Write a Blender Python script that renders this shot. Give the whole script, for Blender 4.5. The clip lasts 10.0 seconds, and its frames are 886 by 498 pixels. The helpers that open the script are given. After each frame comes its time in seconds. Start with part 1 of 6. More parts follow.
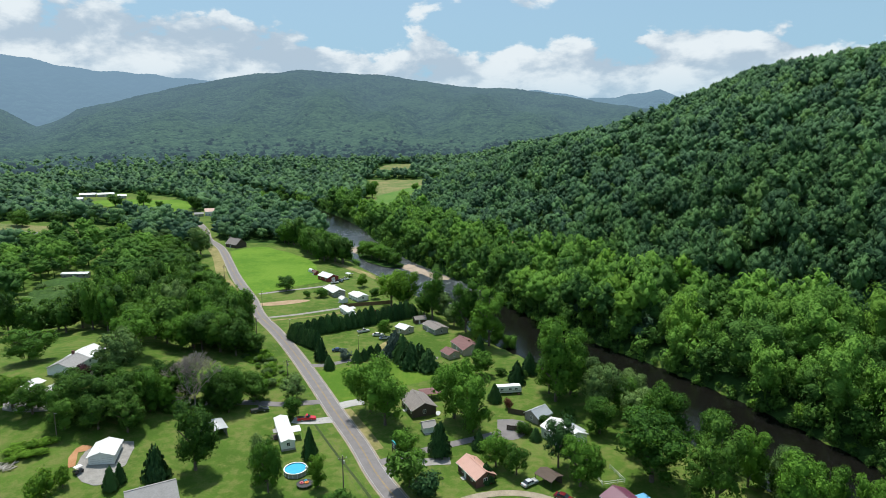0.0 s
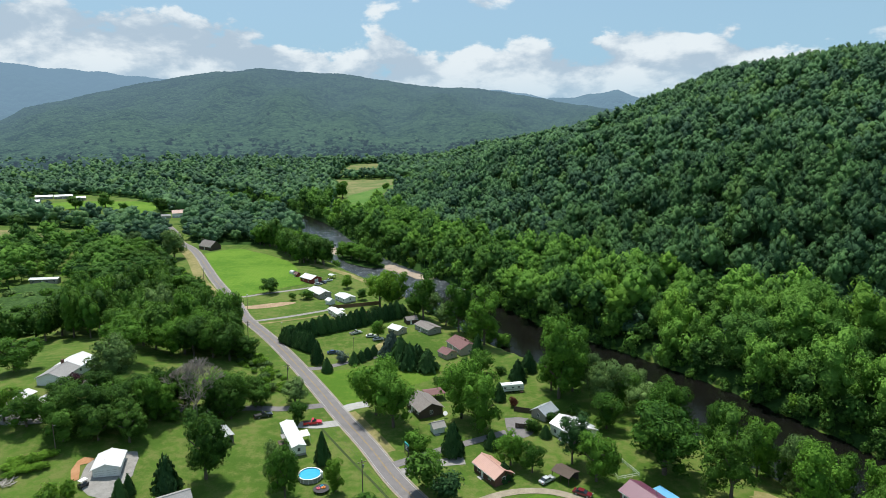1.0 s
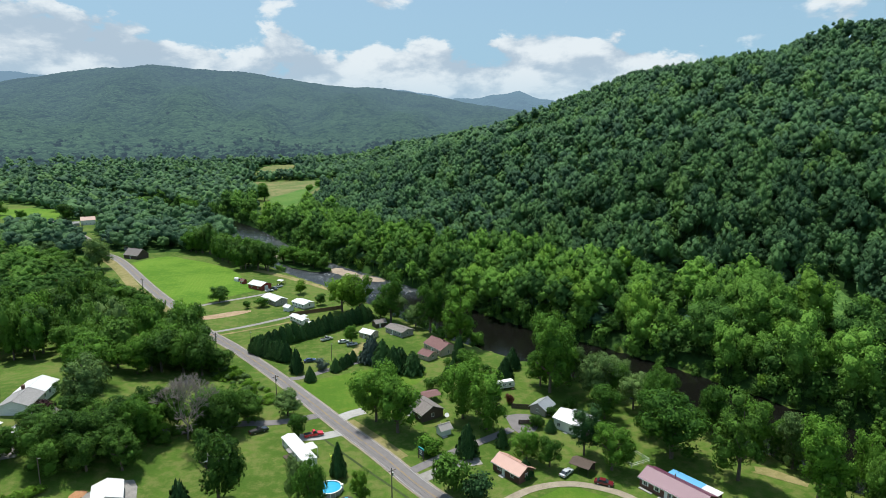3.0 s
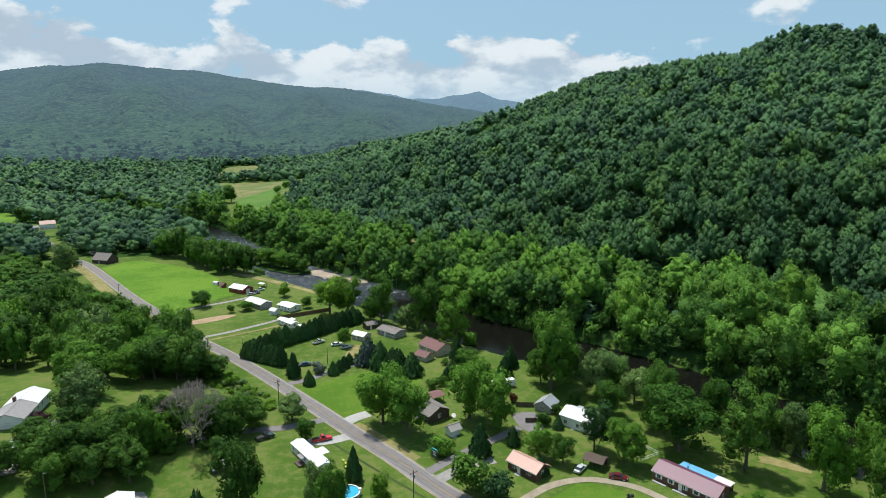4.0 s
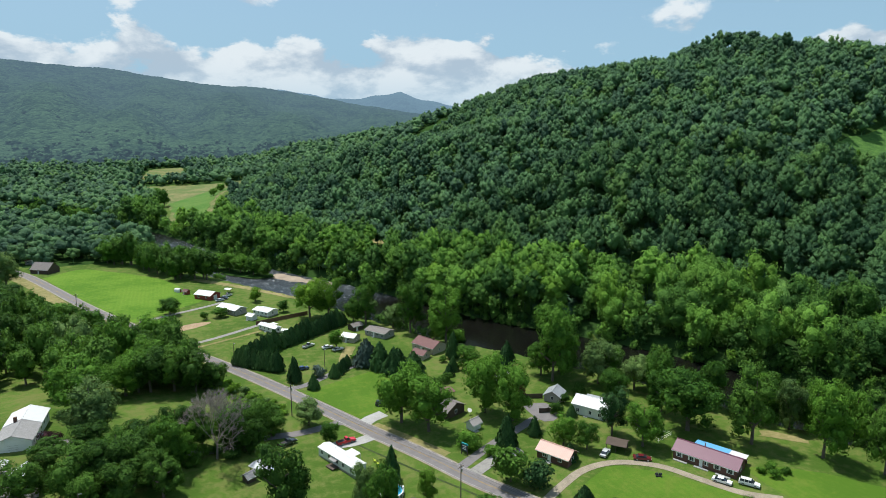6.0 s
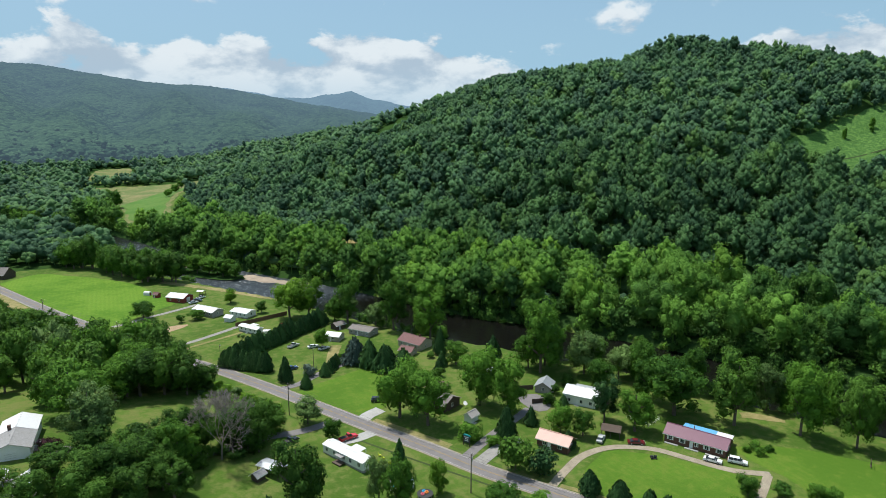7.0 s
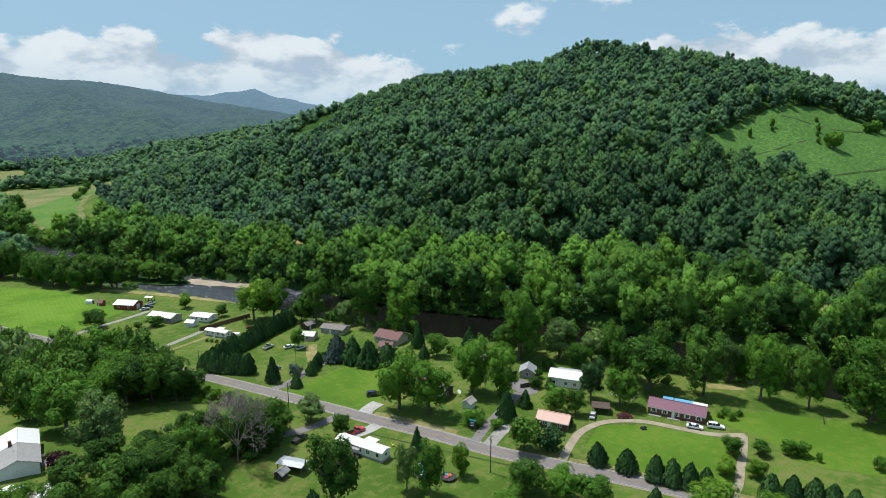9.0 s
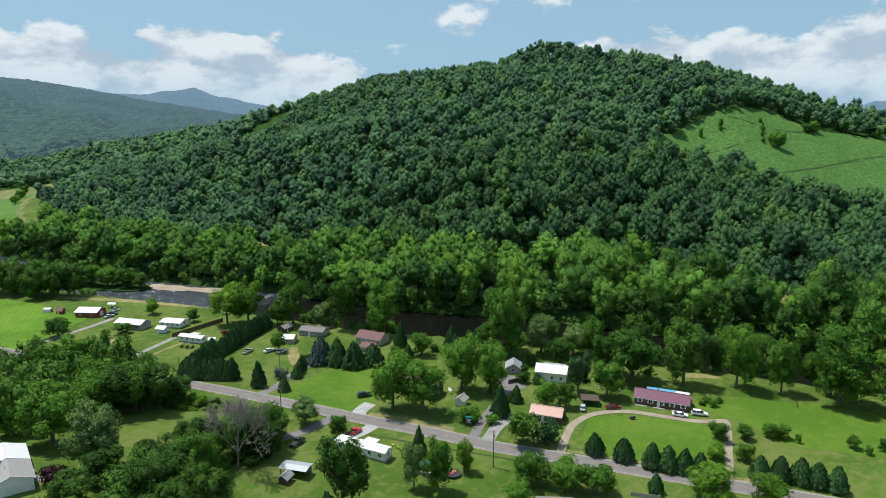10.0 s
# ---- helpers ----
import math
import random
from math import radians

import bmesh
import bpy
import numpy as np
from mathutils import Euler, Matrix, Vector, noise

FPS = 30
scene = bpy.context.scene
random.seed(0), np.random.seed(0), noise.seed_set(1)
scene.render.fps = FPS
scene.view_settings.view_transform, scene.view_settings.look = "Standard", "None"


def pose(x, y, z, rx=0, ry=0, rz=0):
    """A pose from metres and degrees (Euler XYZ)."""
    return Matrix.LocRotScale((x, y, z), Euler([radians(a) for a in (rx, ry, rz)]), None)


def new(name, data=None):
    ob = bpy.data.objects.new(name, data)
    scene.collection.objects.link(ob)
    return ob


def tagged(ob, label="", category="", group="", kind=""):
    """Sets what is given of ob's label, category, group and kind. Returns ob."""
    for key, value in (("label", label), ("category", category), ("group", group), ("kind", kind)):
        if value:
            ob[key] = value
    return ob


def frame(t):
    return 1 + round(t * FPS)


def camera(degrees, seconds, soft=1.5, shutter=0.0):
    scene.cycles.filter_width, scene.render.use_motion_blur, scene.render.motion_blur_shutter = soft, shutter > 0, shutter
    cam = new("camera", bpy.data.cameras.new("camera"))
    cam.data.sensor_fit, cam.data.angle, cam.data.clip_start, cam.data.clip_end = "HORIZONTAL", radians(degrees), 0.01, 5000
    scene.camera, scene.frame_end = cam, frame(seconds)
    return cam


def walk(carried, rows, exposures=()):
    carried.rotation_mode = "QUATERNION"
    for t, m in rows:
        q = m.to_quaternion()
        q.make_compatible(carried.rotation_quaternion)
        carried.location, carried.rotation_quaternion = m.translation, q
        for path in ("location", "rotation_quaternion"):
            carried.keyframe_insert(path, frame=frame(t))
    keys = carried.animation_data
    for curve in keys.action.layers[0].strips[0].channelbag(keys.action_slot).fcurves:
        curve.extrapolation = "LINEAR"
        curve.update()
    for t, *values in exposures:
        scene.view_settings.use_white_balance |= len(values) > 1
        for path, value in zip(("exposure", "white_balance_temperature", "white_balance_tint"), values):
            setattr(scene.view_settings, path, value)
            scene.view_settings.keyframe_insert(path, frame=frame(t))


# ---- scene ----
cam = camera(71.3, 10.0, soft=0.8)
METRES, EYE, TILT, LEAN, TURN = 140.0, 88.0, -10.95, 0.0, 0.0
ROWS = [
    (0.0, 0.0, 0.0, 0.0, 0.0, 0.0, -0.0),
    (0.5, -0.0486, 0.0022, 0.0006, -1.29, -0.02, 0.25),
    (1.0, -0.0974, 0.0058, 0.0015, -3.61, -0.07, 0.7),
    (1.5, -0.1468, 0.0118, 0.003, -5.99, -0.11, 1.14),
    (2.0, -0.1964, 0.0194, 0.005, -7.54, -0.15, 1.43),
    (2.5, -0.2454, 0.0283, 0.0071, -9.56, -0.25, 1.85),
    (3.0, -0.2948, 0.0397, 0.0093, -12.35, -0.3, 2.37),
    (4.5, -0.438, 0.0786, 0.0163, -17.41, -0.54, 3.32),
    (5.0, -0.4871, 0.0917, 0.0188, -18.97, -0.64, 3.63),
    (5.5, -0.5363, 0.1045, 0.0209, -21.1, -0.74, 4.04),
    (7.0, -0.6845, 0.1342, 0.0248, -27.96, -1.31, 5.2),
    (7.5, -0.7338, 0.1437, 0.0265, -30.17, -1.56, 5.55),
    (8.0, -0.7825, 0.1559, 0.0289, -32.32, -1.84, 5.91),
    (8.5, -0.8296, 0.1732, 0.0321, -34.45, -2.06, 6.24),
    (9.0, -0.8743, 0.1949, 0.0362, -36.6, -2.28, 6.55),
    (9.5, -0.9168, 0.2202, 0.0409, -38.95, -2.56, 6.9),
    (10.0, -0.9571, 0.2493, 0.0463, -41.59, -2.87, 7.27),
]
walk(cam, [(t, pose(0, 0, EYE, TILT, LEAN, TURN) @ pose(METRES * x, METRES * y, METRES * z, 90 + pitch, roll, yaw)) for t, x, y, z, yaw, pitch, roll in ROWS],
     exposures=[(0.0, 0.12, 6300, 8), (10.0, 0.05, 6250, 8)])

# ---- light: high summer sun ahead and to the left, hazy sky with cumulus ----
SUN_AZ, SUN_EL = radians(-20), radians(67)
sun = new("sun", bpy.data.lights.new("sun", "SUN"))
sun.data.energy, sun.data.angle, sun.data.color = 5.0, radians(0.6), (1.0, 0.95, 0.87)
sun_way = Vector((math.sin(SUN_AZ) * math.cos(SUN_EL), math.cos(SUN_AZ) * math.cos(SUN_EL), math.sin(SUN_EL)))
sun.matrix_world = Matrix.Translation((0, 0, 400)) @ sun_way.to_track_quat("Z", "Y").to_matrix().to_4x4()


class Nodes:
    """Short hand for building node trees."""

    def __init__(self, tree):
        self.tree = tree
        tree.nodes.clear()

    def add(self, kind, settings=None, **sockets):
        n = self.tree.nodes.new(kind)
        for key, value in (settings or {}).items():
            setattr(n, key, value)
        for key, value in sockets.items():
            self.put(n.inputs[key.replace("_", " ")], value)
        return n

    def put(self, socket, value):
        if isinstance(value, bpy.types.NodeSocket):
            self.tree.links.new(value, socket)
        elif isinstance(value, bpy.types.Node):
            self.tree.links.new(value.outputs[0], socket)
        else:
            socket.default_value = value

    def math(self, op, a, b=0.0, clamp=False):
        n = self.tree.nodes.new("ShaderNodeMath")
        n.operation, n.use_clamp = op, clamp
        self.put(n.inputs[0], a), self.put(n.inputs[1], b)
        return n.outputs[0]

    def mix(self, fac, a, b, blend="MIX"):
        n = self.tree.nodes.new("ShaderNodeMix")
        n.data_type, n.blend_type = "RGBA", blend
        self.put(n.inputs[0], fac), self.put(n.inputs[6], a), self.put(n.inputs[7], b)
        return n.outputs[2]

    def ramp(self, value, low, high, to_low=0.0, to_high=1.0, smooth=True):
        n = self.tree.nodes.new("ShaderNodeMapRange")
        n.interpolation_type = "SMOOTHSTEP" if smooth else "LINEAR"
        for i, v in enumerate((value, low, high, to_low, to_high)):
            self.put(n.inputs[i], v)
        return n.outputs[0]

    def noise(self, vector, scale, detail=4.0, rough=0.55, distortion=0.0):
        n = self.add("ShaderNodeTexNoise", Scale=scale, Detail=detail, Roughness=rough, Distortion=distortion)
        if vector is not None:
            self.put(n.inputs["Vector"], vector)
        return n.outputs[0]


def rgb(r, g, b):
    return (r, g, b, 1.0)


world = bpy.data.worlds.new("sky")
scene.world = world
world.use_nodes = True
w = Nodes(world.node_tree)
sky = w.add("ShaderNodeTexSky", {"sky_type": "NISHITA", "sun_disc": False, "sun_elevation": SUN_EL, "sun_rotation": SUN_AZ,
                                 "air_density": 1.0, "dust_density": 1.6, "ozone_density": 1.5})
way = w.add("ShaderNodeTexCoord").outputs["Generated"]
split = w.add("ShaderNodeSeparateXYZ", Vector=way)
up = split.outputs[2]
# heaped clouds: a bank low over the hills, single ones above
lifted = w.add("ShaderNodeCombineXYZ", X=split.outputs[0], Y=split.outputs[1], Z=w.math("MULTIPLY", up, 1.9))
big = w.noise(lifted, 3.1, 2.0, 0.5)
puff = w.noise(lifted, 7.5, 8.0, 0.56, 0.15)
higher = w.add("ShaderNodeVectorMath", {"operation": "ADD"})
w.put(higher.inputs[0], lifted.outputs[0]), w.put(higher.inputs[1], (-0.012, 0.02, 0.045))
puff_above = w.noise(higher.outputs[0], 7.5, 6.0, 0.56, 0.15)
bearing = w.math("ARCTAN2", split.outputs[0], split.outputs[1])
# the bank stands tall to the left, sinks behind the hill's shoulder and rises again on the right
top = w.math("ADD", w.ramp(bearing, radians(-30), radians(5), 0.150, 0.128), w.math("ADD", w.ramp(bearing, radians(30), radians(40), 0.0, -0.05), w.ramp(bearing, radians(44), radians(60), 0.0, 0.07)))
heads = w.noise(lifted, 21.0, 5.0, 0.6)
billow = w.math("ADD", w.math("MULTIPLY", w.math("SUBTRACT", heads, 0.5), 0.055), w.math("ADD", w.math("MULTIPLY", w.math("SUBTRACT", puff, 0.5), 0.20), w.math("MULTIPLY", w.math("SUBTRACT", big, 0.5), 0.14)))
bank = w.ramp(w.math("SUBTRACT", w.math("ADD", top, billow), up), -0.004, 0.012)
single = w.ramp(w.math("ADD", w.math("MULTIPLY", puff, 0.6), w.math("MULTIPLY", big, 0.5)), 0.597, 0.655)
cover = w.math("MAXIMUM", bank, single)
thick = w.ramp(w.math("ADD", w.math("SUBTRACT", puff, puff_above), w.math("MULTIPLY", w.math("SUBTRACT", heads, 0.5), 0.16)), -0.11, 0.10)
cloud = w.mix(thick, rgb(0.43, 0.52, 0.61), rgb(0.77, 0.81, 0.83))
hazy = w.ramp(up, 0.0, 0.30, 0.95, 0.55)
blue = w.mix(hazy, w.mix(1.0, sky.outputs[0], rgb(0.11, 0.11, 0.11), "MULTIPLY"), rgb(0.33, 0.53, 0.68))
fade = w.ramp(up, 0.02, 0.11, 0.45, 0.95)
both = w.mix(w.math("MULTIPLY", cover, fade), blue, cloud)
w.put(w.add("ShaderNodeOutputWorld").inputs[0], w.add("ShaderNodeBackground", Color=both, Strength=1.0))

# ---- materials ----


def material(name, build, bump=None):
    m = bpy.data.materials.new(name)
    m.use_nodes = True
    n = Nodes(m.node_tree)
    shader = build(n)
    n.put(n.add("ShaderNodeOutputMaterial").inputs[0], shader)
    return m


def surface(n, colour, rough=0.7, height=None, strength=0.3, distance=0.05, **more):
    p = n.add("ShaderNodeBsdfPrincipled", Base_Color=colour, Roughness=rough)
    for key, value in more.items():
        n.put(p.inputs[key.replace("_", " ")], value)
    if height is not None:
        n.put(p.inputs["Normal"], n.add("ShaderNodeBump", Height=height, Strength=strength, Distance=distance))
    return p.outputs[0]


def place(n):
    return n.add("ShaderNodeNewGeometry").outputs["Position"]


def leaves(name, dark, light, glow=0.25):
    """Foliage: colour differs from tree to tree and from clump to clump; some light comes through."""
    def build(n):
        own = n.add("ShaderNodeObjectInfo").outputs["Random"]
        clump = n.add("ShaderNodeNewGeometry").outputs["Random Per Island"]
        patch = n.noise(place(n), 0.35, 3.0, 0.6)
        tone = n.math("ADD", n.math("MULTIPLY", own, 0.45), n.math("ADD", n.math("MULTIPLY", clump, 0.35), n.math("MULTIPLY", patch, 0.35)))
        col = n.mix(n.ramp(tone, 0.15, 0.95), rgb(*dark), rgb(*light))
        front = surface(n, col, 0.65, n.noise(place(n), 1.6, 3.0, 0.65), 0.8, 0.5, Specular_IOR_Level=0.1)
        through_leaf = n.add("ShaderNodeBsdfTranslucent", Color=n.mix(0.5, col, rgb(light[0] * 1.3, light[1] * 1.3, light[2])))
        return mixed(n, glow, front, through_leaf)
    return material(name, build)


def mixed(n, fac, a, b):
    m = n.tree.nodes.new("ShaderNodeMixShader")
    n.put(m.inputs[0], fac), n.put(m.inputs[1], a), n.put(m.inputs[2], b)
    return m.outputs[0]


def forest_leaves(name, dark, light, glow, grain=0.02):
    """Woods joined in one mesh: tones from broad patches, from tree to tree and from clump to clump."""
    def build(n):
        return wood_shader(n, dark, light, glow, grain)[0]
    return material(name, build)


def wood_shader(n, dark, light, glow, grain):
    pos = place(n)
    clump = n.add("ShaderNodeNewGeometry").outputs["Random Per Island"]
    broad, fine = n.noise(pos, grain, 3.0, 0.6), n.noise(pos, 0.13, 3.0, 0.65)
    own = n.add("ShaderNodeAttribute", {"attribute_name": "tone"}).outputs["Fac"]
    tone = n.math("ADD", n.math("ADD", n.math("MULTIPLY", broad, 0.38), n.math("MULTIPLY", own, 0.56)), n.math("ADD", n.math("MULTIPLY", clump, 0.10), n.math("MULTIPLY", fine, 0.33)))
    col = n.mix(n.ramp(tone, 0.30, 1.05), rgb(*dark), rgb(*light))
    col = n.mix(n.ramp(n.math("FRACT", n.math("MULTIPLY", own, 7.3)), 0.62, 1.0, 0.0, 0.35), col, rgb(light[0] * 0.55, light[1] * 0.60, light[2] * 0.78))
    col = n.mix(n.ramp(n.math("FRACT", n.math("MULTIPLY", own, 13.7)), 0.80, 1.0, 0.0, 0.55), col, rgb(light[0] * 1.25, light[1] * 1.15, light[2] * 0.7))
    clumps = n.math("ADD", n.math("MULTIPLY", n.noise(pos, 0.55, 2.0, 0.6), 0.65), n.math("MULTIPLY", n.noise(pos, 1.6, 2.0, 0.6), 0.35))
    return mixed(n, glow, surface(n, col, 0.75, clumps, 1.0, 1.9, Specular_IOR_Level=0.12), n.add("ShaderNodeBsdfTranslucent", Color=col)), pos


def far_woods(name, dark, light, near_haze, far_haze, near, far, haze_colour, crown=12.0):
    """The backdrop of distant woods: heads of trees as rounded relief; haze is mixed in as a glow, stronger with
    distance.
    """
    def build(n):
        pos = place(n)
        cells = n.add("ShaderNodeTexVoronoi", {"feature": "F1"}, Vector=pos, Scale=1.0 / crown, Randomness=1.0)
        own = n.add("ShaderNodeSeparateColor", Color=cells.outputs["Color"]).outputs[0]
        broad, stand = n.noise(pos, 0.0042, 4.0, 0.6), n.noise(pos, 0.022, 3.0, 0.6)
        tone = n.math("ADD", n.math("MULTIPLY", own, 0.42), n.math("ADD", n.math("MULTIPLY", broad, 0.75), n.math("MULTIPLY", stand, 0.55)))
        col = n.mix(n.ramp(tone, 0.45, 1.15), rgb(*dark), rgb(*light))
        heads = n.math("SUBTRACT", 1.0, cells.outputs["Distance"])
        lit = surface(n, col, 0.9, heads, 1.0, crown * 0.75, Specular_IOR_Level=0.0)
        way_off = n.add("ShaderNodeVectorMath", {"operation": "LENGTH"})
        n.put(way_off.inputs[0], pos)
        haze_glow = n.add("ShaderNodeEmission", Color=rgb(*haze_colour), Strength=1.0)
        return mixed(n, n.ramp(way_off.outputs["Value"], near, far, near_haze, far_haze, False), lit, haze_glow)
    return material(name, build)


LEAF = leaves("broad_leaf", (0.028, 0.084, 0.013), (0.126, 0.272, 0.030), 0.28)
LEAF_DEEP = leaves("deep_green_leaf", (0.018, 0.055, 0.011), (0.104, 0.218, 0.030), 0.26)
LEAF_BRIGHT = leaves("bright_leaf", (0.055, 0.135, 0.014), (0.200, 0.365, 0.036), 0.36)
LEAF_OLIVE = leaves("olive_leaf", (0.046, 0.100, 0.030), (0.190, 0.300, 0.085))
LEAF_CONIFER = leaves("conifer_needles", (0.016, 0.052, 0.018), (0.068, 0.150, 0.042), 0.14)
LEAF_BLUE = leaves("blue_spruce_needles", (0.045, 0.078, 0.064), (0.135, 0.185, 0.155), 0.12)
LEAF_RUST = leaves("rust_leaf", (0.07, 0.025, 0.015), (0.17, 0.07, 0.04), 0.15)
LEAF_PURPLE = leaves("purple_leaf", (0.025, 0.008, 0.014), (0.07, 0.025, 0.035), 0.1)
# Two copies of one leaf: darker low down, paler and bluer above as painted haze.
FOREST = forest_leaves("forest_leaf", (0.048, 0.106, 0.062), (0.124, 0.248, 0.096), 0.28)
FOREST_LOW = forest_leaves("low_forest_leaf", (0.038, 0.092, 0.044), (0.114, 0.234, 0.074), 0.28)
LEAF_BANK = forest_leaves("bank_leaf", (0.048, 0.124, 0.028), (0.174, 0.350, 0.052), 0.36)
# Valley leaf made bluer and greyer: haze put into its base colour.
WOODS_FAR = forest_leaves("hazed_far_leaf", (0.060, 0.122, 0.076), (0.140, 0.268, 0.106), 0.3)
# The blue of these two is haze, mixed in as emission.
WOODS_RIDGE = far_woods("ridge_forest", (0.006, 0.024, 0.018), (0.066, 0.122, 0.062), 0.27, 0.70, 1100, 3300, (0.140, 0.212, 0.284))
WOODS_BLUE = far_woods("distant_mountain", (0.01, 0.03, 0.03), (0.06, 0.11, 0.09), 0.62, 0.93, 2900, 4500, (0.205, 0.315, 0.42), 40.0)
BARK = material("bark", lambda n: surface(n, n.mix(n.noise(place(n), 2.0), rgb(0.06, 0.045, 0.032), rgb(0.17, 0.14, 0.11)), 0.9, n.noise(place(n), 9.0), 0.6))
DEADWOOD = material("dead_wood", lambda n: surface(n, n.mix(n.noise(place(n), 1.0), rgb(0.16, 0.13, 0.11), rgb(0.30, 0.26, 0.23)), 0.9))


def grass_of(name, dry, lush, bright, stripes=0.0):
    def build(n):
        pos = place(n)
        a, b, c = n.noise(pos, 0.035, 4.0, 0.6), n.noise(pos, 0.35, 5.0, 0.65), n.noise(pos, 3.5, 4.0, 0.7)
        col = n.mix(n.ramp(a, 0.36, 0.66), rgb(*lush), rgb(*bright))
        col = n.mix(n.ramp(n.math("ADD", n.math("MULTIPLY", b, 0.6), n.math("MULTIPLY", a, 0.4)), 0.44, 0.62), col, rgb(*dry))
        if stripes:
            wave = n.add("ShaderNodeTexWave", Vector=pos, Scale=0.16, Distortion=1.5, Detail=2.0)
            col = n.mix(n.math("MULTIPLY", wave.outputs[0], stripes), col, rgb(lush[0] * 0.7, lush[1] * 0.8, lush[2] * 0.7))
        d = n.noise(pos, 1.1, 6.0, 0.7, 0.6)
        col = n.mix(n.ramp(d, 0.52, 0.74, 0.0, 0.32), col, rgb(*dry))
        col = n.mix(n.ramp(c, 0.25, 0.8, 0.0, 0.45), col, rgb(lush[0] * 0.45, lush[1] * 0.5, lush[2] * 0.45))
        return surface(n, col, 0.95, c, 0.6, 0.15, Specular_IOR_Level=0.1)
    return material(name, build)


GRASS = grass_of("mown_grass", (0.150, 0.168, 0.048), (0.058, 0.112, 0.015), (0.095, 0.165, 0.024))
LAWN = grass_of("green_lawn", (0.125, 0.185, 0.026), (0.075, 0.150, 0.015), (0.105, 0.195, 0.02), 0.12)
HAY = grass_of("hayfield", (0.150, 0.245, 0.030), (0.084, 0.176, 0.016), (0.126, 0.236, 0.024), 0.16)
MEADOW = grass_of("meadow", (0.130, 0.200, 0.050), (0.075, 0.165, 0.030), (0.095, 0.190, 0.036))
PASTURE = grass_of("pasture", (0.27, 0.225, 0.11), (0.105, 0.155, 0.045), (0.14, 0.17, 0.055))


def kudzu(n, k=1.0):
    """Vines over everything: leafy heaps in sun, with shade painted into the hollows between."""
    pos = place(n)
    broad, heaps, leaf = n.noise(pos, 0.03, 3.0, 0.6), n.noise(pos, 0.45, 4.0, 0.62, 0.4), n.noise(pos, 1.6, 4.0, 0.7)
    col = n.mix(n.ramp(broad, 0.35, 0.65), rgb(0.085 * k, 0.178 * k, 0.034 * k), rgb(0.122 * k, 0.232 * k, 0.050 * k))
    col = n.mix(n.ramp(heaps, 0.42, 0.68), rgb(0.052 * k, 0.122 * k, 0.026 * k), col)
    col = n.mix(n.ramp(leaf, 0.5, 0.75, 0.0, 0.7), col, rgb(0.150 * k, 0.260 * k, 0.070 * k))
    tall = n.math("ADD", n.math("MULTIPLY", heaps, 0.7), n.math("MULTIPLY", leaf, 0.3))
    return surface(n, col, 0.85, tall, 1.0, 1.1, Specular_IOR_Level=0.1)


KUDZU = material("kudzu", kudzu)
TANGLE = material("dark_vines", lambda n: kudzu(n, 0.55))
STRAW = grass_of("dry_grass", (0.33, 0.27, 0.13), (0.17, 0.17, 0.06), (0.25, 0.22, 0.09))


def rocky(name, a, b, scale, rough=0.9, shine=0.2):
    def build(n):
        pos = place(n)
        fine, coarse = n.noise(pos, scale, 5.0, 0.7), n.noise(pos, scale * 0.08, 4.0, 0.6)
        col = n.mix(n.ramp(n.math("ADD", n.math("MULTIPLY", fine, 0.6), n.math("MULTIPLY", coarse, 0.4)), 0.3, 0.7), rgb(*a), rgb(*b))
        return surface(n, col, rough, fine, 0.5, 0.03, Specular_IOR_Level=shine)
    return material(name, build)


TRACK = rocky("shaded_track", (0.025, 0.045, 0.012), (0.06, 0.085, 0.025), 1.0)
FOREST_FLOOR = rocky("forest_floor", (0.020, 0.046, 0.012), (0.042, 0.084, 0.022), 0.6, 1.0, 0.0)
ASPHALT = rocky("worn_asphalt", (0.135, 0.124, 0.124), (0.205, 0.19, 0.188), 6.0, 0.8)
GRAVEL = rocky("gravel", (0.17, 0.16, 0.15), (0.33, 0.315, 0.29), 7.0)
TAN_GRAVEL = rocky("tan_gravel", (0.19, 0.16, 0.115), (0.36, 0.31, 0.235), 4.0)
DIRT = rocky("bare_earth", (0.22, 0.145, 0.085), (0.42, 0.31, 0.20), 3.0)
CLAY = rocky("red_clay", (0.30, 0.14, 0.06), (0.45, 0.25, 0.13), 3.0)
SAND = rocky("river_gravel", (0.20, 0.16, 0.12), (0.42, 0.34, 0.26), 2.0)
CONCRETE = rocky("concrete", (0.28, 0.275, 0.265), (0.42, 0.41, 0.39), 2.0)
YELLOW_LINE = rocky("yellow_road_paint", (0.24, 0.17, 0.08), (0.40, 0.27, 0.09), 3.0)
WHITE_LINE = rocky("white_road_paint", (0.26, 0.25, 0.245), (0.46, 0.45, 0.44), 3.0)


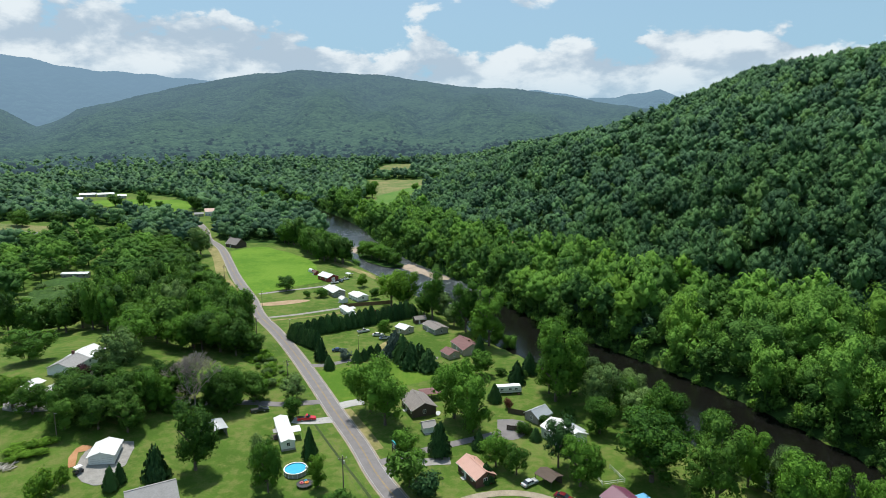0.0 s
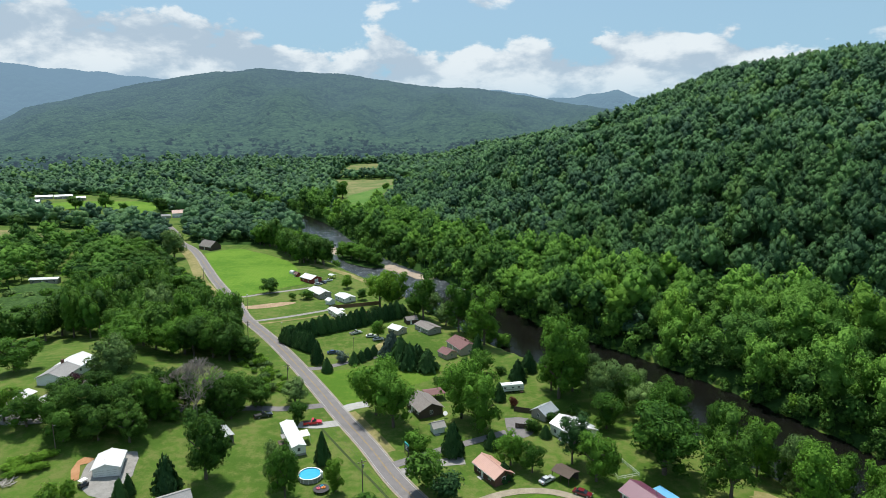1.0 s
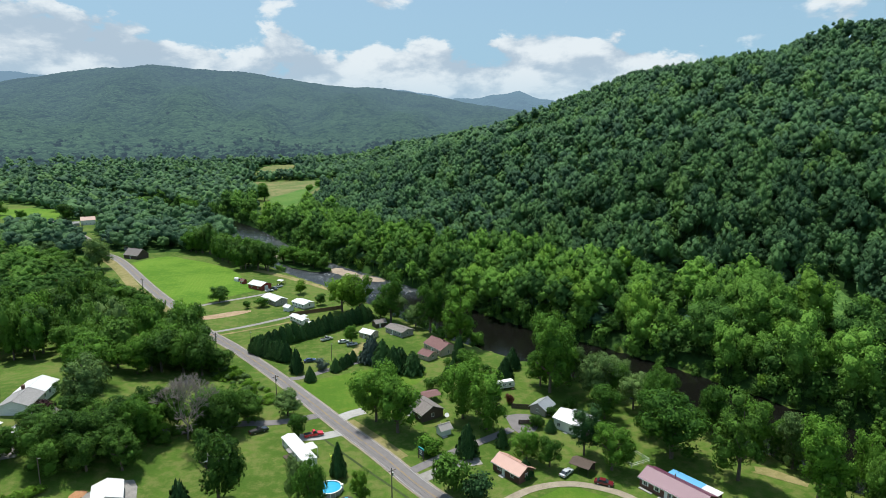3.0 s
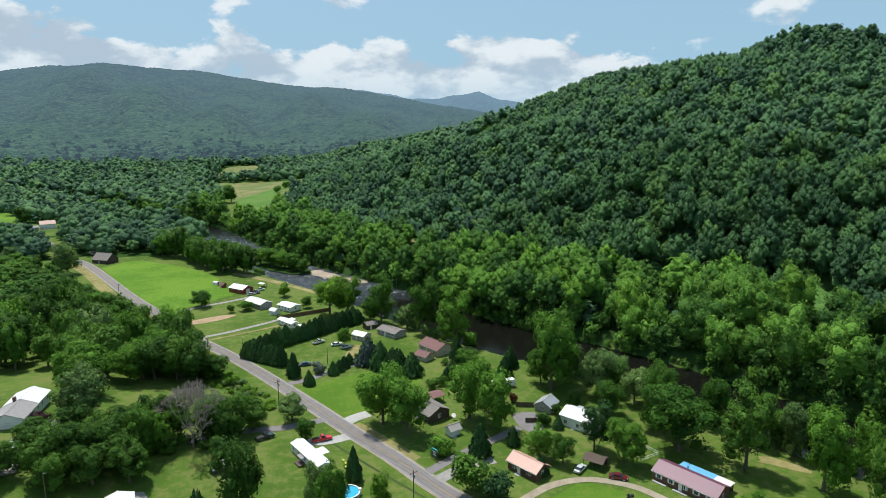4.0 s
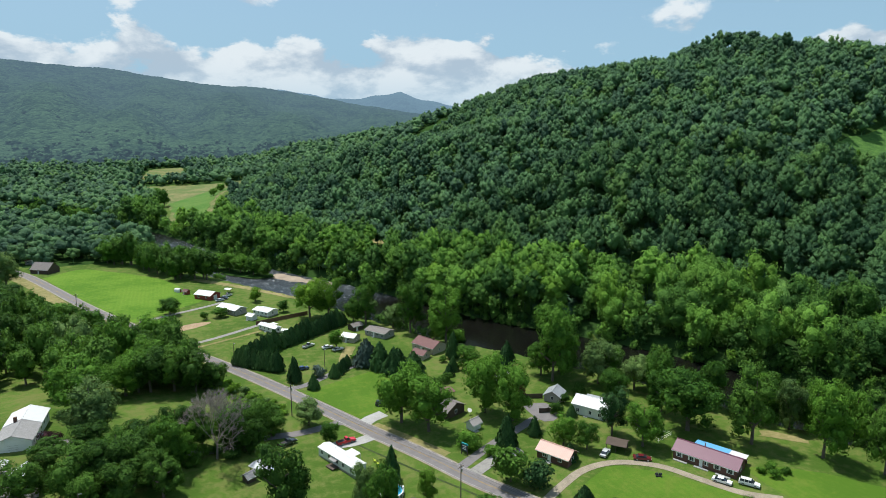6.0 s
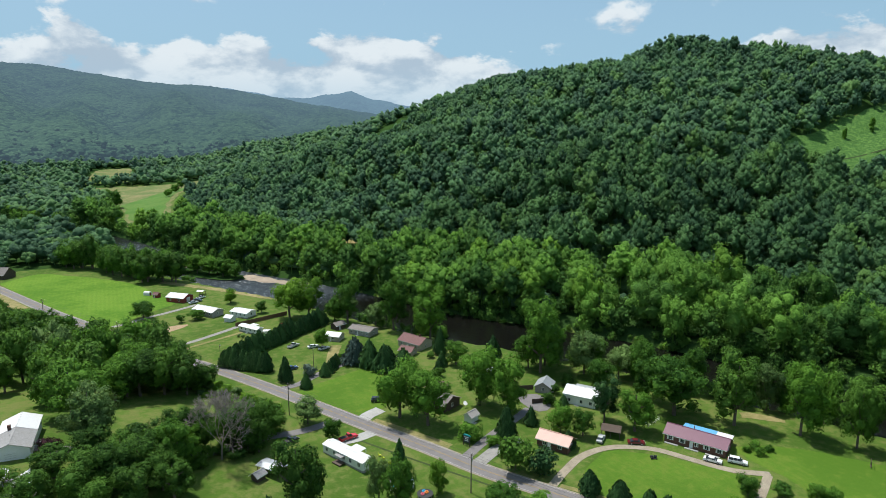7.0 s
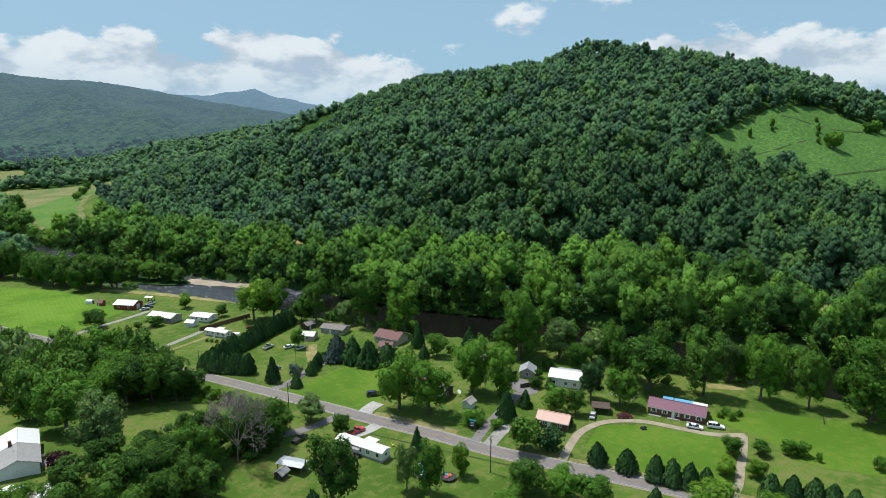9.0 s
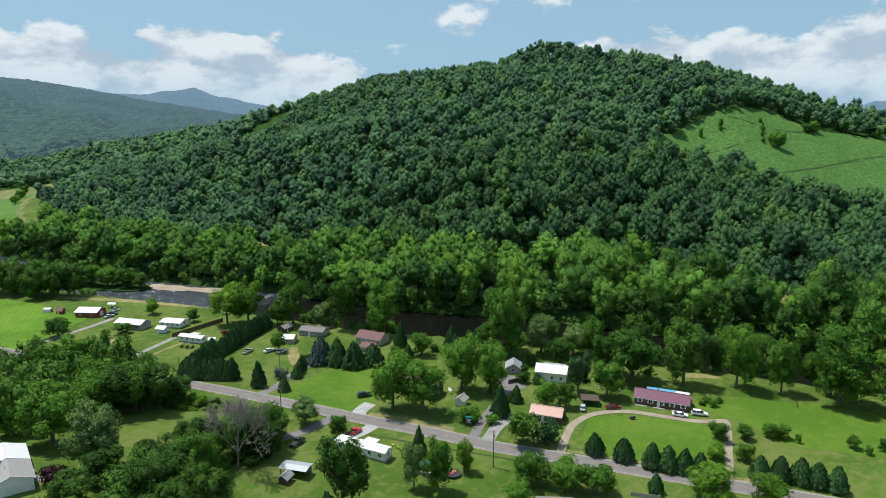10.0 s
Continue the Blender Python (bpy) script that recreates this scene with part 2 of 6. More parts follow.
def painted(name, colour, rough=0.5, dirt=0.25, metal=0.0, seams=0.0, courses=0.0):
    """Paint with stains; standing seams or shingle courses where a roof has them."""
    def build(n):
        pos = place(n)
        own = n.add("ShaderNodeTexCoord").outputs["Object"]
        stain = n.ramp(n.noise(pos, 0.8, 5.0, 0.7), 0.35, 0.8, 0.0, dirt)
        col = n.mix(stain, rgb(*colour), rgb(colour[0] * 0.45, colour[1] * 0.43, colour[2] * 0.40))
        col = n.mix(n.ramp(n.noise(pos, 6.0, 3.0, 0.6), 0.3, 0.8, 0.0, dirt * 0.6), col, rgb(colour[0] * 0.7, colour[1] * 0.7, colour[2] * 0.68))
        h = n.noise(pos, 5.0, 2.0)
        if seams:
            rib = n.add("ShaderNodeTexWave", {"bands_direction": "X"}, Vector=own, Scale=0.314 / seams)
            line = n.ramp(rib.outputs[0], 0.86, 0.97)
            col = n.mix(n.math("MULTIPLY", line, 0.22), col, rgb(colour[0] * 0.55, colour[1] * 0.55, colour[2] * 0.56))
            h = n.math("ADD", n.math("MULTIPLY", h, 0.2), line)
        if courses:
            tiles = n.add("ShaderNodeTexBrick", Vector=own, Scale=1.0 / courses, Color1=rgb(1, 1, 1), Color2=rgb(0.72, 0.72, 0.72), Mortar=rgb(0.5, 0.5, 0.5), Mortar_Size=0.02)
            col = n.mix(0.6, col, tiles.outputs[0], "MULTIPLY")
        return surface(n, col, rough, h, 0.3, 0.03, Metallic=metal)
    return material(name, build)


WHITE_ROOF = painted("white_metal_roof", (0.66, 0.66, 0.655), 0.45, 0.2, seams=0.5)
WHITE_WALL = painted("white_siding", (0.74, 0.74, 0.72), 0.6, 0.15)
GREY_ROOF = painted("grey_shingles", (0.30, 0.29, 0.285), 0.85, 0.3, courses=0.8)
BROWN_ROOF = painted("brown_shingles", (0.22, 0.195, 0.18), 0.85, 0.35, courses=0.8)
RED_ROOF = painted("red_brown_shingles", (0.20, 0.10, 0.095), 0.85, 0.3, courses=0.8)
PINK_ROOF = painted("salmon_metal_roof", (0.50, 0.29, 0.23), 0.5, 0.2, seams=0.5)
MAGENTA_ROOF = painted("maroon_metal_roof", (0.135, 0.040, 0.075), 0.5, 0.15, seams=0.5)
BLUE_ROOF = painted("blue_metal_roof", (0.13, 0.38, 0.62), 0.45, 0.15, seams=0.5)
SILVER_ROOF = painted("galvanised_roof", (0.52, 0.54, 0.56), 0.4, 0.3, 0.5, seams=0.5)
BRICK_WALL = painted("dark_brick", (0.16, 0.075, 0.055), 0.85, 0.3, courses=0.45)
RED_WALL = painted("red_boards", (0.25, 0.04, 0.03), 0.7, 0.25)
TAN_WALL = painted("tan_siding", (0.42, 0.36, 0.29), 0.7, 0.2)
GREY_WALL = painted("grey_boards", (0.33, 0.31, 0.29), 0.8, 0.35)
DARK_WOOD = painted("dark_wood", (0.085, 0.06, 0.045), 0.85, 0.3)
FENCE_WOOD = painted("brown_fence_wood", (0.17, 0.095, 0.06), 0.85, 0.3)
TRIM = painted("white_trim", (0.78, 0.78, 0.76), 0.5, 0.1)
GLASS = material("window_glass", lambda n: surface(n, rgb(0.03, 0.04, 0.05), 0.05))
RUBBER = painted("black_rubber", (0.02, 0.02, 0.02), 0.8, 0.1)
METAL = painted("grey_metal", (0.45, 0.46, 0.47), 0.4, 0.2, 0.8)
POOL_BLUE = material("pool_water", lambda n: surface(n, n.mix(n.noise(place(n), 0.8), rgb(0.03, 0.30, 0.50), rgb(0.08, 0.45, 0.65)), 0.06, n.noise(place(n), 2.5), 0.15, 0.03))


def river_water(n):
    pos = place(n)
    part_of = n.add("ShaderNodeSeparateXYZ", Vector=pos)
    ripple = n.noise(pos, 0.55, 6.0, 0.65, 0.4)
    fine = n.noise(pos, 2.2, 4.0, 0.6)
    # the shoal: broken water between y = 330 and y = 470
    rough_reach = n.math("MULTIPLY", n.ramp(part_of.outputs[1], 318, 352), n.ramp(part_of.outputs[1], 640, 500))
    long_way = n.add("ShaderNodeMapping", Vector=pos, Rotation=(0, 0, radians(-30)), Scale=(0.5, 0.14, 0.3))
    broken = n.noise(long_way.outputs[0], 1.6, 7.0, 0.68)
    streak = n.noise(long_way.outputs[0], 6.5, 5.0, 0.7)
    foam = n.math("MULTIPLY", n.ramp(n.math("ADD", n.math("MULTIPLY", broken, 0.55), n.math("MULTIPLY", streak, 0.45)), 0.52, 0.66), n.math("ADD", n.math("MULTIPLY", rough_reach, 0.65), 0.015))
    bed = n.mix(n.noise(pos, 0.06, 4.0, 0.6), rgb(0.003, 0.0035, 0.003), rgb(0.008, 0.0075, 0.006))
    # Churned grey; the blue in it is sky reflection put into the base colour.
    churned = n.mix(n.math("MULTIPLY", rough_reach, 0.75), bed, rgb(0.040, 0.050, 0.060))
    col = n.mix(foam, churned, rgb(0.62, 0.66, 0.68))
    h = n.math("ADD", n.math("MULTIPLY", ripple, 0.7), n.math("MULTIPLY", fine, 0.3))
    swell = n.math("ADD", n.math("MULTIPLY", rough_reach, 0.4), 0.26)
    p = n.add("ShaderNodeBsdfPrincipled", Base_Color=col, Roughness=n.math("ADD", n.math("ADD", n.math("MULTIPLY", foam, 0.4), n.math("MULTIPLY", rough_reach, 0.22)), 0.08), IOR=1.33)
    n.put(p.inputs["Normal"], n.add("ShaderNodeBump", Height=h, Strength=swell, Distance=0.5))
    return p.outputs[0]


WATER = material("river_water", river_water)

# ---- the lie of the land ----
SWELLS = [  # height, x, y, spread along, spread across, turn
    (95.7, 470, 520, 102, 163, -0.38), (89.3, 302, 510, 100, 207, -0.08), (53.8, 137, 536, 82, 268, 0.37),
    (66.4, 454, 317, 183, 129, 0.49), (52.8, 366, 785, 169, 216, -0.35), (66.4, 302, 969, 188, 389, 0.21),
    (25.0, 161, 312, 37, 53, -0.15), (82.3, 618, 152, 172, 900, 0.06), (11.0, -130, 195, 48, 62, 0.0),
]
RIVER = [(-325, 932), (-242, 834), (-174, 730), (-109, 603), (-70, 487), (-40, 417), (-5, 356), (15, 312), (36, 266), (62, 228),
         (84, 190), (99, 155), (114, 118), (128, 90), (152, 50), (200, -20), (300, -160)]
ROAD = [(-330, 740), (-260, 630), (-215, 550), (-191, 496), (-166, 455), (-126, 366), (-101, 315), (-88, 285), (-72, 257), (-57, 229), (-44, 203),
        (-33, 180), (-24, 162), (-17, 146), (-10.5, 134), (-3, 121), (4, 108.5), (11, 96), (22, 76), (45, 30), (90, -60), (160, -200)]
# the long ridge across the valley: bearing and the crest's rise, in degrees
CREST_AZ = [-60, -45, -34.8, -32, -30, -24, -21, -17.4, -12.6, -9.2, -4.7, -1.2, 2.3, 5.9, 8.9, 12.8, 18, 24, 40]
CREST_EL = [-0.5, -0.5, -0.7, 0.2, 1.45, 2.9, 3.65, 4.5, 4.95, 4.65, 4.6, 4.05, 3.6, 3.5, 3.0, 2.4, 1.6, 0.8, -0.5]


def smooth_line(points, step):
    """Points every few metres along a smooth curve through the given ones."""
    p = np.array(points, float)
    p = np.vstack([2 * p[0] - p[1], p, 2 * p[-1] - p[-2]])
    out = []
    for i in range(1, len(p) - 2):
        a, b, c, d = p[i - 1:i + 3]
        k = max(2, int(np.linalg.norm(c - b) / step))
        for t in np.arange(k) / k:
            out.append(0.5 * (2 * b + (c - a) * t + (2 * a - 5 * b + 4 * c - d) * t * t + (3 * b - a - 3 * c + d) * t ** 3))
    out.append(p[-2])
    return np.array(out)


def distance_to(line, x, y):
    """How far each point lies from a line of points."""
    q = np.stack([np.ravel(x), np.ravel(y)], 1)
    best = np.full(len(q), 1e9)
    for a, b in zip(line[:-1], line[1:]):
        ab = b - a
        t = np.clip(((q - a) @ ab) / (ab @ ab), 0, 1)
        best = np.minimum(best, np.hypot(*(q - a - t[:, None] * ab).T))
    return best.reshape(np.shape(x))


RIVER_LINE, ROAD_LINE = smooth_line(RIVER, 12), smooth_line(ROAD, 4)


def waves(x, y, s):
    """Soft uneven ground, from a few crossing waves."""
    return (np.sin(x / s + 1.3) * np.cos(y / s * 0.8 + 0.4) + 0.6 * np.sin(x / s * 1.9 - y / s * 1.3 + 2.0) + 0.4 * np.cos(x / s * 0.7 + y / s * 2.7)) / 2


def land(x, y):
    x, y = np.asarray(x, float), np.asarray(y, float)
    h = np.zeros(np.shape(x))
    for a, cx, cy, sx, sy, r in SWELLS:
        c, s = math.cos(r), math.sin(r)
        dx, dy = x - cx, y - cy
        h = h + a * np.exp(-((c * dx + s * dy) / sx) ** 2 - ((c * dy - s * dx) / sy) ** 2)
    h = h + waves(x, y, 34.0) * np.clip(h / 30, 0, 1) * 4.0
    away, az = np.hypot(x, y), np.degrees(np.arctan2(x, y))
    crest = EYE + 3200 * np.tan(np.radians(np.interp(az, CREST_AZ, CREST_EL))) - 19
    rise = np.clip((away - 950) / (3200 - 950), 0, 1)
    back = np.clip((away - 3200) / 1500, 0, 1)
    spurs = 1 + (0.42 * np.sin(np.radians(az) * 23 + away / 420 + 0.8) + 0.30 * np.sin(np.radians(az) * 57 - away / 300) + 0.10 * np.sin(np.radians(az) * 130 + away / 130)) * 2.6 * rise * (1 - rise) ** 1.6
    front = np.where(y > 0, np.clip(y / 600, 0, 1), 0)
    ridge = np.maximum(crest, 0) * (rise ** 1.45) * spurs * (1 - 0.75 * back)
    h = np.maximum(h, 0) + ridge * front + 6 * np.clip((away - 700) / 900, 0, 1) * (1 + waves(x, y, 160.0))
    bank = np.clip((distance_to(RIVER_LINE, x, y) - 15.5) / 9.0, 0, 1)
    bank = bank * bank * (3 - 2 * bank)
    return h * bank - 5.2 * (1 - bank)


def spaced(low, high, step, reach):
    """Even steps in the middle, ever wider ones out to the horizon."""
    mid = list(np.arange(low, high + step, step))
    far, s, p = [], step, mid[-1]
    while p < reach:
        s *= 1.09
        p += s
        far.append(p)
    near, s, p = [], step, mid[0]
    while p > -reach:
        s *= 1.16
        p -= s
        near.append(p)
    return np.array(near[::-1] + mid + far)


GX, GY = spaced(-260, 520, 5.0, 4850), spaced(30, 720, 5.0, 4850)
GZ = land(*np.meshgrid(GX, GY))


def ground_z(x, y):
    """Height of the ground sheet."""
    x, y = np.asarray(x, float), np.asarray(y, float)
    i, j = np.clip(np.searchsorted(GX, x) - 1, 0, len(GX) - 2), np.clip(np.searchsorted(GY, y) - 1, 0, len(GY) - 2)
    u, v = (x - GX[i]) / (GX[i + 1] - GX[i]), (y - GY[j]) / (GY[j + 1] - GY[j])
    return GZ[j, i] * (1 - u) * (1 - v) + GZ[j, i + 1] * u * (1 - v) + GZ[j + 1, i] * (1 - u) * v + GZ[j + 1, i + 1] * u * v


def mesh_of(name, verts, faces, mats, smooth=False, normals=None):
    """A mesh from arrays: verts (n, 3), faces (m, 3) or (m, 4); normals (n, 3) where leaves take the turn of their billow."""
    me = bpy.data.meshes.new(name)
    verts, faces = np.asarray(verts, np.float32), np.asarray(faces, np.int32)
    k = faces.shape[1]
    me.vertices.add(len(verts)), me.loops.add(faces.size), me.polygons.add(len(faces))
    me.vertices.foreach_set("co", verts.ravel())
    me.loops.foreach_set("vertex_index", faces.ravel())
    me.polygons.foreach_set("loop_start", np.arange(0, faces.size, k, dtype=np.int32))
    me.polygons.foreach_set("use_smooth", np.full(len(faces), smooth))
    for m in mats:
        me.materials.append(m)
    me.update(calc_edges=True)
    if normals is not None:
        me.attributes.new("custom_normal", "FLOAT_VECTOR", "POINT").data.foreach_set("vector", np.asarray(normals, np.float32).ravel())
    return me


def grid_faces(rows, cols):
    a = (np.arange(rows - 1)[:, None] * cols + np.arange(cols - 1)[None]).ravel()
    return np.stack([a, a + 1, a + cols + 1, a + cols], 1)


gx, gy = np.meshgrid(GX, GY)
ground = new("ground", mesh_of("ground", np.stack([gx, gy, GZ], -1).reshape(-1, 3), grid_faces(len(GY), len(GX)), [GRASS], True))
tagged(ground, "mown grass and rough turf on the valley floor", "ground", kind="structure")


def ribbon(name, line, half, lift, mat, label, category, offset=0.0, level=None, cross=4):
    """A strip that lies on the ground along a line."""
    d = np.gradient(line, axis=0)
    nrm = np.stack([-d[:, 1], d[:, 0]], 1) / np.linalg.norm(d, axis=1)[:, None]
    half = np.broadcast_to(np.asarray(half, float), (len(line),))
    verts = []
    for k in range(cross + 1):
        p = line + nrm * (offset + half * (2 * k / cross - 1))[:, None]
        z = np.full(len(p), level) if level is not None else ground_z(p[:, 0], p[:, 1]) + lift
        verts.append(np.column_stack([p, z]))
    verts = np.stack(verts, 1).reshape(-1, 3)
    ob = new(name, mesh_of(name, verts, grid_faces(len(line), cross + 1), [mat], True))
    return tagged(ob, label, category, kind="structure")


def ragged(poly, step, rough, seed):
    """A closed outline with a slightly uneven edge."""
    rnd = np.random.RandomState(seed)
    p = smooth_line(list(poly) + [poly[0]], step)[:-1]
    return p + rnd.uniform(-rough, rough, p.shape)


def patch(name, poly, lift, mat, label, category, rough=0.4, step=4.0, cell=4.0, lumps=0.0, level=None):
    """A piece of ground cover with an uneven edge, draped over the ground."""
    edge = ragged(poly, step, rough, len(poly) + int(abs(poly[0][0])))
    bm, rnd = bmesh.new(), np.random.RandomState(len(poly))
    loop = [bm.verts.new((x, y, 0)) for x, y in edge]
    bm.faces.new(loop)
    lo, hi = edge.min(0), edge.max(0)
    for axis in (0, 1):
        for c in np.arange(lo[axis] + cell, hi[axis], cell):
            at, no = [0, 0, 0], [0, 0, 0]
            at[axis], no[axis] = c, 1
            bmesh.ops.bisect_plane(bm, geom=bm.verts[:] + bm.edges[:] + bm.faces[:], plane_co=at, plane_no=no)
    for v in bm.verts:
        v.co.z = float(ground_z(v.co.x, v.co.y)) + lift + lumps * float(rnd.uniform(0, 1) + waves(v.co.x, v.co.y, 4.0))
        if level is not None:
            v.co.z = level + 0.25 * float(rnd.uniform(0, 1))
    bmesh.ops.recalc_face_normals(bm, faces=bm.faces)
    if sum(f.normal.z for f in bm.faces) < 0:
        bmesh.ops.reverse_faces(bm, faces=bm.faces)
    me = bpy.data.meshes.new(name)
    bm.to_mesh(me), bm.free()
    me.materials.append(mat)
    me.polygons.foreach_set("use_smooth", np.full(len(me.polygons), lumps > 0))
    return tagged(new(name, me), label, category, kind="structure")


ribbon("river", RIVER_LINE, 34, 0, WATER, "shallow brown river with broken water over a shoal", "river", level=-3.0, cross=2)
ribbon("road", ROAD_LINE, 2.65, 0.10, ASPHALT, "worn grey asphalt two-lane country road", "road")
for side in (-0.12, 0.12):
    ribbon("road_centre_line", ROAD_LINE, 0.05, 0.125, YELLOW_LINE, "faded yellow painted centre line on asphalt", "road marking", side, cross=1)
for side in (-2.38, 2.38):
    ribbon("road_edge_line", ROAD_LINE, 0.07, 0.125, WHITE_LINE, "worn white painted edge line on asphalt", "road marking", side, cross=1)
for side in (-2.85, 2.85):
    ribbon("road_shoulder", ROAD_LINE, 0.28, 0.07, TAN_GRAVEL, "narrow pale gravel shoulder of the road", "road shoulder", side, cross=1)

# fields and lawns
patch("field", [(-157, 447), (-139, 464), (-122, 450), (-106, 434), (-88, 408), (-77, 374), (-71, 354), (-78, 348), (-91, 335), (-106, 328), (-127, 373)], 0.05, HAY, "bright green mown hayfield beside the road", "field")
patch("lawn", [(-47, 215), (-33, 220.5), (-15, 226), (0, 221), (-5, 208), (-18, 200), (-22, 192.5), (-32, 187), (-38, 196)], 0.05, LAWN, "smooth bright green mown lawn", "lawn")
patch("lawn", [(6, 131), (22, 135), (40, 112), (36, 104), (18, 96), (12, 103), (2, 120)], 0.05, LAWN, "oval green lawn inside a gravel loop drive", "lawn")
patch("field", [(-122, 1027), (-88, 808), (-84, 620), (-56, 600), (-28, 790), (49, 940), (66, 1006), (10, 988), (-40, 1004)], 0.25, PASTURE, "green and tan pasture in a gap of the woods", "field", 2.0, 12, 14)
patch("field", [(-86, 800), (-76, 640), (-58, 625), (-32, 800), (22, 905), (-10, 905), (-50, 850)], 0.6, MEADOW, "bright green meadow in a gap of the woods", "field", 3.0, 12, 14)
patch("field", [(-122, 1110), (-70, 1125), (-62, 1215), (-110, 1200)], 0.4, PASTURE, "pale green field far up the valley", "field", 2.0, 12, 14)
patch("lawn", [(50, 122), (62, 116), (76, 100), (86, 80), (84, 60), (66, 56), (54, 74), (46, 92), (50, 104)], 0.05, LAWN, "wide smooth green lawn beside a long house", "lawn", 1.0)
patch("field", [(-426, 734), (-418, 772), (-318, 765), (-283, 679), (-296, 662), (-344, 698), (-373, 698)], 0.25, HAY, "bright green field among distant trees", "field", 2.0, 12, 14)
patch("field", [(-430, 585), (-330, 550), (-300, 520), (-340, 505), (-430, 540)], 0.2, PASTURE, "pale mown field around a long building", "field", 2.0, 12, 14)
patch("field", [(40, 452), (62, 418), (78, 384), (86, 396), (64, 436)], 0.4, STRAW, "tan dry grass clearing at the foot of the hill", "field", 1.0, 8, 6)
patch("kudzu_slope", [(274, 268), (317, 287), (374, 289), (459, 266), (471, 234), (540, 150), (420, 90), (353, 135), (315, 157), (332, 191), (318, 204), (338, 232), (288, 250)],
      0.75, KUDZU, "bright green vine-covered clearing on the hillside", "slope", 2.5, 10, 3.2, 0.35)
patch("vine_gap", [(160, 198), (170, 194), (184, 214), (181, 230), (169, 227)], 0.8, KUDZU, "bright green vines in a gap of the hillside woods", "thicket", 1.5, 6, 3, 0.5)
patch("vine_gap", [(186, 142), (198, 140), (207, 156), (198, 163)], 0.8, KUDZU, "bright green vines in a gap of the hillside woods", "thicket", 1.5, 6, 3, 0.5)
patch("bare_bank", [(172, 130), (182, 129), (190, 141), (184, 148), (176, 142)], 0.3, STRAW, "bare tan bank in a gap of the woods", "bare ground", 1.0, 5, 3)
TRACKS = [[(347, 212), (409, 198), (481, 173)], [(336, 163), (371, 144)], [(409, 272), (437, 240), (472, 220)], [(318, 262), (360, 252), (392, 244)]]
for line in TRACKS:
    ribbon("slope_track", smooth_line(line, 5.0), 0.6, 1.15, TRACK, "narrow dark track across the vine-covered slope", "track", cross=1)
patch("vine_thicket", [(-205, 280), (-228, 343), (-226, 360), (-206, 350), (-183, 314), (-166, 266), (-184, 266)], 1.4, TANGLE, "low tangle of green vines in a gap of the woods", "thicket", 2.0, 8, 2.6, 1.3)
ribbon("verge", smooth_line([(-181, 470), (-160, 428), (-133, 364), (-110, 320)], 5.0), 3.2, 0.06, STRAW, "dry tan verge beside the road", "verge", cross=2)
patch("bare_bank", [(72.7, 133.5), (75.5, 130), (80, 124), (77.5, 123), (73.5, 127), (69.5, 131)], 0.07, STRAW, "bare tan earth at the top of the river bank", "bare ground", 1.0, 3, 3)
patch("garden_plot", [(-104, 303), (-76, 314), (-70, 311), (-87, 302)], 0.06, DIRT, "bare tilled garden soil in the grass", "garden plot")


def drive(points, half, mat, label, lift=0.085):
    return ribbon("driveway", smooth_line(points, 2.0), half, lift, mat, label, "driveway", cross=2)


drive([(-100, 325), (-88, 332), (-72, 340), (-62, 346)], 1.4, GRAVEL, "pale gravel driveway across the grass")
drive([(-84, 280), (-69, 287.5), (-50, 299)], 1.3, GRAVEL, "pale gravel driveway across the grass")
drive([(-80, 276), (-69, 281), (-50, 290)], 0.9, STRAW, "worn grassy track beside a driveway")
drive([(-51, 220), (-44, 221.5), (-32, 229), (-21, 233), (-12, 231), (-2, 229)], 1.5, ASPHALT, "grey asphalt driveway to the houses")
drive([(-27, 236), (-23, 246), (-19, 254)], 2.2, STRAW, "worn dirt parking track by a garage")
drive([(-35.5, 184.5), (-31, 188), (-26, 190)], 2.3, CONCRETE, "pale concrete driveway under trees")
drive([(-17, 152), (-6, 158), (5, 163), (16, 168)], 1.5, ASPHALT, "narrow grey asphalt driveway past a signboard")
drive([(-15, 148), (-6, 152), (2, 153)], 1.9, GRAVEL, "pale gravel driveway to a small house")
drive([(-6.5, 129), (3, 134), (12, 137.5), (22, 137), (31, 131), (36, 122), (41, 113), (48, 107)], 1.2, TAN_GRAVEL, "pale gravel loop drive in front of a long house")
drive([(47, 107), (39, 103), (30, 99), (21, 95), (13, 93)], 1.1, TAN_GRAVEL, "pale gravel loop drive across the lawn")
drive([(-37, 190), (-52, 186.5), (-64, 186), (-80, 181), (-100, 184), (-122, 192)], 1.7, ASPHALT, "grey side road between trees")
drive([(-33.5, 177), (-40, 175.5), (-46, 176)], 2.0, CONCRETE, "pale concrete pad beside a mobile home")
patch("gravel_yard", [(17, 177), (25, 176), (25, 168), (20, 164), (16, 168)], 0.08, ASPHALT, "grey paved yard between small buildings", "yard")
patch("gravel_yard", [(-92.5, 141.6), (-86.1, 137.7), (-84.2, 139), (-83.2, 143.8), (-83.1, 151.2), (-85.6, 157.6), (-88, 156.6), (-95.3, 152), (-94, 145)], 0.10, GRAVEL, "pale grey gravel pad around a white garage", "yard")
patch("clay_bank", [(-95.8, 144), (-98, 151.3), (-95.2, 153.6), (-94.2, 152.2), (-96.2, 150), (-94.4, 144.7)], 0.14, CLAY, "bare orange clay beside a garage", "bare ground")
patch("gravel_bar", [(-30, 404), (-14, 384), (-2, 370), (5, 374), (-9, 393), (-23, 415)], 0, SAND, "tan gravel bar with stones in the river", "gravel bar", 1.2, 5, 3, level=-2.95)
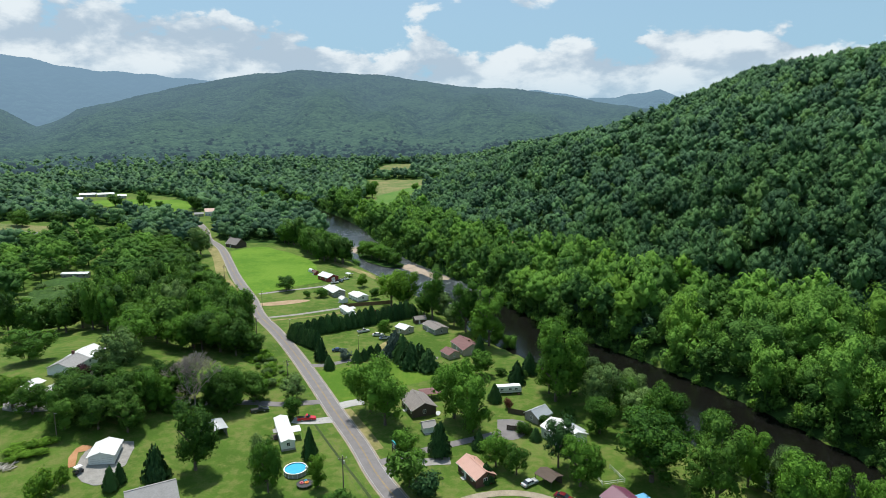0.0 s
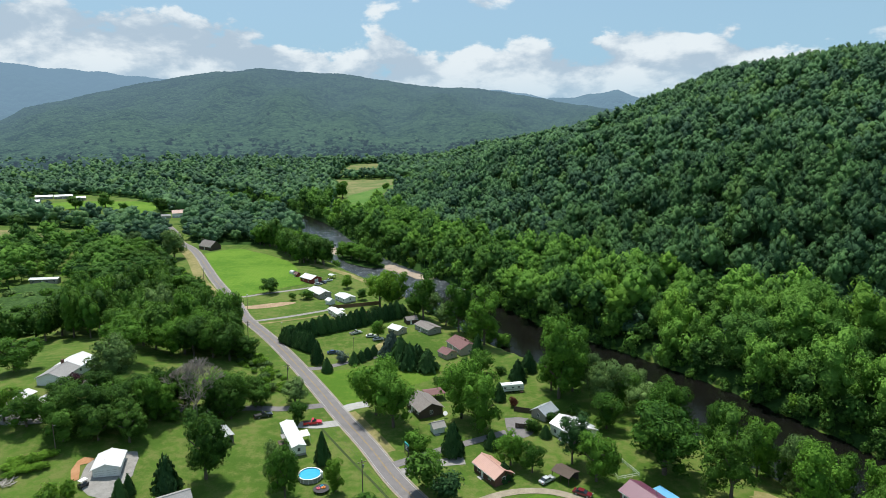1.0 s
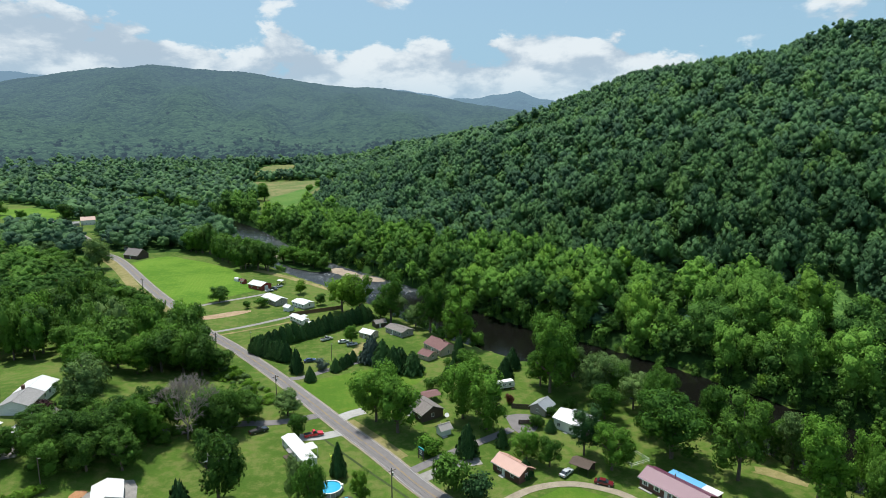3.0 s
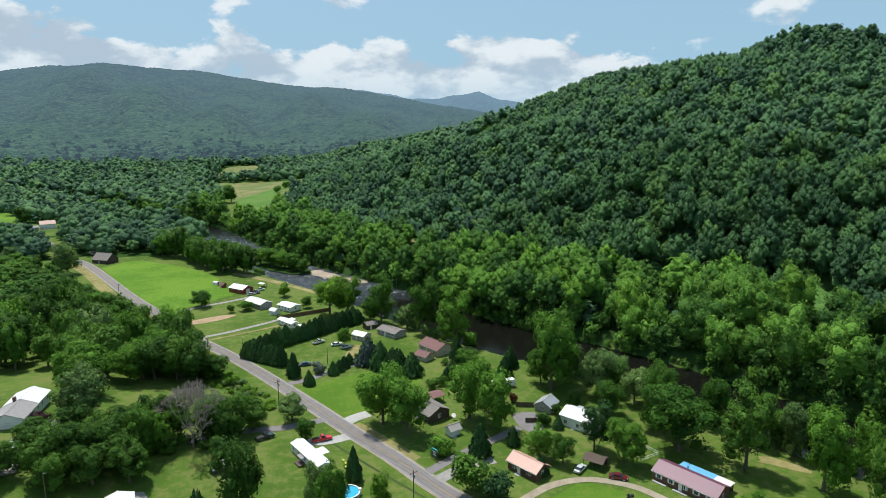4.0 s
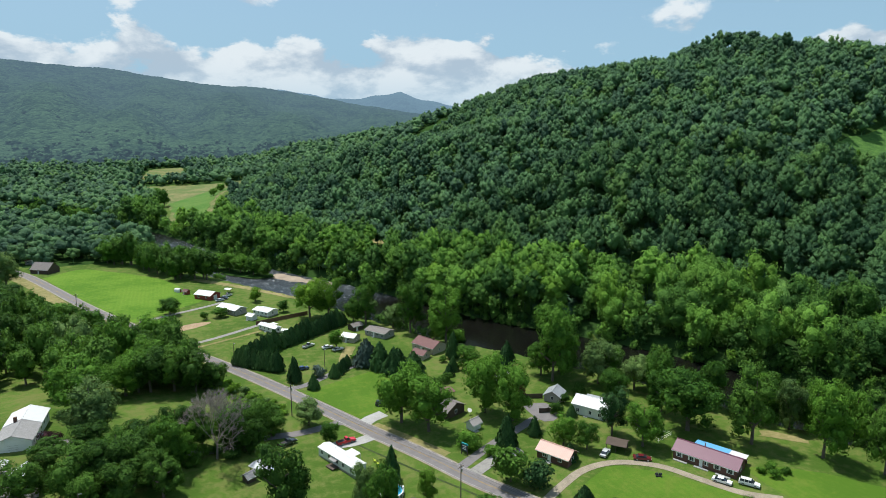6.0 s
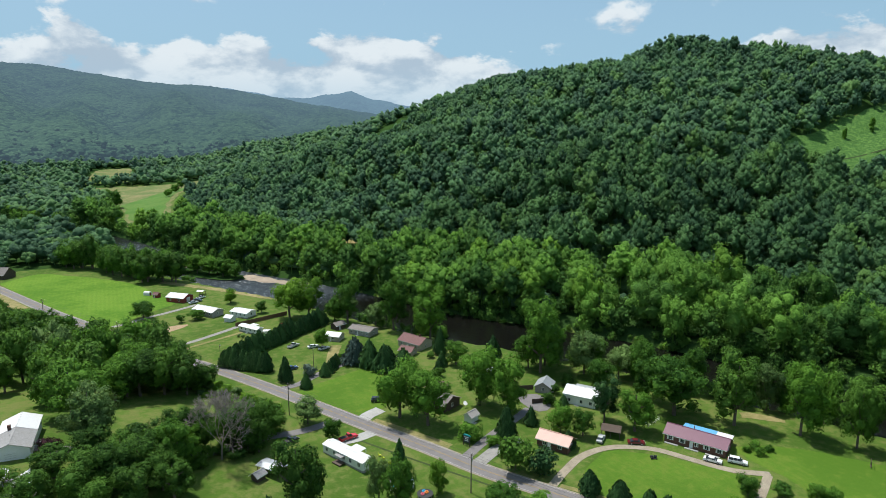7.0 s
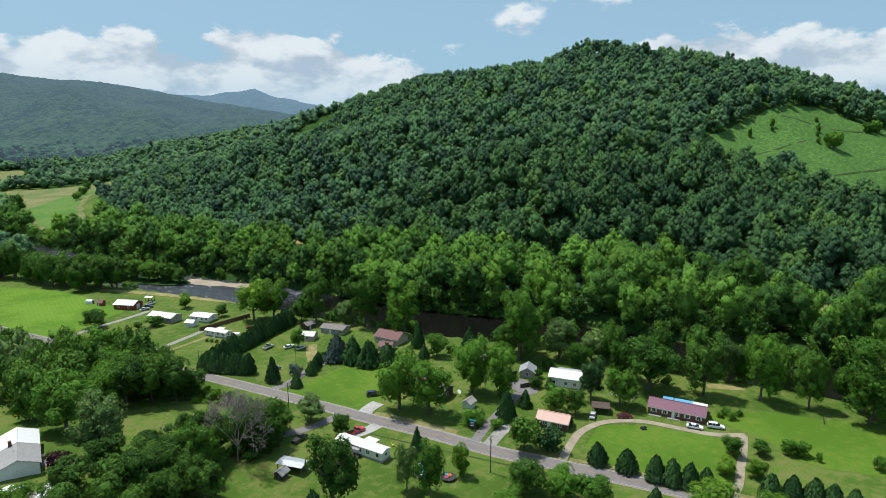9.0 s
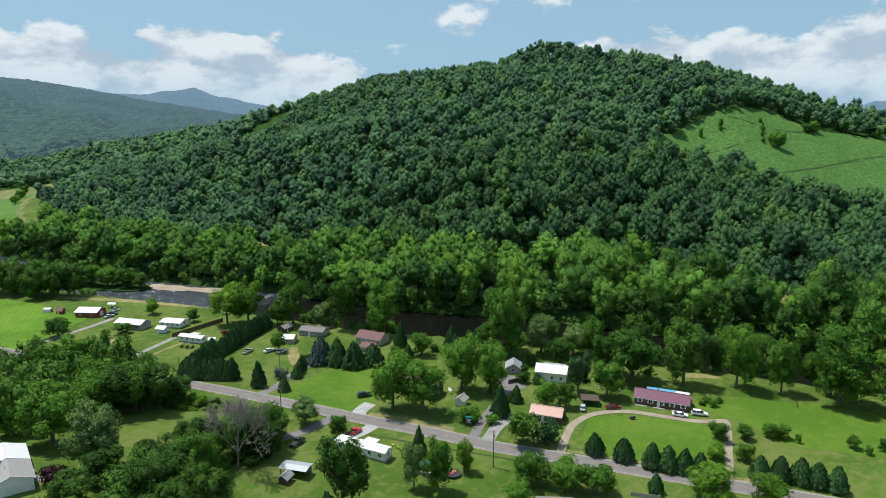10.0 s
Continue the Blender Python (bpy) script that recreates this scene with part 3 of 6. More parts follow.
patch("gravel_bar", [(-68, 480), (-54, 464), (-57, 446), (-64, 449), (-72, 470)], 0, SAND, "tan gravel bar beside a wooded river island", "gravel bar", 1.2, 5, 3, level=-2.95)
patch("island", [(-64, 446), (-52, 420), (-33, 402), (-26, 408), (-40, 434), (-56, 452)], 0, FOREST_FLOOR, "low wooded island in the river", "island", 1.2, 5, 3, level=-2.6)
for a, b in (((-74, 406), (-24, 338)), ((-24, 338), (-2, 300))):
    drive([a, ((a[0] + b[0]) / 2 + 2, (a[1] + b[1]) / 2), b], 2.5, STRAW, "dry grass along the river bank", 0.1)
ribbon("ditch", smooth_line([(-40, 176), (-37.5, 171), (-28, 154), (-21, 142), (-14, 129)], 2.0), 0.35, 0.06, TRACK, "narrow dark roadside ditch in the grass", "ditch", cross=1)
ribbon("verge", smooth_line([(-3, 129), (1.5, 122), (8, 110), (14, 99), (20, 88)], 2.0), 0.8, 0.06, STRAW, "dry tan verge beside the road", "verge", cross=1)
ribbon("verge", smooth_line([(-31, 184), (-24, 171), (-18, 159)], 2.0), 1.6, 0.055, STRAW, "dry tan grass under roadside trees", "verge", cross=2)
patch("gravel_yard", [(-118, 178), (-114, 166), (-126, 165), (-129, 176)], 0.12, GRAVEL, "grey gravel forecourt of a long house", "yard")

# ---- trees ----
def within(poly, x, y):
    """Which points lie inside an outline."""
    p = np.array(poly, float)
    hit = np.zeros(np.shape(x), bool)
    for (ax, ay), (bx, by) in zip(p, np.roll(p, -1, 0)):
        cross = ((ay > y) != (by > y)) & (x < (bx - ax) * (y - ay) / (by - ay + 1e-12) + ax)
        hit ^= cross
    return hit


def icosphere(level):
    bm = bmesh.new()
    bmesh.ops.create_icosphere(bm, subdivisions=level, radius=1.0)
    v = np.array([p.co[:] for p in bm.verts])
    f = np.array([[p.index for p in q.verts] for q in bm.faces])
    bm.free()
    return v, f


ICO1 = icosphere(1)
OCTA = np.array([(1, 0, 0), (0, 1, 0), (-1, 0, 0), (0, -1, 0), (0, 0, 1), (0, 0, -1)], float), np.array([(0, 1, 4), (1, 2, 4), (2, 3, 4), (3, 0, 4), (1, 0, 5), (2, 1, 5), (3, 2, 5), (0, 3, 5)])


def unit(v):
    return v / np.maximum(np.linalg.norm(v, axis=-1, keepdims=True), 1e-9)


def quads_at(points, normals, size, rnd, k=4):
    """Small leaf clumps: one flat piece at each point."""
    t = unit(np.cross(normals, unit(rnd.normal(size=normals.shape))))
    b = np.cross(normals, t)
    s = size * rnd.uniform(0.6, 1.35, (len(points), 1))
    if k == 3:
        corners = np.stack([points + t * s * 1.2, points - t * s * 0.7 + b * s, points - t * s * 0.7 - b * s], 1)
    else:
        corners = np.stack([points + t * s * 1.15, points + b * s * 0.75, points - t * s, points - b * s * 0.75], 1)
    return corners.reshape(-1, 3), np.arange(len(points) * k).reshape(-1, k)


def lobes_of(rnd, count, low, tall, spread):
    """Centres and radii of the billows of a crown: radius 1 across, 'tall' high in all, bare below 'low'."""
    d = unit(rnd.normal(size=(count, 3)))
    d[:, 2] = rnd.uniform(-0.8, 1.1, count)
    d = unit(d) * rnd.uniform(0.62, 1.12, (count, 1))
    mid, half = (tall + low) / 2, (tall - low) / 2
    r = (0.19 + 0.27 * rnd.uniform(0, 1, count) ** 1.5) * (1.12 if count < 12 else 1.0)
    c = np.column_stack([d[:, :2] * spread, mid + d[:, 2] * (half - 0.32)])
    return np.vstack([[0, 0, mid + 0.1], [0, 0, mid - 0.3 * half], c]), np.r_[min(0.52, half * 0.7), 0.44, r]


def crown_arrays(seed, count, leafs, size, level, low, tall, k=4, spread=0.68, tuft=10, full=0.68, loose=0.4, ruffle=0.35):
    """A crown of billows; its leaves stand in tufts on them, with gaps between. Gives core, leaves and the turn of both."""
    rnd = np.random.RandomState(seed)
    c, r = lobes_of(rnd, count, low, tall, spread)
    heart = np.array([0, 0, low + 0.42 * (tall - low)])
    verts, faces, turns, n = [], [], [], 0
    for i, (ci, ri) in enumerate(zip(c, r)):
        base, tri = ICO1 if level == 1 or i < 2 else OCTA
        v = base * rnd.uniform(0.74, 1.06, (len(base), 1)) * ri * full + ci
        verts.append(v), faces.append(tri + n)
        turns.append(unit(0.6 * base + 0.4 * unit(v - heart)))
        n += len(v)
    core = np.vstack(verts), np.vstack(faces)
    tufts = leafs * 3 // tuft
    pick = rnd.choice(len(c), tufts, p=r ** 2 / (r ** 2).sum())
    d = unit(rnd.normal(size=(tufts, 3)) + [0, 0, 0.35])
    p = c[pick] + d * (r[pick] * rnd.uniform(0.78, 1.10, tufts))[:, None]
    inside = np.zeros(len(p), bool)
    for i, (ci, ri) in enumerate(zip(c, r)):
        inside |= (np.linalg.norm(p - ci, axis=1) < ri * 0.72) & (pick != i)
    p, d = p[~inside][:leafs // tuft], d[~inside][:leafs // tuft]
    p, d = np.repeat(p, tuft, 0), np.repeat(d, tuft, 0)
    away = rnd.normal(size=p.shape)
    p = p + (away - 0.4 * d * (away * d).sum(1, keepdims=True)) * size * 1.7
    nrm = unit(d + [0, 0, 0.15] + 0.6 * loose * away + loose * rnd.normal(size=d.shape))
    cards = quads_at(p, nrm, size, rnd, k)
    turn = unit(0.62 * d + 0.38 * unit(p - heart) + ruffle * rnd.normal(size=d.shape))
    return core, cards, np.vstack(turns + [np.repeat(turn, k, 0)])


def crown_mesh(mat, *how):
    core, cards, turns = crown_arrays(*how)
    return mesh_of("crown", *merged(core, cards), [mat], True, turns)


def conifer_arrays(seed, leafs, size, tiers=9, plump=False):
    """A pointed crown: drooping boughs of needle sprays over a slim core, ragged at the edge."""
    rnd = np.random.RandomState(seed)
    n = tiers * 15
    u = np.sort(rnd.uniform(0, 1, n) ** 0.7)
    a = np.arange(n) * 2.4 + rnd.uniform(-0.4, 0.4, n)
    reach = (np.minimum(1.0, 1.22 * u ** 0.62) if plump else np.minimum(1.0, 1.06 * u ** 0.72)) * np.where(u > 0.9, 1 - (u - 0.9) * 2.2, 1)
    reach = reach * rnd.uniform(0.82, 1.10, n)
    pick = np.r_[np.arange(n), rnd.choice(n, leafs - n, p=(reach + 0.1) / (reach + 0.1).sum())]
    s = rnd.uniform(0.45, 1.0, leafs) ** 0.55
    side = rnd.normal(size=leafs) * 0.13 * (1.3 - s)
    ca, sa = np.cos(a[pick]), np.sin(a[pick])
    p = np.column_stack([ca * reach[pick] * s - sa * side, sa * reach[pick] * s + ca * side, 1 - 0.95 * u[pick] + 0.05 * (0.8 - s) + rnd.normal(size=leafs) * 0.012])
    p[:n // 12, :2] *= 0.5
    out = np.column_stack([ca, sa, np.full(leafs, 0.75)])
    nrm = unit(out + 0.4 * rnd.normal(size=(leafs, 3)))
    ang = np.arange(10) * 2 * np.pi / 10
    rings = ((0.62, 0.04), (0.80, 0.20), (0.58, 0.62), (0.04, 0.95)) if plump else ((0.55, 0.05), (0.68, 0.18), (0.42, 0.56), (0.03, 0.94))
    v = np.vstack([np.column_stack([np.cos(ang) * q, np.sin(ang) * q, np.full(10, h)]) for q, h in rings])
    f = [(i * 10 + j, i * 10 + (j + 1) % 10, i * 10 + 10 + (j + 1) % 10, i * 10 + 10 + j) for i in range(3) for j in range(10)]
    turns = np.vstack([unit(v * [1, 1, 0] + [0, 0, 0.3]), np.repeat(unit(out + 0.25 * rnd.normal(size=out.shape)), 3, 0)])
    return (v, np.array(f)), quads_at(p, nrm, size, rnd, 3), turns


def conifer_mesh(mat, *how):
    core, sprays, turns = conifer_arrays(*how)
    return mesh_of("crown", *merged(core, sprays), [mat], True, turns)


def tri_of(faces):
    f = np.asarray(faces)
    return f if f.shape[1] == 3 else np.vstack([f[:, [0, 1, 2]], f[:, [0, 2, 3]]])


def merged(*pieces):
    verts, faces, n = [], [], 0
    for v, f in pieces:
        verts.append(v), faces.append(tri_of(f) + n)
        n += len(v)
    return np.vstack(verts), np.vstack(faces)


def limb_arrays(a, b, ra, rb, sides=6):
    a, b = np.array(a, float), np.array(b, float)
    w = unit(b - a)
    t = unit(np.cross(w, [0.31, 0.87, 0.2]))
    q = np.cross(w, t)
    ang = np.arange(sides) * 2 * np.pi / sides
    ring = np.cos(ang)[:, None] * t + np.sin(ang)[:, None] * q
    v = np.vstack([a + ring * ra, b + ring * rb])
    f = [(i, (i + 1) % sides, sides + (i + 1) % sides, sides + i) for i in range(sides)]
    return v, np.array(f)


def trunk_mesh(seed, low, limbs=6, thick=0.045, tall=1.0):
    rnd = np.random.RandomState(seed)
    pieces = [limb_arrays((0, 0, -0.03), (0.02, 0.01, low + 0.12), thick * 1.5, thick), limb_arrays((0.02, 0.01, low + 0.12), (0, 0, 0.8), thick, thick * 0.3)]
    for i in range(limbs):
        a, h = i * 2.4 + rnd.uniform(0, 1), rnd.uniform(low, 0.55)
        pieces.append(limb_arrays((0.01, 0.01, h), (math.cos(a) * 0.55, math.sin(a) * 0.55, h + rnd.uniform(0.12, 0.28)), thick * 0.5, thick * 0.15, 5))
    v, f = merged(*pieces)
    return mesh_of("trunk", v * [1, 1, tall], f, [BARK])


CROWNS = {}
TALL = {"wood": 2.3, "broad": 2.5, "tall": 3.1, "bush": 1.6, "conifer": 1.0, "plump": 1.0}
for i in range(7):
    CROWNS["broad", i] = crown_mesh(LEAF, 11 + i, 22 + 3 * (i % 4), 5400, 0.032, 1, -0.08 + 0.08 * (i % 3), 2.5, 3, 0.68, 10, 0.66)
for i in range(5):
    CROWNS["tall", i] = crown_mesh(LEAF, 31 + i, 32, 6400, 0.032, 1, 0.02, 3.1, 3, 0.72, 10, 0.66)
for i in range(6):
    CROWNS["wood", i] = crown_mesh(LEAF, 91 + i, 17, 1700, 0.050, 1, 0.0, 2.3, 3, 0.68, 8, 0.84)
for i in range(4):
    CROWNS["bush", i] = crown_mesh(LEAF, 51 + i, 13, 950, 0.066, 0, -0.05, 1.6, 3, 0.68, 8, 0.74)
for i in range(4):
    CROWNS["conifer", i] = conifer_mesh(LEAF_CONIFER, 71 + i, 2400, 0.060, 8 + i)
    CROWNS["plump", i] = conifer_mesh(LEAF_CONIFER, 81 + i, 2600, 0.060, 9 + i, True)
TRUNKS = {"wood": [trunk_mesh(21, 0.16, 3, tall=2.3)], "broad": [trunk_mesh(i, 0.16, tall=2.5) for i in range(3)], "tall": [trunk_mesh(9 + i, 0.16, tall=3.1) for i in range(2)],
          "bush": [trunk_mesh(15, 0.05, 4, 0.03, 1.6)], "conifer": [trunk_mesh(17, 0.06, 0, 0.05)], "plump": [trunk_mesh(18, 0.06, 0, 0.05)]}
tree_count = [0]


def tree(shape, x, y, h, r, name="tree", label="leafy green broadleaf tree on grass", mat=None, group="", turn=None, lift=0.0):
    """One tree: an empty at its foot, with trunk and crown."""
    tree_count[0] += 1
    k = tree_count[0]
    kinds = [key for key in CROWNS if key[0] == shape]
    me = CROWNS[kinds[k * 5 % len(kinds)]]
    foot = new(name)
    foot.empty_display_size = 0.5
    if shape in ("conifer", "plump"):
        r *= 1.16
    foot.matrix_world = Matrix.LocRotScale((x, y, float(ground_z(x, y)) - 0.05 + lift), Euler((0, 0, k * 2.399 if turn is None else turn)), (r * 1.1, r * 1.1, h / TALL[shape] * 1.03))
    t, c = new("trunk", TRUNKS[shape][k % len(TRUNKS[shape])]), new("crown", me)
    t.parent, c.parent = foot, foot
    if mat is not None:
        c.material_slots[0].link = "OBJECT"
        c.material_slots[0].material = mat
    return tagged(foot, label, "bush" if name in ("bush", "shrub") else "tree", group)


# riverside trees
for x, y, h, r in [(-26, 301, 20, 7.7), (-18, 297, 21, 8.0), (-46, 341, 8, 3.5)]:
    tree("broad", x, y, h, r, label="bright yellow-green broadleaf tree by the river", mat=LEAF_BRIGHT, group="riverside trees")
for x, y, h, r in [(-5, 279, 23, 7.0), (-9, 286, 12, 4.5), (10, 261, 24, 7.0), (19, 243, 24, 7.6), (37, 190, 29, 8.2), (43, 195, 22, 6.0), (67, 171, 13, 5.7),
                   (52.9, 142.7, 19, 9.6), (63.3, 129.2, 23, 6.8), (74.5, 115.8, 23, 6.3), (81.1, 103.7, 21, 4.8), (86, 88, 26, 9.2), (88, 74, 24, 8.0), (97, 66, 23, 8.0)]:
    tree("tall" if h > 21 else "broad", x, y, h, r, label="tall leafy broadleaf tree on the river bank", mat=LEAF_DEEP if int(x) % 3 == 0 else None, group="riverside trees")
for x, y, h, r in [(5, 270, 11, 4.8), (81, 131, 17, 4.6), (62, 190, 14, 5.5), (50.3, 181.5, 17, 6.6), (58, 172, 13, 5)]:
    tree("broad", x, y, h, r, label="light olive-green tree on the river bank", mat=LEAF_OLIVE, group="riverside trees")
for x, y, h, r in [(88, 128, 17, 5), (97, 110, 17, 5), (72, 152, 16, 5), (62, 166, 17, 5.2), (76, 140, 16, 4.6), (92, 119, 19, 4.6), (84, 138, 14, 4.4), (101, 100, 15, 5), (106, 90, 13, 5.5), (110, 76, 15, 6), (50, 200, 13, 5), (57, 182, 12, 4.5),
                   (36, 196, 14, 5), (0, 292, 12, 5), (22, 252, 12, 4.5), (28, 250, 8, 3.5), (-36, 316, 6, 3), (46, 168, 12, 5), (54, 155, 14, 5.5), (104, 60, 16, 7), (116, 56, 14, 6), (92, 92, 12, 4.5)]:
    tree("broad", x, y, h, r, label="leafy tree leaning over the river bank", group="riverside trees", mat=LEAF_OLIVE if int(x) % 5 == 0 else None)
for x, y, h, r in [(-58, 439, 12, 5.5), (-51, 432, 13, 6), (-45, 424, 13, 6.5), (-38, 415, 12, 6), (-32, 408, 10, 5.2), (-52, 442, 11, 5), (-40, 424, 11, 5)]:
    tree("broad", x, y, h, r, label="rounded tree on a river island", group="island trees", lift=max(0.0, -2.6 - float(ground_z(x, y))))
for x, y, h, r in [(-73, 411, 16, 6.5), (-80, 421, 18, 7), (-88, 430, 17, 7)]:
    tree("broad", x, y, h, r, label="leafy tree between hayfield and river", mat=LEAF_DEEP, group="field edge trees")
# trees behind the hayfield, along the water
rnd = np.random.RandomState(3)
for i in range(26):
    u = i / 25
    x, y = -126 + 60 * u + rnd.uniform(-4, 6), 486 - 96 * u + rnd.uniform(-5, 7)
    if y < 398:
        continue
    tree("wood", x, y, 18 + rnd.uniform(-3, 4), 6.6 + rnd.uniform(-1, 1.5), label="leafy tree between hayfield and river", mat=LEAF_DEEP if i % 2 else LEAF, group="field edge trees")
# scrub along the near side of the road
for i in range(70):
    u = i / 69
    x, y = np.interp(u, [0, 0.5, 1], [-53, -75, -98]) + rnd.uniform(-6, 1), np.interp(u, [0, 0.5, 1], [199, 243, 290]) + rnd.uniform(-3, 3)
    tree("bush", x - 2, y, rnd.uniform(1.2, 3.2), rnd.uniform(1.4, 2.8), "bush", "low green roadside scrub bush", LEAF_BRIGHT if i % 3 else LEAF_OLIVE, "roadside scrub")
# shrubs near the garage and in open grass
for x, y, h, r in [(-111, 147.5, 1.8, 2.4), (-108.5, 149.5, 2.4, 2.4), (-106, 151, 2.2, 2.2), (-105, 148, 1.8, 2.4), (-109, 146, 1.6, 2.2), (-112, 149.5, 1.6, 2), (-107, 146.5, 1.8, 2), (-104.5, 153, 1.6, 1.8), (-110, 144.5, 1.4, 1.8),
                   (-95, 132.5, 7, 3.4), (-92.5, 136.6, 5, 2.5)]:
    tree("bush", x, y, h, r, "bush", "tangled green brush on a grassy slope", LEAF_BRIGHT, "brush by the garage")
for x, y, h, r in [(-350, 719, 19, 9), (-377, 708, 15, 8), (-270, 668, 18, 8), (-387, 562, 17, 9), (-355, 562, 14, 8), (-398, 570, 15, 8), (-318, 690, 10, 5)]:
    tree("wood", x, y, h, r, label="dark rounded broadleaf tree at the edge of a field", mat=LEAF_DEEP, group="valley field trees")
for x, y, h, r in [(-327, 529, 12, 3.4), (-302, 495, 12, 4), (-322, 524, 10, 3)]:
    tree("conifer", x, y, h, r, "conifer", "dark conifer beside a long building", group="valley conifers")
for x, y, h, r in [(-90, 782, 20, 8), (-10, 915, 13, 6), (-24, 850, 11, 6), (-36, 800, 10, 5), (-100, 900, 12, 7)]:
    tree("wood", x, y, h, r, label="single broadleaf tree in a pasture", group="pasture trees")
# trees of the yards
for x, y, h, r in [(-87, 333, 9, 5.4), (-65, 320, 5, 4.0), (-25, 254, 9, 3.4), (-23.0, 182, 20, 7.2), (-17.5, 173.5, 18, 7.0), (3.5, 178, 21, 7.0), (8.7, 169.5, 19, 6.4),
                   (14, 150, 10, 3.9), (19, 146, 9, 3.4), (34.4, 140.9, 14, 5.6)]:
    tree("broad", x, y, h, r, label="leafy green broadleaf tree in a yard", group="yard trees")
for x, y, h, r in [(34.2, 103.6, 6, 2.9), (40.4, 98.9, 4.2, 2.6), (46.7, 94.5, 5, 2.3), (48.7, 91.8, 4.4, 2.6), (49.3, 87.8, 3, 0.9), (57.3, 76.3, 4, 1.8), (56.7, 72.6, 3, 1.2), (61.9, 70.1, 4, 1.5)]:
    tree("broad", x, y, h, r, label="small round fruit tree on open grass", group="orchard trees")
for x, y, h, r in [(4, 92, 9, 5.8), (12, 82, 8, 4.7), (-19, 117, 9, 4.9), (-23, 125, 9, 4.6), (-14, 112, 8, 4.4), (-12, 117, 4, 1.6), (23.5, 99.6, 5, 2.7), (28.6, 94, 5, 2.9), (-33, 121, 7, 3.5)]:
    tree("broad", x, y, h, r, label="rounded green roadside tree", mat=LEAF_BRIGHT if y < 100 else None, group="roadside trees")
tree("broad", -31.4, 140.6, 9, 2.7, label="slender light green tree beside a round pool", mat=LEAF_BRIGHT)
tree("broad", -43.0, 138.0, 15, 3.8, label="dense green tree beside a round pool")
tree("broad", -46.0, 143.5, 13, 3.0, label="dull olive tree with thin crown", mat=LEAF_OLIVE)
tree("broad", -64.4, 147, 20, 6.2, label="large leafy tree behind a mobile home", mat=LEAF_DEEP)
tree("broad", -172, 430, 22, 8.5, label="tall grey-green tree beside the road", mat=LEAF_OLIVE)
tree("broad", -49.5, 190.5, 8.5, 4.4, label="light green spreading tree at the roadside", mat=LEAF_OLIVE)
tree("broad", -46.2, 177.2, 7.5, 3.0, label="green tree beside a mobile home")
# conifers
for x, y, h, r in [(14, 225, 11, 2.5), (-15.5, 226, 10.5, 3.8), (-12, 220, 9.5, 4.2), (-5.5, 217, 8.5, 3.9), (-9, 224, 8, 3.4), (31.6, 213.4, 8, 2.8), (11, 143, 5, 2.1), (10, 159, 6, 1.8), (-1, 156, 10, 2.8), (26, 205, 8, 2.8), (17, 190, 6, 2.2)]:
    tree("conifer", x, y, h, r, "conifer", "dark green pointed conifer in a yard", group="yard conifers")
tree("conifer", -19, 232, 10.5, 4.4, "conifer", "blue-grey spruce beside a driveway", LEAF_BLUE)
tree("conifer", -47.1, 226, 9.5, 2.3, "conifer", "dark pyramidal conifer on a lawn")
tree("conifer", -42.3, 217.1, 5.5, 1.9, "conifer", "small dark conifer on a lawn")
for x, y, h, r in [(-33.1, 225, 5, 2.0), (-30.6, 227.5, 4.6, 1.9), (-28.4, 230.5, 4.8, 2.0), (-26, 233.8, 4.4, 1.8)]:
    tree("conifer", x, y, h, r, "conifer", "small dark conifer in a clump by the drive", group="clump of conifers")
for x, y, h, r in [(1.2, 123, 6.2, 2.3), (4.3, 116, 6.4, 2.5), (6.6, 109, 7, 2.3), (8.4, 105.5, 7, 2.3), (10.6, 102, 6.6, 2.2), (13, 99, 6, 2.0), (22.8, 88, 6, 2.3), (25.2, 84, 6.6, 2.3), (27.5, 80, 7, 2.3), (29, 76.6, 6.6, 2.2), (30.5, 72.8, 6.6, 2.2), (-3.1, 102.4, 5, 1.6)]:
    tree("plump", x, y, h, r, "conifer", "plump dark green conifer in a row by the road", group="row of roadside conifers")
tree("tall", 30.5, 149.5, 15, 4.4, "conifer", "feathery dark hemlock beside a white house", LEAF_CONIFER)
tree("conifer", -71.9, 141.3, 10, 3.0, "conifer", "dark green conifer beside a garage")
tree("conifer", -81, 136.8, 6.5, 1.7, "conifer", "dark green conifer beside a garage")
tree("conifer", -80.2, 139.8, 5.5, 1.3, "conifer", "slim dark green conifer beside a garage")
tree("conifer", -36.0, 153.5, 9, 2.0, "conifer", "dark green conifer near the road")
for i in range(10):
    u = i / 9
    tree("plump", -63.5 + 12.5 * u, 250 - 11.5 * u, 6.6 + (i * 7 % 5) * 0.4, 2.3, "conifer", "dark conifer of a dense clipped hedge", group="conifer hedge")
for i in range(19):
    u = i / 18
    tree("plump", -61 + 46 * u, 254 + 31 * u, 6.2 + (i * 7 % 6) * 0.45, 2.4, "conifer", "dark conifer of a long dense hedge", group="conifer hedge")
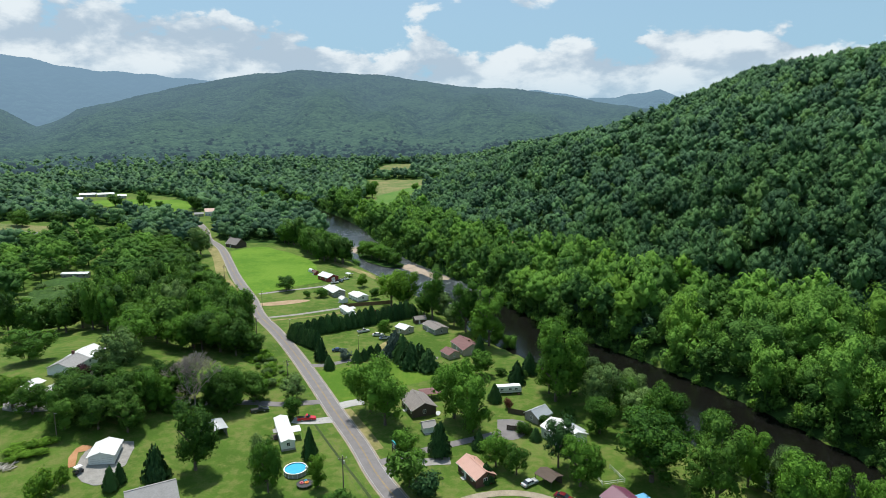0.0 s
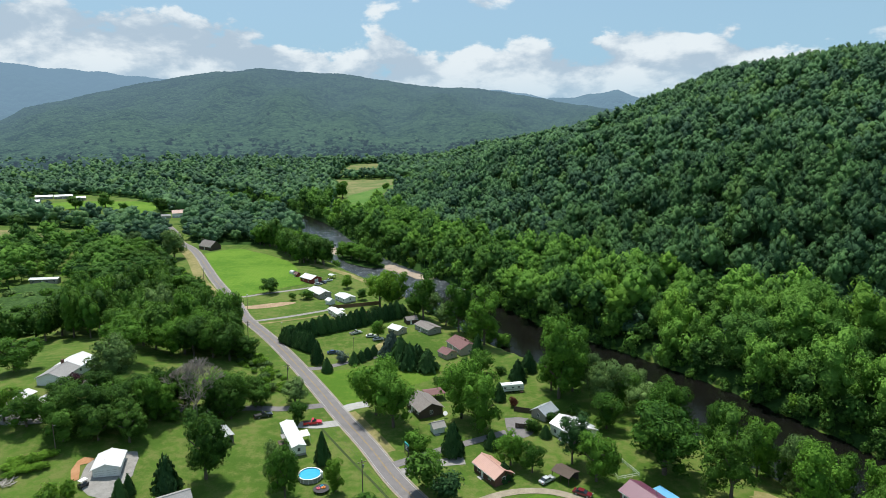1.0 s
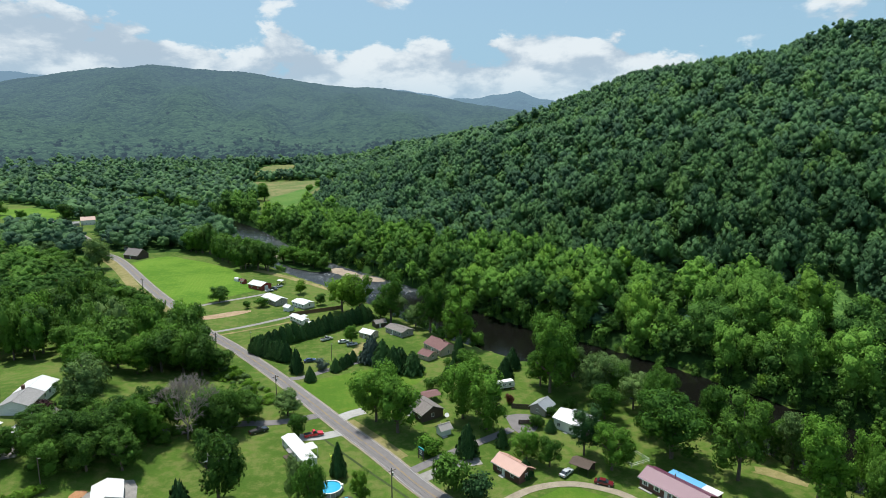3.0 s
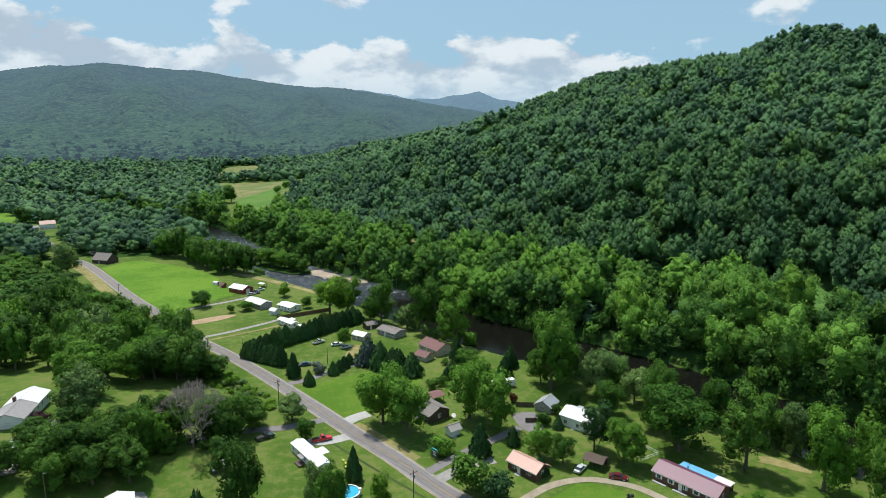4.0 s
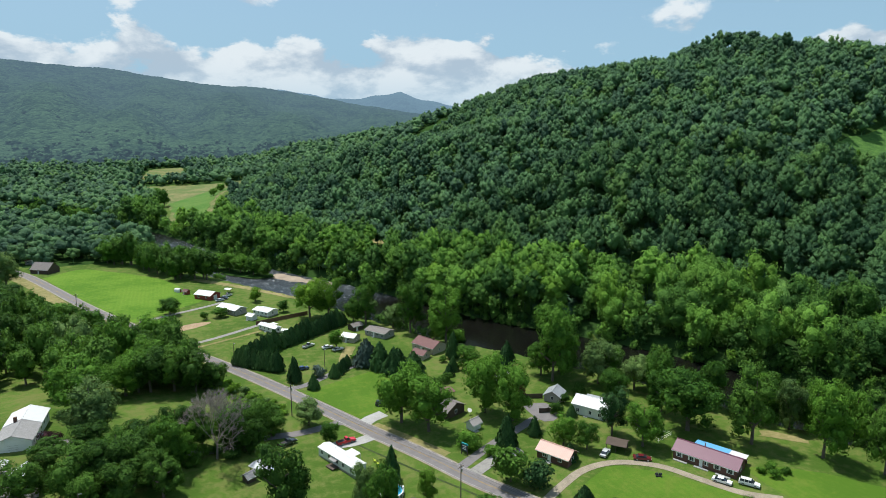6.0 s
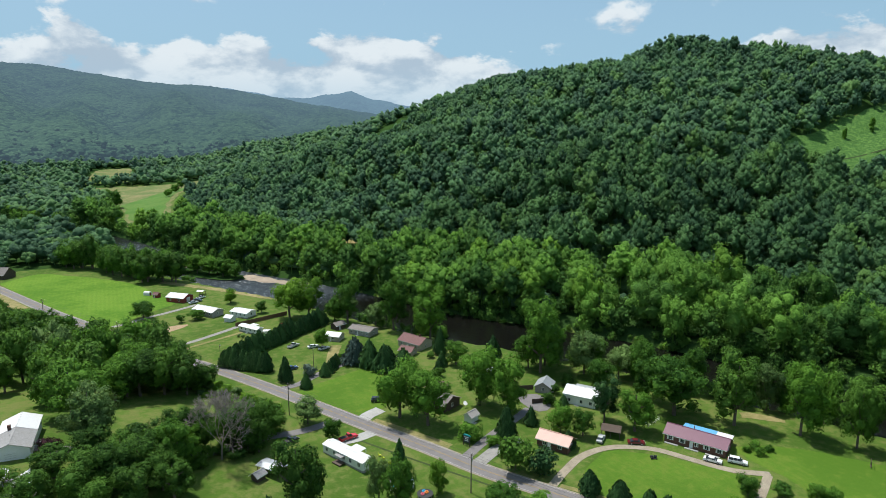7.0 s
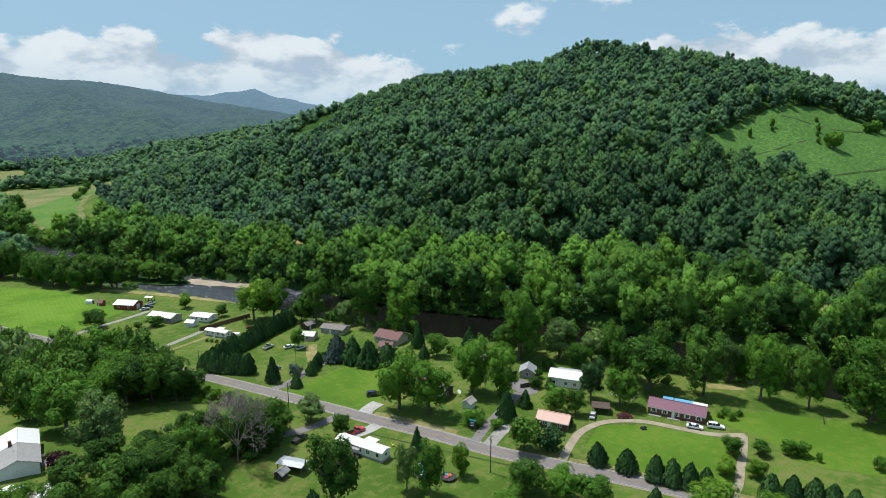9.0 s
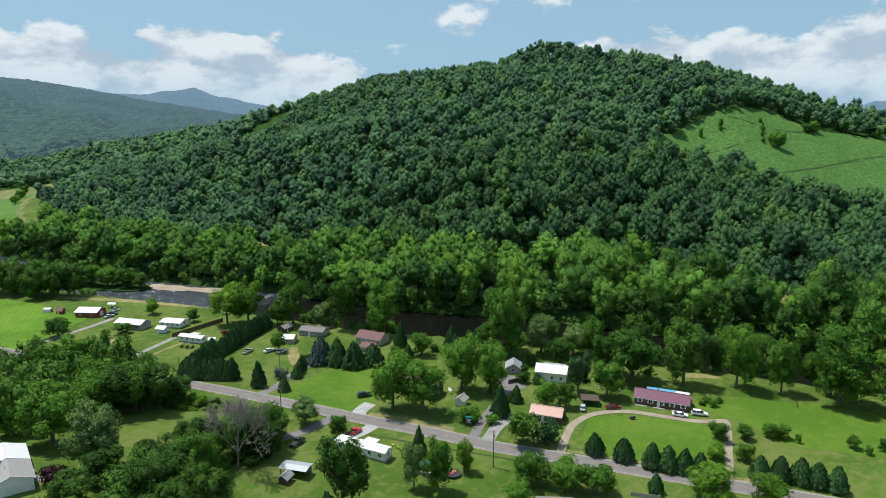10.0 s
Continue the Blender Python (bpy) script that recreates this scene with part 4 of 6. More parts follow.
# bushes
for x, y, h, r in [(-7, 154, 3, 2.1), (-11, 160, 5.5, 3.6), (-72, 318, 4, 2.2), (57, 118, 2, 1.6), (54.5, 114.5, 2.4, 1.6), (58.5, 114.5, 1.8, 1.4), (55.5, 117, 1.6, 1.3), (53, 117.5, 1.8, 1.4), (-22, 240, 1.8, 1.4), (-52, 270, 2.5, 2.2), (-48, 262, 3, 2.4)]:
    tree("bush", x, y, h, r, "bush", "rounded green bush in a yard", group="yard bushes")
for x, y in [(-52.5, 284), (-51, 282), (-49.5, 280.5)]:
    tree("bush", x, y, 1.4, 0.9, "bush", "small yellow-brown shrub in front of a white home", LEAF_OLIVE, "yard bushes")
for x, y, h, r in [(8.8, 222.5, 2.6, 1.9), (21.1, 212.2, 3.2, 2.4), (-2.1, 201.5, 4.2, 2.4), (23.6, 168, 4.2, 2.5), (30.4, 173.6, 3.4, 2.2), (38.5, 176.8, 4.2, 2.5), (2.5, 205, 3.6, 2.2), (28.7, 209.5, 2.8, 2.0)]:
    tree("bush", x, y, h, r, "bush", "dense dark green shrub between the houses", LEAF_DEEP, "yard shrubs")
for x, y, h, r in [(8.8, 213.6, 5.5, 2.0), (5.5, 209.5, 4.6, 1.8), (26.7, 164.2, 4, 1.6)]:
    tree("conifer", x, y, h, r, "conifer", "small dark conifer between the houses", group="yard conifers")
tree("bush", 30.8, 167.4, 3, 1.7, "bush", "yellow-green rounded shrub beside a white house", LEAF_BRIGHT)
tree("broad", 14, 212, 10, 4.6, label="leafy green tree behind a house with a brown roof", group="yard trees")
rnd = np.random.RandomState(12)
for i in range(40):
    u, v = rnd.uniform(0, 1), rnd.uniform(0, 1)
    tree("bush", -77 + 22 * u - 6 * v, 240 - 30 * u - 6 * v, rnd.uniform(0.7, 2.0), rnd.uniform(0.8, 1.9), "bush", "tall bright green weeds beside the road", LEAF_BRIGHT if i % 4 else LEAF_OLIVE, "roadside weeds")
tree("bush", 21, 185, 3.5, 1.8, "bush", "rust-red leaved shrub in a yard", LEAF_RUST)
tree("bush", -33, 288, 2.2, 1.5, "bush", "small rust-red shrub on a lawn", LEAF_RUST)
tree("bush", -38.1, 227.6, 4.8, 2.5, "bush", "blue-grey bush on a lawn", LEAF_BLUE)
tree("bush", -8.6, 140.6, 10, 5.4, "bush", "broad dark evergreen magnolia by the road", LEAF_DEEP)
tree("bush", -4.0, 135.4, 7.5, 4.4, "bush", "rounded dark evergreen by the road", LEAF_CONIFER)
tree("bush", -114, 186, 4.5, 2.7, "bush", "dark purple-leaved bush beside a house", LEAF_PURPLE)

# woods between the side road and the hills on the near side of the road
LEFT_WOOD = [(-107, 164, 13, 5.6), (-101, 167, 13, 5.5), (-95, 170, 13, 5.4), (-88, 173, 14, 4.8), (-117, 164, 10, 4.8), (-124, 166, 11, 5), (-85.5, 181, 15, 4.9), (-66, 184, 14, 5.4), (-61, 187, 10, 4.5),
             (-60, 189, 8, 4.0), (-105, 182, 9, 5.2), (-94, 183, 9, 5.5), (-113, 175, 8, 5), (-99, 176, 10, 5), (-88, 176, 12, 4.6), (-82, 184, 12, 4.4), (-69, 180, 13, 4.6), (-91, 166, 11, 4.4), (-72, 186, 12, 5),
             (-93, 227, 16, 7), (-86, 227, 17, 7), (-79.5, 225, 15, 6), (-73.5, 227, 10, 5), (-100, 224, 15, 6.5), (-83, 236, 17, 7), (-92, 238, 17, 7), (-97, 161, 11, 5), (-89, 161.5, 11, 4.8), (-105, 159, 10, 4.6),
             (-79.7, 181, 12, 4.2), (-72, 181.5, 12, 4.4), (-66.5, 178.5, 10, 3.8), (-84.5, 176, 11, 4.2)]
for x, y, h, r in LEFT_WOOD:
    tree("broad", x, y, h, r, label="leafy green tree in a belt of woods", mat=LEAF_BRIGHT if y < 172 and int(x) % 2 == 0 else LEAF if int(x) % 4 == 0 else LEAF_DEEP, group="tree belt")
tree("broad", -110.5, 209, 17, 8.0, label="large spreading light green tree")
tree("broad", -105.5, 190, 17, 7.0, label="dull grey-green tree with thin crown", mat=LEAF_OLIVE)
tree("broad", -141, 200, 12, 7.5, label="broad round tree beside a house")
rnd = np.random.RandomState(5)
placed = []
for _ in range(6000):
    x, y = rnd.uniform(-300, -60), rnd.uniform(225, 480)
    edge = np.interp(y, [225, 260, 300, 330, 370, 430, 480], [-80, -82, -98, -112, -138, -172, -200])
    if x > edge - (3 if y < 285 else 11) or bool(within([(-207, 272), (-236, 345), (-230, 366), (-200, 356), (-178, 314), (-158, 258), (-190, 258)], x, y)) or (x < -120 and y < 245) or any(math.hypot(x - a, y - b) < 8.2 for a, b in placed):
        continue
    placed.append((x, y))
woods_edge = lambda p: np.interp(p[1], [225, 260, 300, 330, 370, 430, 480], [-80, -82, -98, -112, -138, -172, -200]) - p[0]
placed.sort(key=lambda p: (p[1] < 285 or woods_edge(p) > 30, p[1] - p[0] * 0.6))
for i, (x, y) in enumerate(placed[:110]):
    h = (13.5 + (i * 37 % 10) * 0.95) * (0.55 if y > 285 and woods_edge((x, y)) < 30 else 1.0)
    tree("wood", x, y, h, 4.9 + (i * 13 % 5) * 0.55, label="leafy green tree in dense roadside woods", mat=LEAF if i % 4 == 0 else LEAF_OLIVE if i % 17 == 0 else LEAF_DEEP, group="roadside woods")


rnd = np.random.RandomState(6)
for i in range(26):
    x, y = rnd.uniform(-226, -170), rnd.uniform(268, 356)
    if within([(-205, 280), (-228, 343), (-226, 360), (-206, 350), (-183, 314), (-166, 266), (-184, 266)], x, y):
        tree("bush", x, y, rnd.uniform(2.6, 5), rnd.uniform(2.5, 4.5), "bush", "vine-covered bush in a gap of the woods", LEAF if i % 3 else LEAF_OLIVE, "vine thicket")
for i in range(60):
    y = rnd.uniform(232, 420)
    x = np.interp(y, [225, 260, 300, 330, 370, 430, 480], [-80, -84, -100, -114, -140, -174, -202]) - rnd.uniform(1, 9)
    tree("bush", x, y, rnd.uniform(2.5, 5), rnd.uniform(2, 3.6), "bush", "leafy undergrowth at the edge of the woods", LEAF_BRIGHT if i % 4 == 0 else LEAF_DEEP, "woods undergrowth")
for i in range(16):
    tree("bush", -66 - 3.2 * i, 180 - 0.95 * i + rnd.uniform(-2, 3), rnd.uniform(2, 4), rnd.uniform(1.8, 3), "bush", "leafy undergrowth beneath a tree belt", LEAF_DEEP, "belt undergrowth")


# ---- forest ----
def scatter(seed, box, gap, keep):
    """Evenly strewn points: a shaken grid, thinned by a test."""
    rnd = np.random.RandomState(seed)
    x, y = np.meshgrid(np.arange(box[0], box[1], gap), np.arange(box[2], box[3], gap))
    x = x + (np.arange(x.shape[0]) % 2)[:, None] * gap / 2
    x, y = x.ravel() + rnd.uniform(-0.42, 0.42, x.size) * gap, y.ravel() + rnd.uniform(-0.42, 0.42, y.size) * gap
    ok = keep(x, y)
    return x[ok], y[ok]


def strew(name, x, y, templates, height, radius, seed, mat, label):
    """Many trees joined in one object."""
    rnd = np.random.RandomState(seed)
    z = ground_z(x, y)
    pick = rnd.randint(0, len(templates), len(x))
    size = 0.66 + 0.84 * rnd.uniform(0, 1, len(x)) ** 1.4
    h, r = height * size * rnd.uniform(0.88, 1.12, len(x)), radius * size * rnd.uniform(0.85, 1.15, len(x))
    a = rnd.uniform(0, 2 * np.pi, len(x))
    verts, faces, tones, turns, n = [], [], [], [], 0
    tone = rnd.uniform(0, 1, len(x))
    for k, (v, f, turn) in enumerate(templates):
        m = pick == k
        if not m.any():
            continue
        ca, sa = np.cos(a[m])[:, None], np.sin(a[m])[:, None]
        px = (v[None, :, 0] * ca - v[None, :, 1] * sa) * r[m][:, None] + x[m][:, None]
        py = (v[None, :, 0] * sa + v[None, :, 1] * ca) * r[m][:, None] + y[m][:, None]
        pz = v[None, :, 2] * h[m][:, None] + z[m][:, None]
        verts.append(np.stack([px, py, pz], -1).reshape(-1, 3))
        faces.append((f[None] + (np.arange(m.sum()) * len(v))[:, None, None]).reshape(-1, 3) + n)
        n += m.sum() * len(v)
        tones.append(np.repeat(tone[m], len(v)))
        tx, ty = turn[None, :, 0] * ca - turn[None, :, 1] * sa, turn[None, :, 0] * sa + turn[None, :, 1] * ca
        turns.append(np.stack([tx, ty, np.broadcast_to(turn[None, :, 2], tx.shape)], -1).reshape(-1, 3))
    ob = new(name, mesh_of(name, np.vstack(verts), np.vstack(faces), [mat], True, np.vstack(turns)))
    ob.data.attributes.new("tone", "FLOAT", "POINT").data.foreach_set("value", np.concatenate(tones).astype(np.float32))
    return tagged(ob, label, "forest", kind="stuff")


def forest_template(seed, lobes, leafs, size, low=0.1, tall=2.9, level=0, full=0.74, loose=0.27):
    core, cards, turns = crown_arrays(seed, lobes, leafs, size, level, low, tall, 3, 0.64, 4, full, loose)
    stem = limb_arrays((0, 0, 0), (0, 0, 1.1), 0.05, 0.03, 3)
    v, f = merged(core, cards, stem)
    return v * [1, 1, 1 / tall], f, np.vstack([turns, unit(stem[0] * [1, 1, 0])])


def dome_template(seed, lobes, leafs, size, tall=3.2, core=0.86, level=0):
    """A crown in a closed canopy: small billows heaped into an upright dome, with leaf tufts all over them."""
    rnd = np.random.RandomState(seed)
    lift = tall - 1.15
    a = np.arange(lobes) * 2.4 + rnd.uniform(0, 0.9, lobes)
    u = (np.arange(lobes) + 0.3) / lobes
    rise = 1.0 - 1.55 * u
    out = np.sqrt(np.maximum(1 - np.clip(rise, -0.3, 1) ** 2, 0.03)) * rnd.uniform(0.55, 0.82, lobes)
    r = rnd.uniform(0.23, 0.40, lobes) * (1.2 if lobes < 11 else 1.0)
    c = np.column_stack([np.cos(a) * out, np.sin(a) * out, lift + 0.80 * rise + rnd.uniform(-0.12, 0.12, lobes)])
    c, r = np.vstack([[0, 0, lift - 0.05], c]), np.r_[0.62, r]
    heart = np.array([0, 0, lift - 0.35])
    pieces, turns = [], []
    for i, (ci, ri) in enumerate(zip(c, r)):
        base, tri = ICO1 if level or i == 0 else OCTA
        v = base * rnd.uniform(0.80, 1.08, (len(base), 1)) * ri * core * [1, 1, 1.0 if i else 1.2] + ci
        pieces.append((v, tri)), turns.append(unit(0.62 * base + 0.38 * unit(v - heart)))
    pick = rnd.choice(np.arange(1, len(c)), leafs, p=r[1:] ** 2 / (r[1:] ** 2).sum())
    d = unit(rnd.normal(size=(leafs, 3)) + 0.7 * unit(c[pick] - heart) + [0, 0, 0.25])
    p = c[pick] + d * (r[pick] * rnd.uniform(0.88, 1.12, leafs))[:, None]
    pieces.append(quads_at(p, unit(d + 0.26 * rnd.normal(size=d.shape)), size, rnd, 3))
    turns.append(np.repeat(unit(0.60 * d + 0.40 * unit(p - heart) + 0.16 * rnd.normal(size=d.shape)), 3, 0))
    stem = limb_arrays((0, 0, 0), (0, 0, lift), 0.05, 0.035, 3)
    pieces.append(stem), turns.append(unit(stem[0] * [1, 1, 0]))
    v, f = merged(*pieces)
    return v * [1, 1, 1 / tall], f, np.vstack(turns)


def far_template(seed, lobes, leafs, size, full=1.0):
    """A far crown: a few billows and loose clumps."""
    rnd = np.random.RandomState(seed)
    v, f = ICO1
    pieces, turns = [], []
    for i in range(lobes):
        a = i * 2.4 + rnd.uniform(0, 0.8)
        q = 0.0 if i == 0 else 0.5
        r = 0.72 if i == 0 else rnd.uniform(0.42, 0.55)
        pieces.append((v * rnd.uniform(0.78, 1.1, (len(v), 1)) * r * full * [1, 1, 1.2] + [math.cos(a) * q, math.sin(a) * q, rnd.uniform(0.9, 1.5)], f))
        turns.append(unit(0.7 * v + 0.3 * unit(pieces[-1][0] - [0, 0, 0.8])))
    d = unit(rnd.normal(size=(leafs, 3)) + [0, 0, 0.5])
    pieces.append(quads_at(d * rnd.uniform(0.75, 1.0, (leafs, 1)) * [1, 1, 1.1] + [0, 0, 1.2], unit(d + 0.4 * rnd.normal(size=d.shape)), size, rnd, 3))
    turns.append(np.repeat(unit(d + 0.25 * rnd.normal(size=d.shape)), 3, 0))
    v, f = merged(*pieces)
    return v * [1, 1, 1 / 2.3], f, np.vstack(turns)


TREES_A = [dome_template(101 + i, 12 + i % 5, 180, 0.078, 2.8 + 0.3 * (i % 4), 0.95) for i in range(14)]
TREES_A_FAR = [dome_template(121 + i, 8 + i % 3, 56, 0.10, 2.5 + 0.25 * (i % 4), 1.0) for i in range(12)]
TREES_BUSH = [forest_template(141 + i, 9, 230, 0.088, -0.3, 2.0, 0, 0.64, 0.35) for i in range(8)]
TREES_NEAR = [forest_template(181 + i, 20, 1200, 0.042, 0.0, 2.3 + 0.25 * (i % 3), 1, 0.78, 0.32) for i in range(8)]
TREES_B = [dome_template(131 + i, 9 + i % 4, 110, 0.085, 2.2 + 0.2 * (i % 3), 0.98, 1) for i in range(10)]
TREES_C = [dome_template(151 + i, 3, 6, 0.16, 2.1 + 0.2 * (i % 3), 1.05) for i in range(8)]
TREES_D = [dome_template(161 + i, 4, 3, 0.2, 2.1, 1.15) for i in range(8)]
TREES_LOW = [far_template(171 + i, 2, 24, 0.14) for i in range(8)]
KUDZU_AREA = [(274, 268), (317, 287), (374, 289), (459, 266), (471, 234), (560, 140), (420, 80), (353, 135), (315, 157), (332, 191), (318, 204), (338, 232), (288, 250)]
CLEAR = [[(159, 197), (171, 193), (185, 214), (181, 231), (169, 228)], [(168, 126), (186, 124), (208, 155), (199, 164), (184, 150)], [(30, 430), (70, 372), (54, 354), (24, 398)], [(40, 454), (62, 416), (78, 382), (88, 396), (64, 438)], [(-140, 1040), (-100, 800), (-95, 640), (-85, 585), (-50, 575), (-20, 760), (55, 925), (78, 1010), (0, 1000), (-40, 1012)], [(-130, 1060), (-60, 1070), (-52, 1225), (-116, 1215)],
         [(-500, 830), (-400, 840), (-314, 765), (-252, 610), (-330, 606), (-420, 700)], [(-440, 600), (-330, 585), (-270, 535), (-250, 490), (-300, 450), (-440, 480)], [(-278, 678), (-235, 672), (-218, 625), (-208, 590), (-236, 596), (-264, 630)]]


def side_of_river(x, y):
    """True beyond the river, on the hill's side."""
    line_y = RIVER_LINE[:, 1][::-1]
    return x > np.interp(y, line_y, RIVER_LINE[:, 0][::-1])


def hill_wood(x, y):
    d = distance_to(RIVER_LINE, x, y)
    ok = side_of_river(x, y) & (d > np.where(y > 400, 23.0, 19.0)) & ~within(KUDZU_AREA, x, y)
    for area in CLEAR:
        ok &= ~within(area, x, y)
    front = x < np.interp(y, [40, 200, 271, 342, 472, 529, 605, 700, 800], [680, 600, 545, 540, 525, 445, 385, 355, 340])
    return ok & front & (y < 760 + 0.3 * x) & (y > 40)


x, y = scatter(7, (-120, 640, 40, 760), 6.9, hill_wood)
foot_of_hill = (ground_z(x, y) < 10 + 9 * waves(x, y, 17.0)) & (distance_to(RIVER_LINE, x, y) < 75)
close = (np.hypot(x + 40, y - 20) < 400) & ~foot_of_hill
by_river = foot_of_hill & (np.hypot(x, y) < 260)
sparse = by_river & (np.random.RandomState(2).uniform(0, 1, len(x)) < 0.58)
strew("river_woods", x[sparse], y[sparse], TREES_NEAR, 19.0, 6.3, 68, LEAF_BANK, "light green broadleaf trees along the far river bank")
strew("hill_forest_foot", x[foot_of_hill & ~by_river], y[foot_of_hill & ~by_river], TREES_A, 17.5, 5.2, 48, LEAF_BANK, "light green broadleaf trees at the foot of the hill")
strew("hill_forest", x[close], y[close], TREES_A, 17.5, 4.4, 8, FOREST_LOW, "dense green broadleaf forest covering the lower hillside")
brush = (close | foot_of_hill) & (np.hypot(x, y) > 250)
strew("hill_undergrowth", x[brush] + 4.1, y[brush] + 2.0, TREES_LOW, 7.0, 4.6, 58, FOREST, "leafy undergrowth between the trees of the hillside")
close |= foot_of_hill
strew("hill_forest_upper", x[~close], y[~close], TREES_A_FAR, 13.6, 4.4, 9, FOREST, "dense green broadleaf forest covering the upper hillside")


def bank_wood(x, y):
    d = distance_to(RIVER_LINE, x, y)
    return side_of_river(x, y) & (d > np.where(y > 400, 19.0, 18.0)) & (d < 32) & (y > 50) & (y < 520) | (d > 19.0) & (d < 32) & (y > 485) & (y < 860)


x, y = scatter(17, (-300, 260, 50, 860), 6.5, bank_wood)
strew("bank_woods", x, y, TREES_BUSH, 9.0, 4.2, 18, LEAF_BANK, "light green trees and brush crowding the far river bank")


def water_edge(x, y):
    d = distance_to(RIVER_LINE, x, y)
    return side_of_river(x, y) & (d > 17.0) & (d < 21.5) & (y > 50) & (y < 330)


x, y = scatter(37, (0, 260, 50, 330), 3.8, water_edge)
strew("water_edge_brush", x, y, TREES_BUSH, 3.8, 2.3, 78, LEAF_BANK, "green brush hanging over the far water's edge")


def near_bank(x, y):
    d = distance_to(RIVER_LINE, x, y)
    gap = ((y > 206) & (y < 246)) | ((y > 96) & (y < 108)) | ((y > 122) & (y < 127)) | ((y > 305) & (y < 400))
    return ~side_of_river(x, y) & (d > 18.5) & (d < 26) & (y > 40) & (y < 470) & ~gap


x, y = scatter(27, (-120, 200, 40, 470), 4.6, near_bank)
strew("bank_brush", x, y, TREES_BUSH, 4.4, 2.5, 28, LEAF_BANK, "light green brush along the near river bank")
# lone trees and snags on the open slope
SLOPE_TREES = [(401, 227, 16, 6.0), (406, 234, 10, 4.0), (416, 246, 7, 2.2), (408, 243, 6, 1.8), (398, 238, 5, 1.8), (387, 269, 8, 2.2), (383, 266, 5, 1.8), (293, 268, 12, 1.6),
               (304, 205, 15, 5.5), (362, 273, 9, 1.8), (458, 226, 9, 4.5), (464, 222, 11, 5.0), (507, 209, 10, 4.5), (498, 213, 8, 4), (363, 155, 3, 1.4), (425, 250, 4, 1.6), (432, 255, 5, 2.2), (516, 188, 8, 3.5), (300, 262, 6, 1.8), (318, 272, 5, 1.8)]
for x, y, h, r in SLOPE_TREES:
    tree("wood" if r > 2 else "bush", x, y, h, r, label="vine-hung tree on the open slope", group="slope trees")


x, y = np.array(placed[110:]).T
strew("roadside_woods", x, y, TREES_A, 13.5, 5.6, 38, LEAF_BANK, "leafy green broadleaf woods beside the road")


def valley_wood(x, y):
    d, road_d = distance_to(RIVER_LINE, x, y), distance_to(ROAD_LINE, x, y)
    ok = (d > 23.0) & (road_d > 9) & ~((y < 480) & (x > -300) & ~side_of_river(x, y))
    ok &= ~hill_wood(x, y) & ~within(KUDZU_AREA, x, y) & ~((y < 760) & (x > 440))
    for area in CLEAR:
        ok &= ~within(area, x, y)
    ok &= ~within([(-158, 452), (-128, 462), (-80, 372), (-66, 345), (-112, 352)], x, y)
    gaps = waves(x, y, 38.0) + 0.6 * waves(y, x, 15.0)
    ok &= (gaps < 0.85) | (x > -250)
    return ok & (np.abs(np.degrees(np.arctan2(x + 60, y))) < 44)


x, y = scatter(9, (-900, 620, 400, 1250), 11.6, valley_wood)
close = np.hypot(x, y) < 720
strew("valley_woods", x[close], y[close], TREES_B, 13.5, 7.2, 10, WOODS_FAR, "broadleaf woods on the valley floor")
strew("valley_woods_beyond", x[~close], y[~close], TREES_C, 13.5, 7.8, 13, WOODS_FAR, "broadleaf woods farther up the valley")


def ridge_wood(x, y):
    az = np.degrees(np.arctan2(x, y))
    return (np.hypot(x, y) > 1250) & (az > -44) & (az < 32)


x, y = scatter(11, (-1500, 900, 900, 1800), 29.0, ridge_wood)
cx, cy = (GX[:-1] + GX[1:]) / 2, (GY[:-1] + GY[1:]) / 2
cx, cy = np.meshgrid(cx, cy)
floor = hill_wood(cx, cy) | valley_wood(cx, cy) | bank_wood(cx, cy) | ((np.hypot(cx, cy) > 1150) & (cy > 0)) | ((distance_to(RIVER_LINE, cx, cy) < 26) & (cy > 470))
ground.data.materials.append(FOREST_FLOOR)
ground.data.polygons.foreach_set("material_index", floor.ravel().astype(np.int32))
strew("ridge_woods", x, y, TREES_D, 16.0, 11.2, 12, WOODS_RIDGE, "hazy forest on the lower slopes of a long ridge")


def canopy_sheet(name, az, away, rough, mat, label, seed):
    """Tree tops seen from afar, as one uneven sheet over the land."""
    rnd = np.random.RandomState(seed)
    a, d = np.meshgrid(np.radians(az), away)
    d = d + rnd.uniform(-0.4, 0.4, d.shape) * np.gradient(away)[:, None]
    x, y = np.sin(a) * d, np.cos(a) * d
    z = np.maximum(land(x, y), ground_z(x, y)) + np.interp(d, [1240, 1700], [5, 20]) + rnd.uniform(0, rough, d.shape) + 3.5 * waves(x, y, 36.0)
    ob = new(name, mesh_of(name, np.stack([x, y, z], -1).reshape(-1, 3), grid_faces(len(away), len(az)), [mat], True))
    return tagged(ob, label, "forest", kind="stuff")


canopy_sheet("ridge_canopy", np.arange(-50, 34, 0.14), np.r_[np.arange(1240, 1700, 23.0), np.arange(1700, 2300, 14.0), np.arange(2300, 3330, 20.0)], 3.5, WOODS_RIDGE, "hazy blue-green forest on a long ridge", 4)


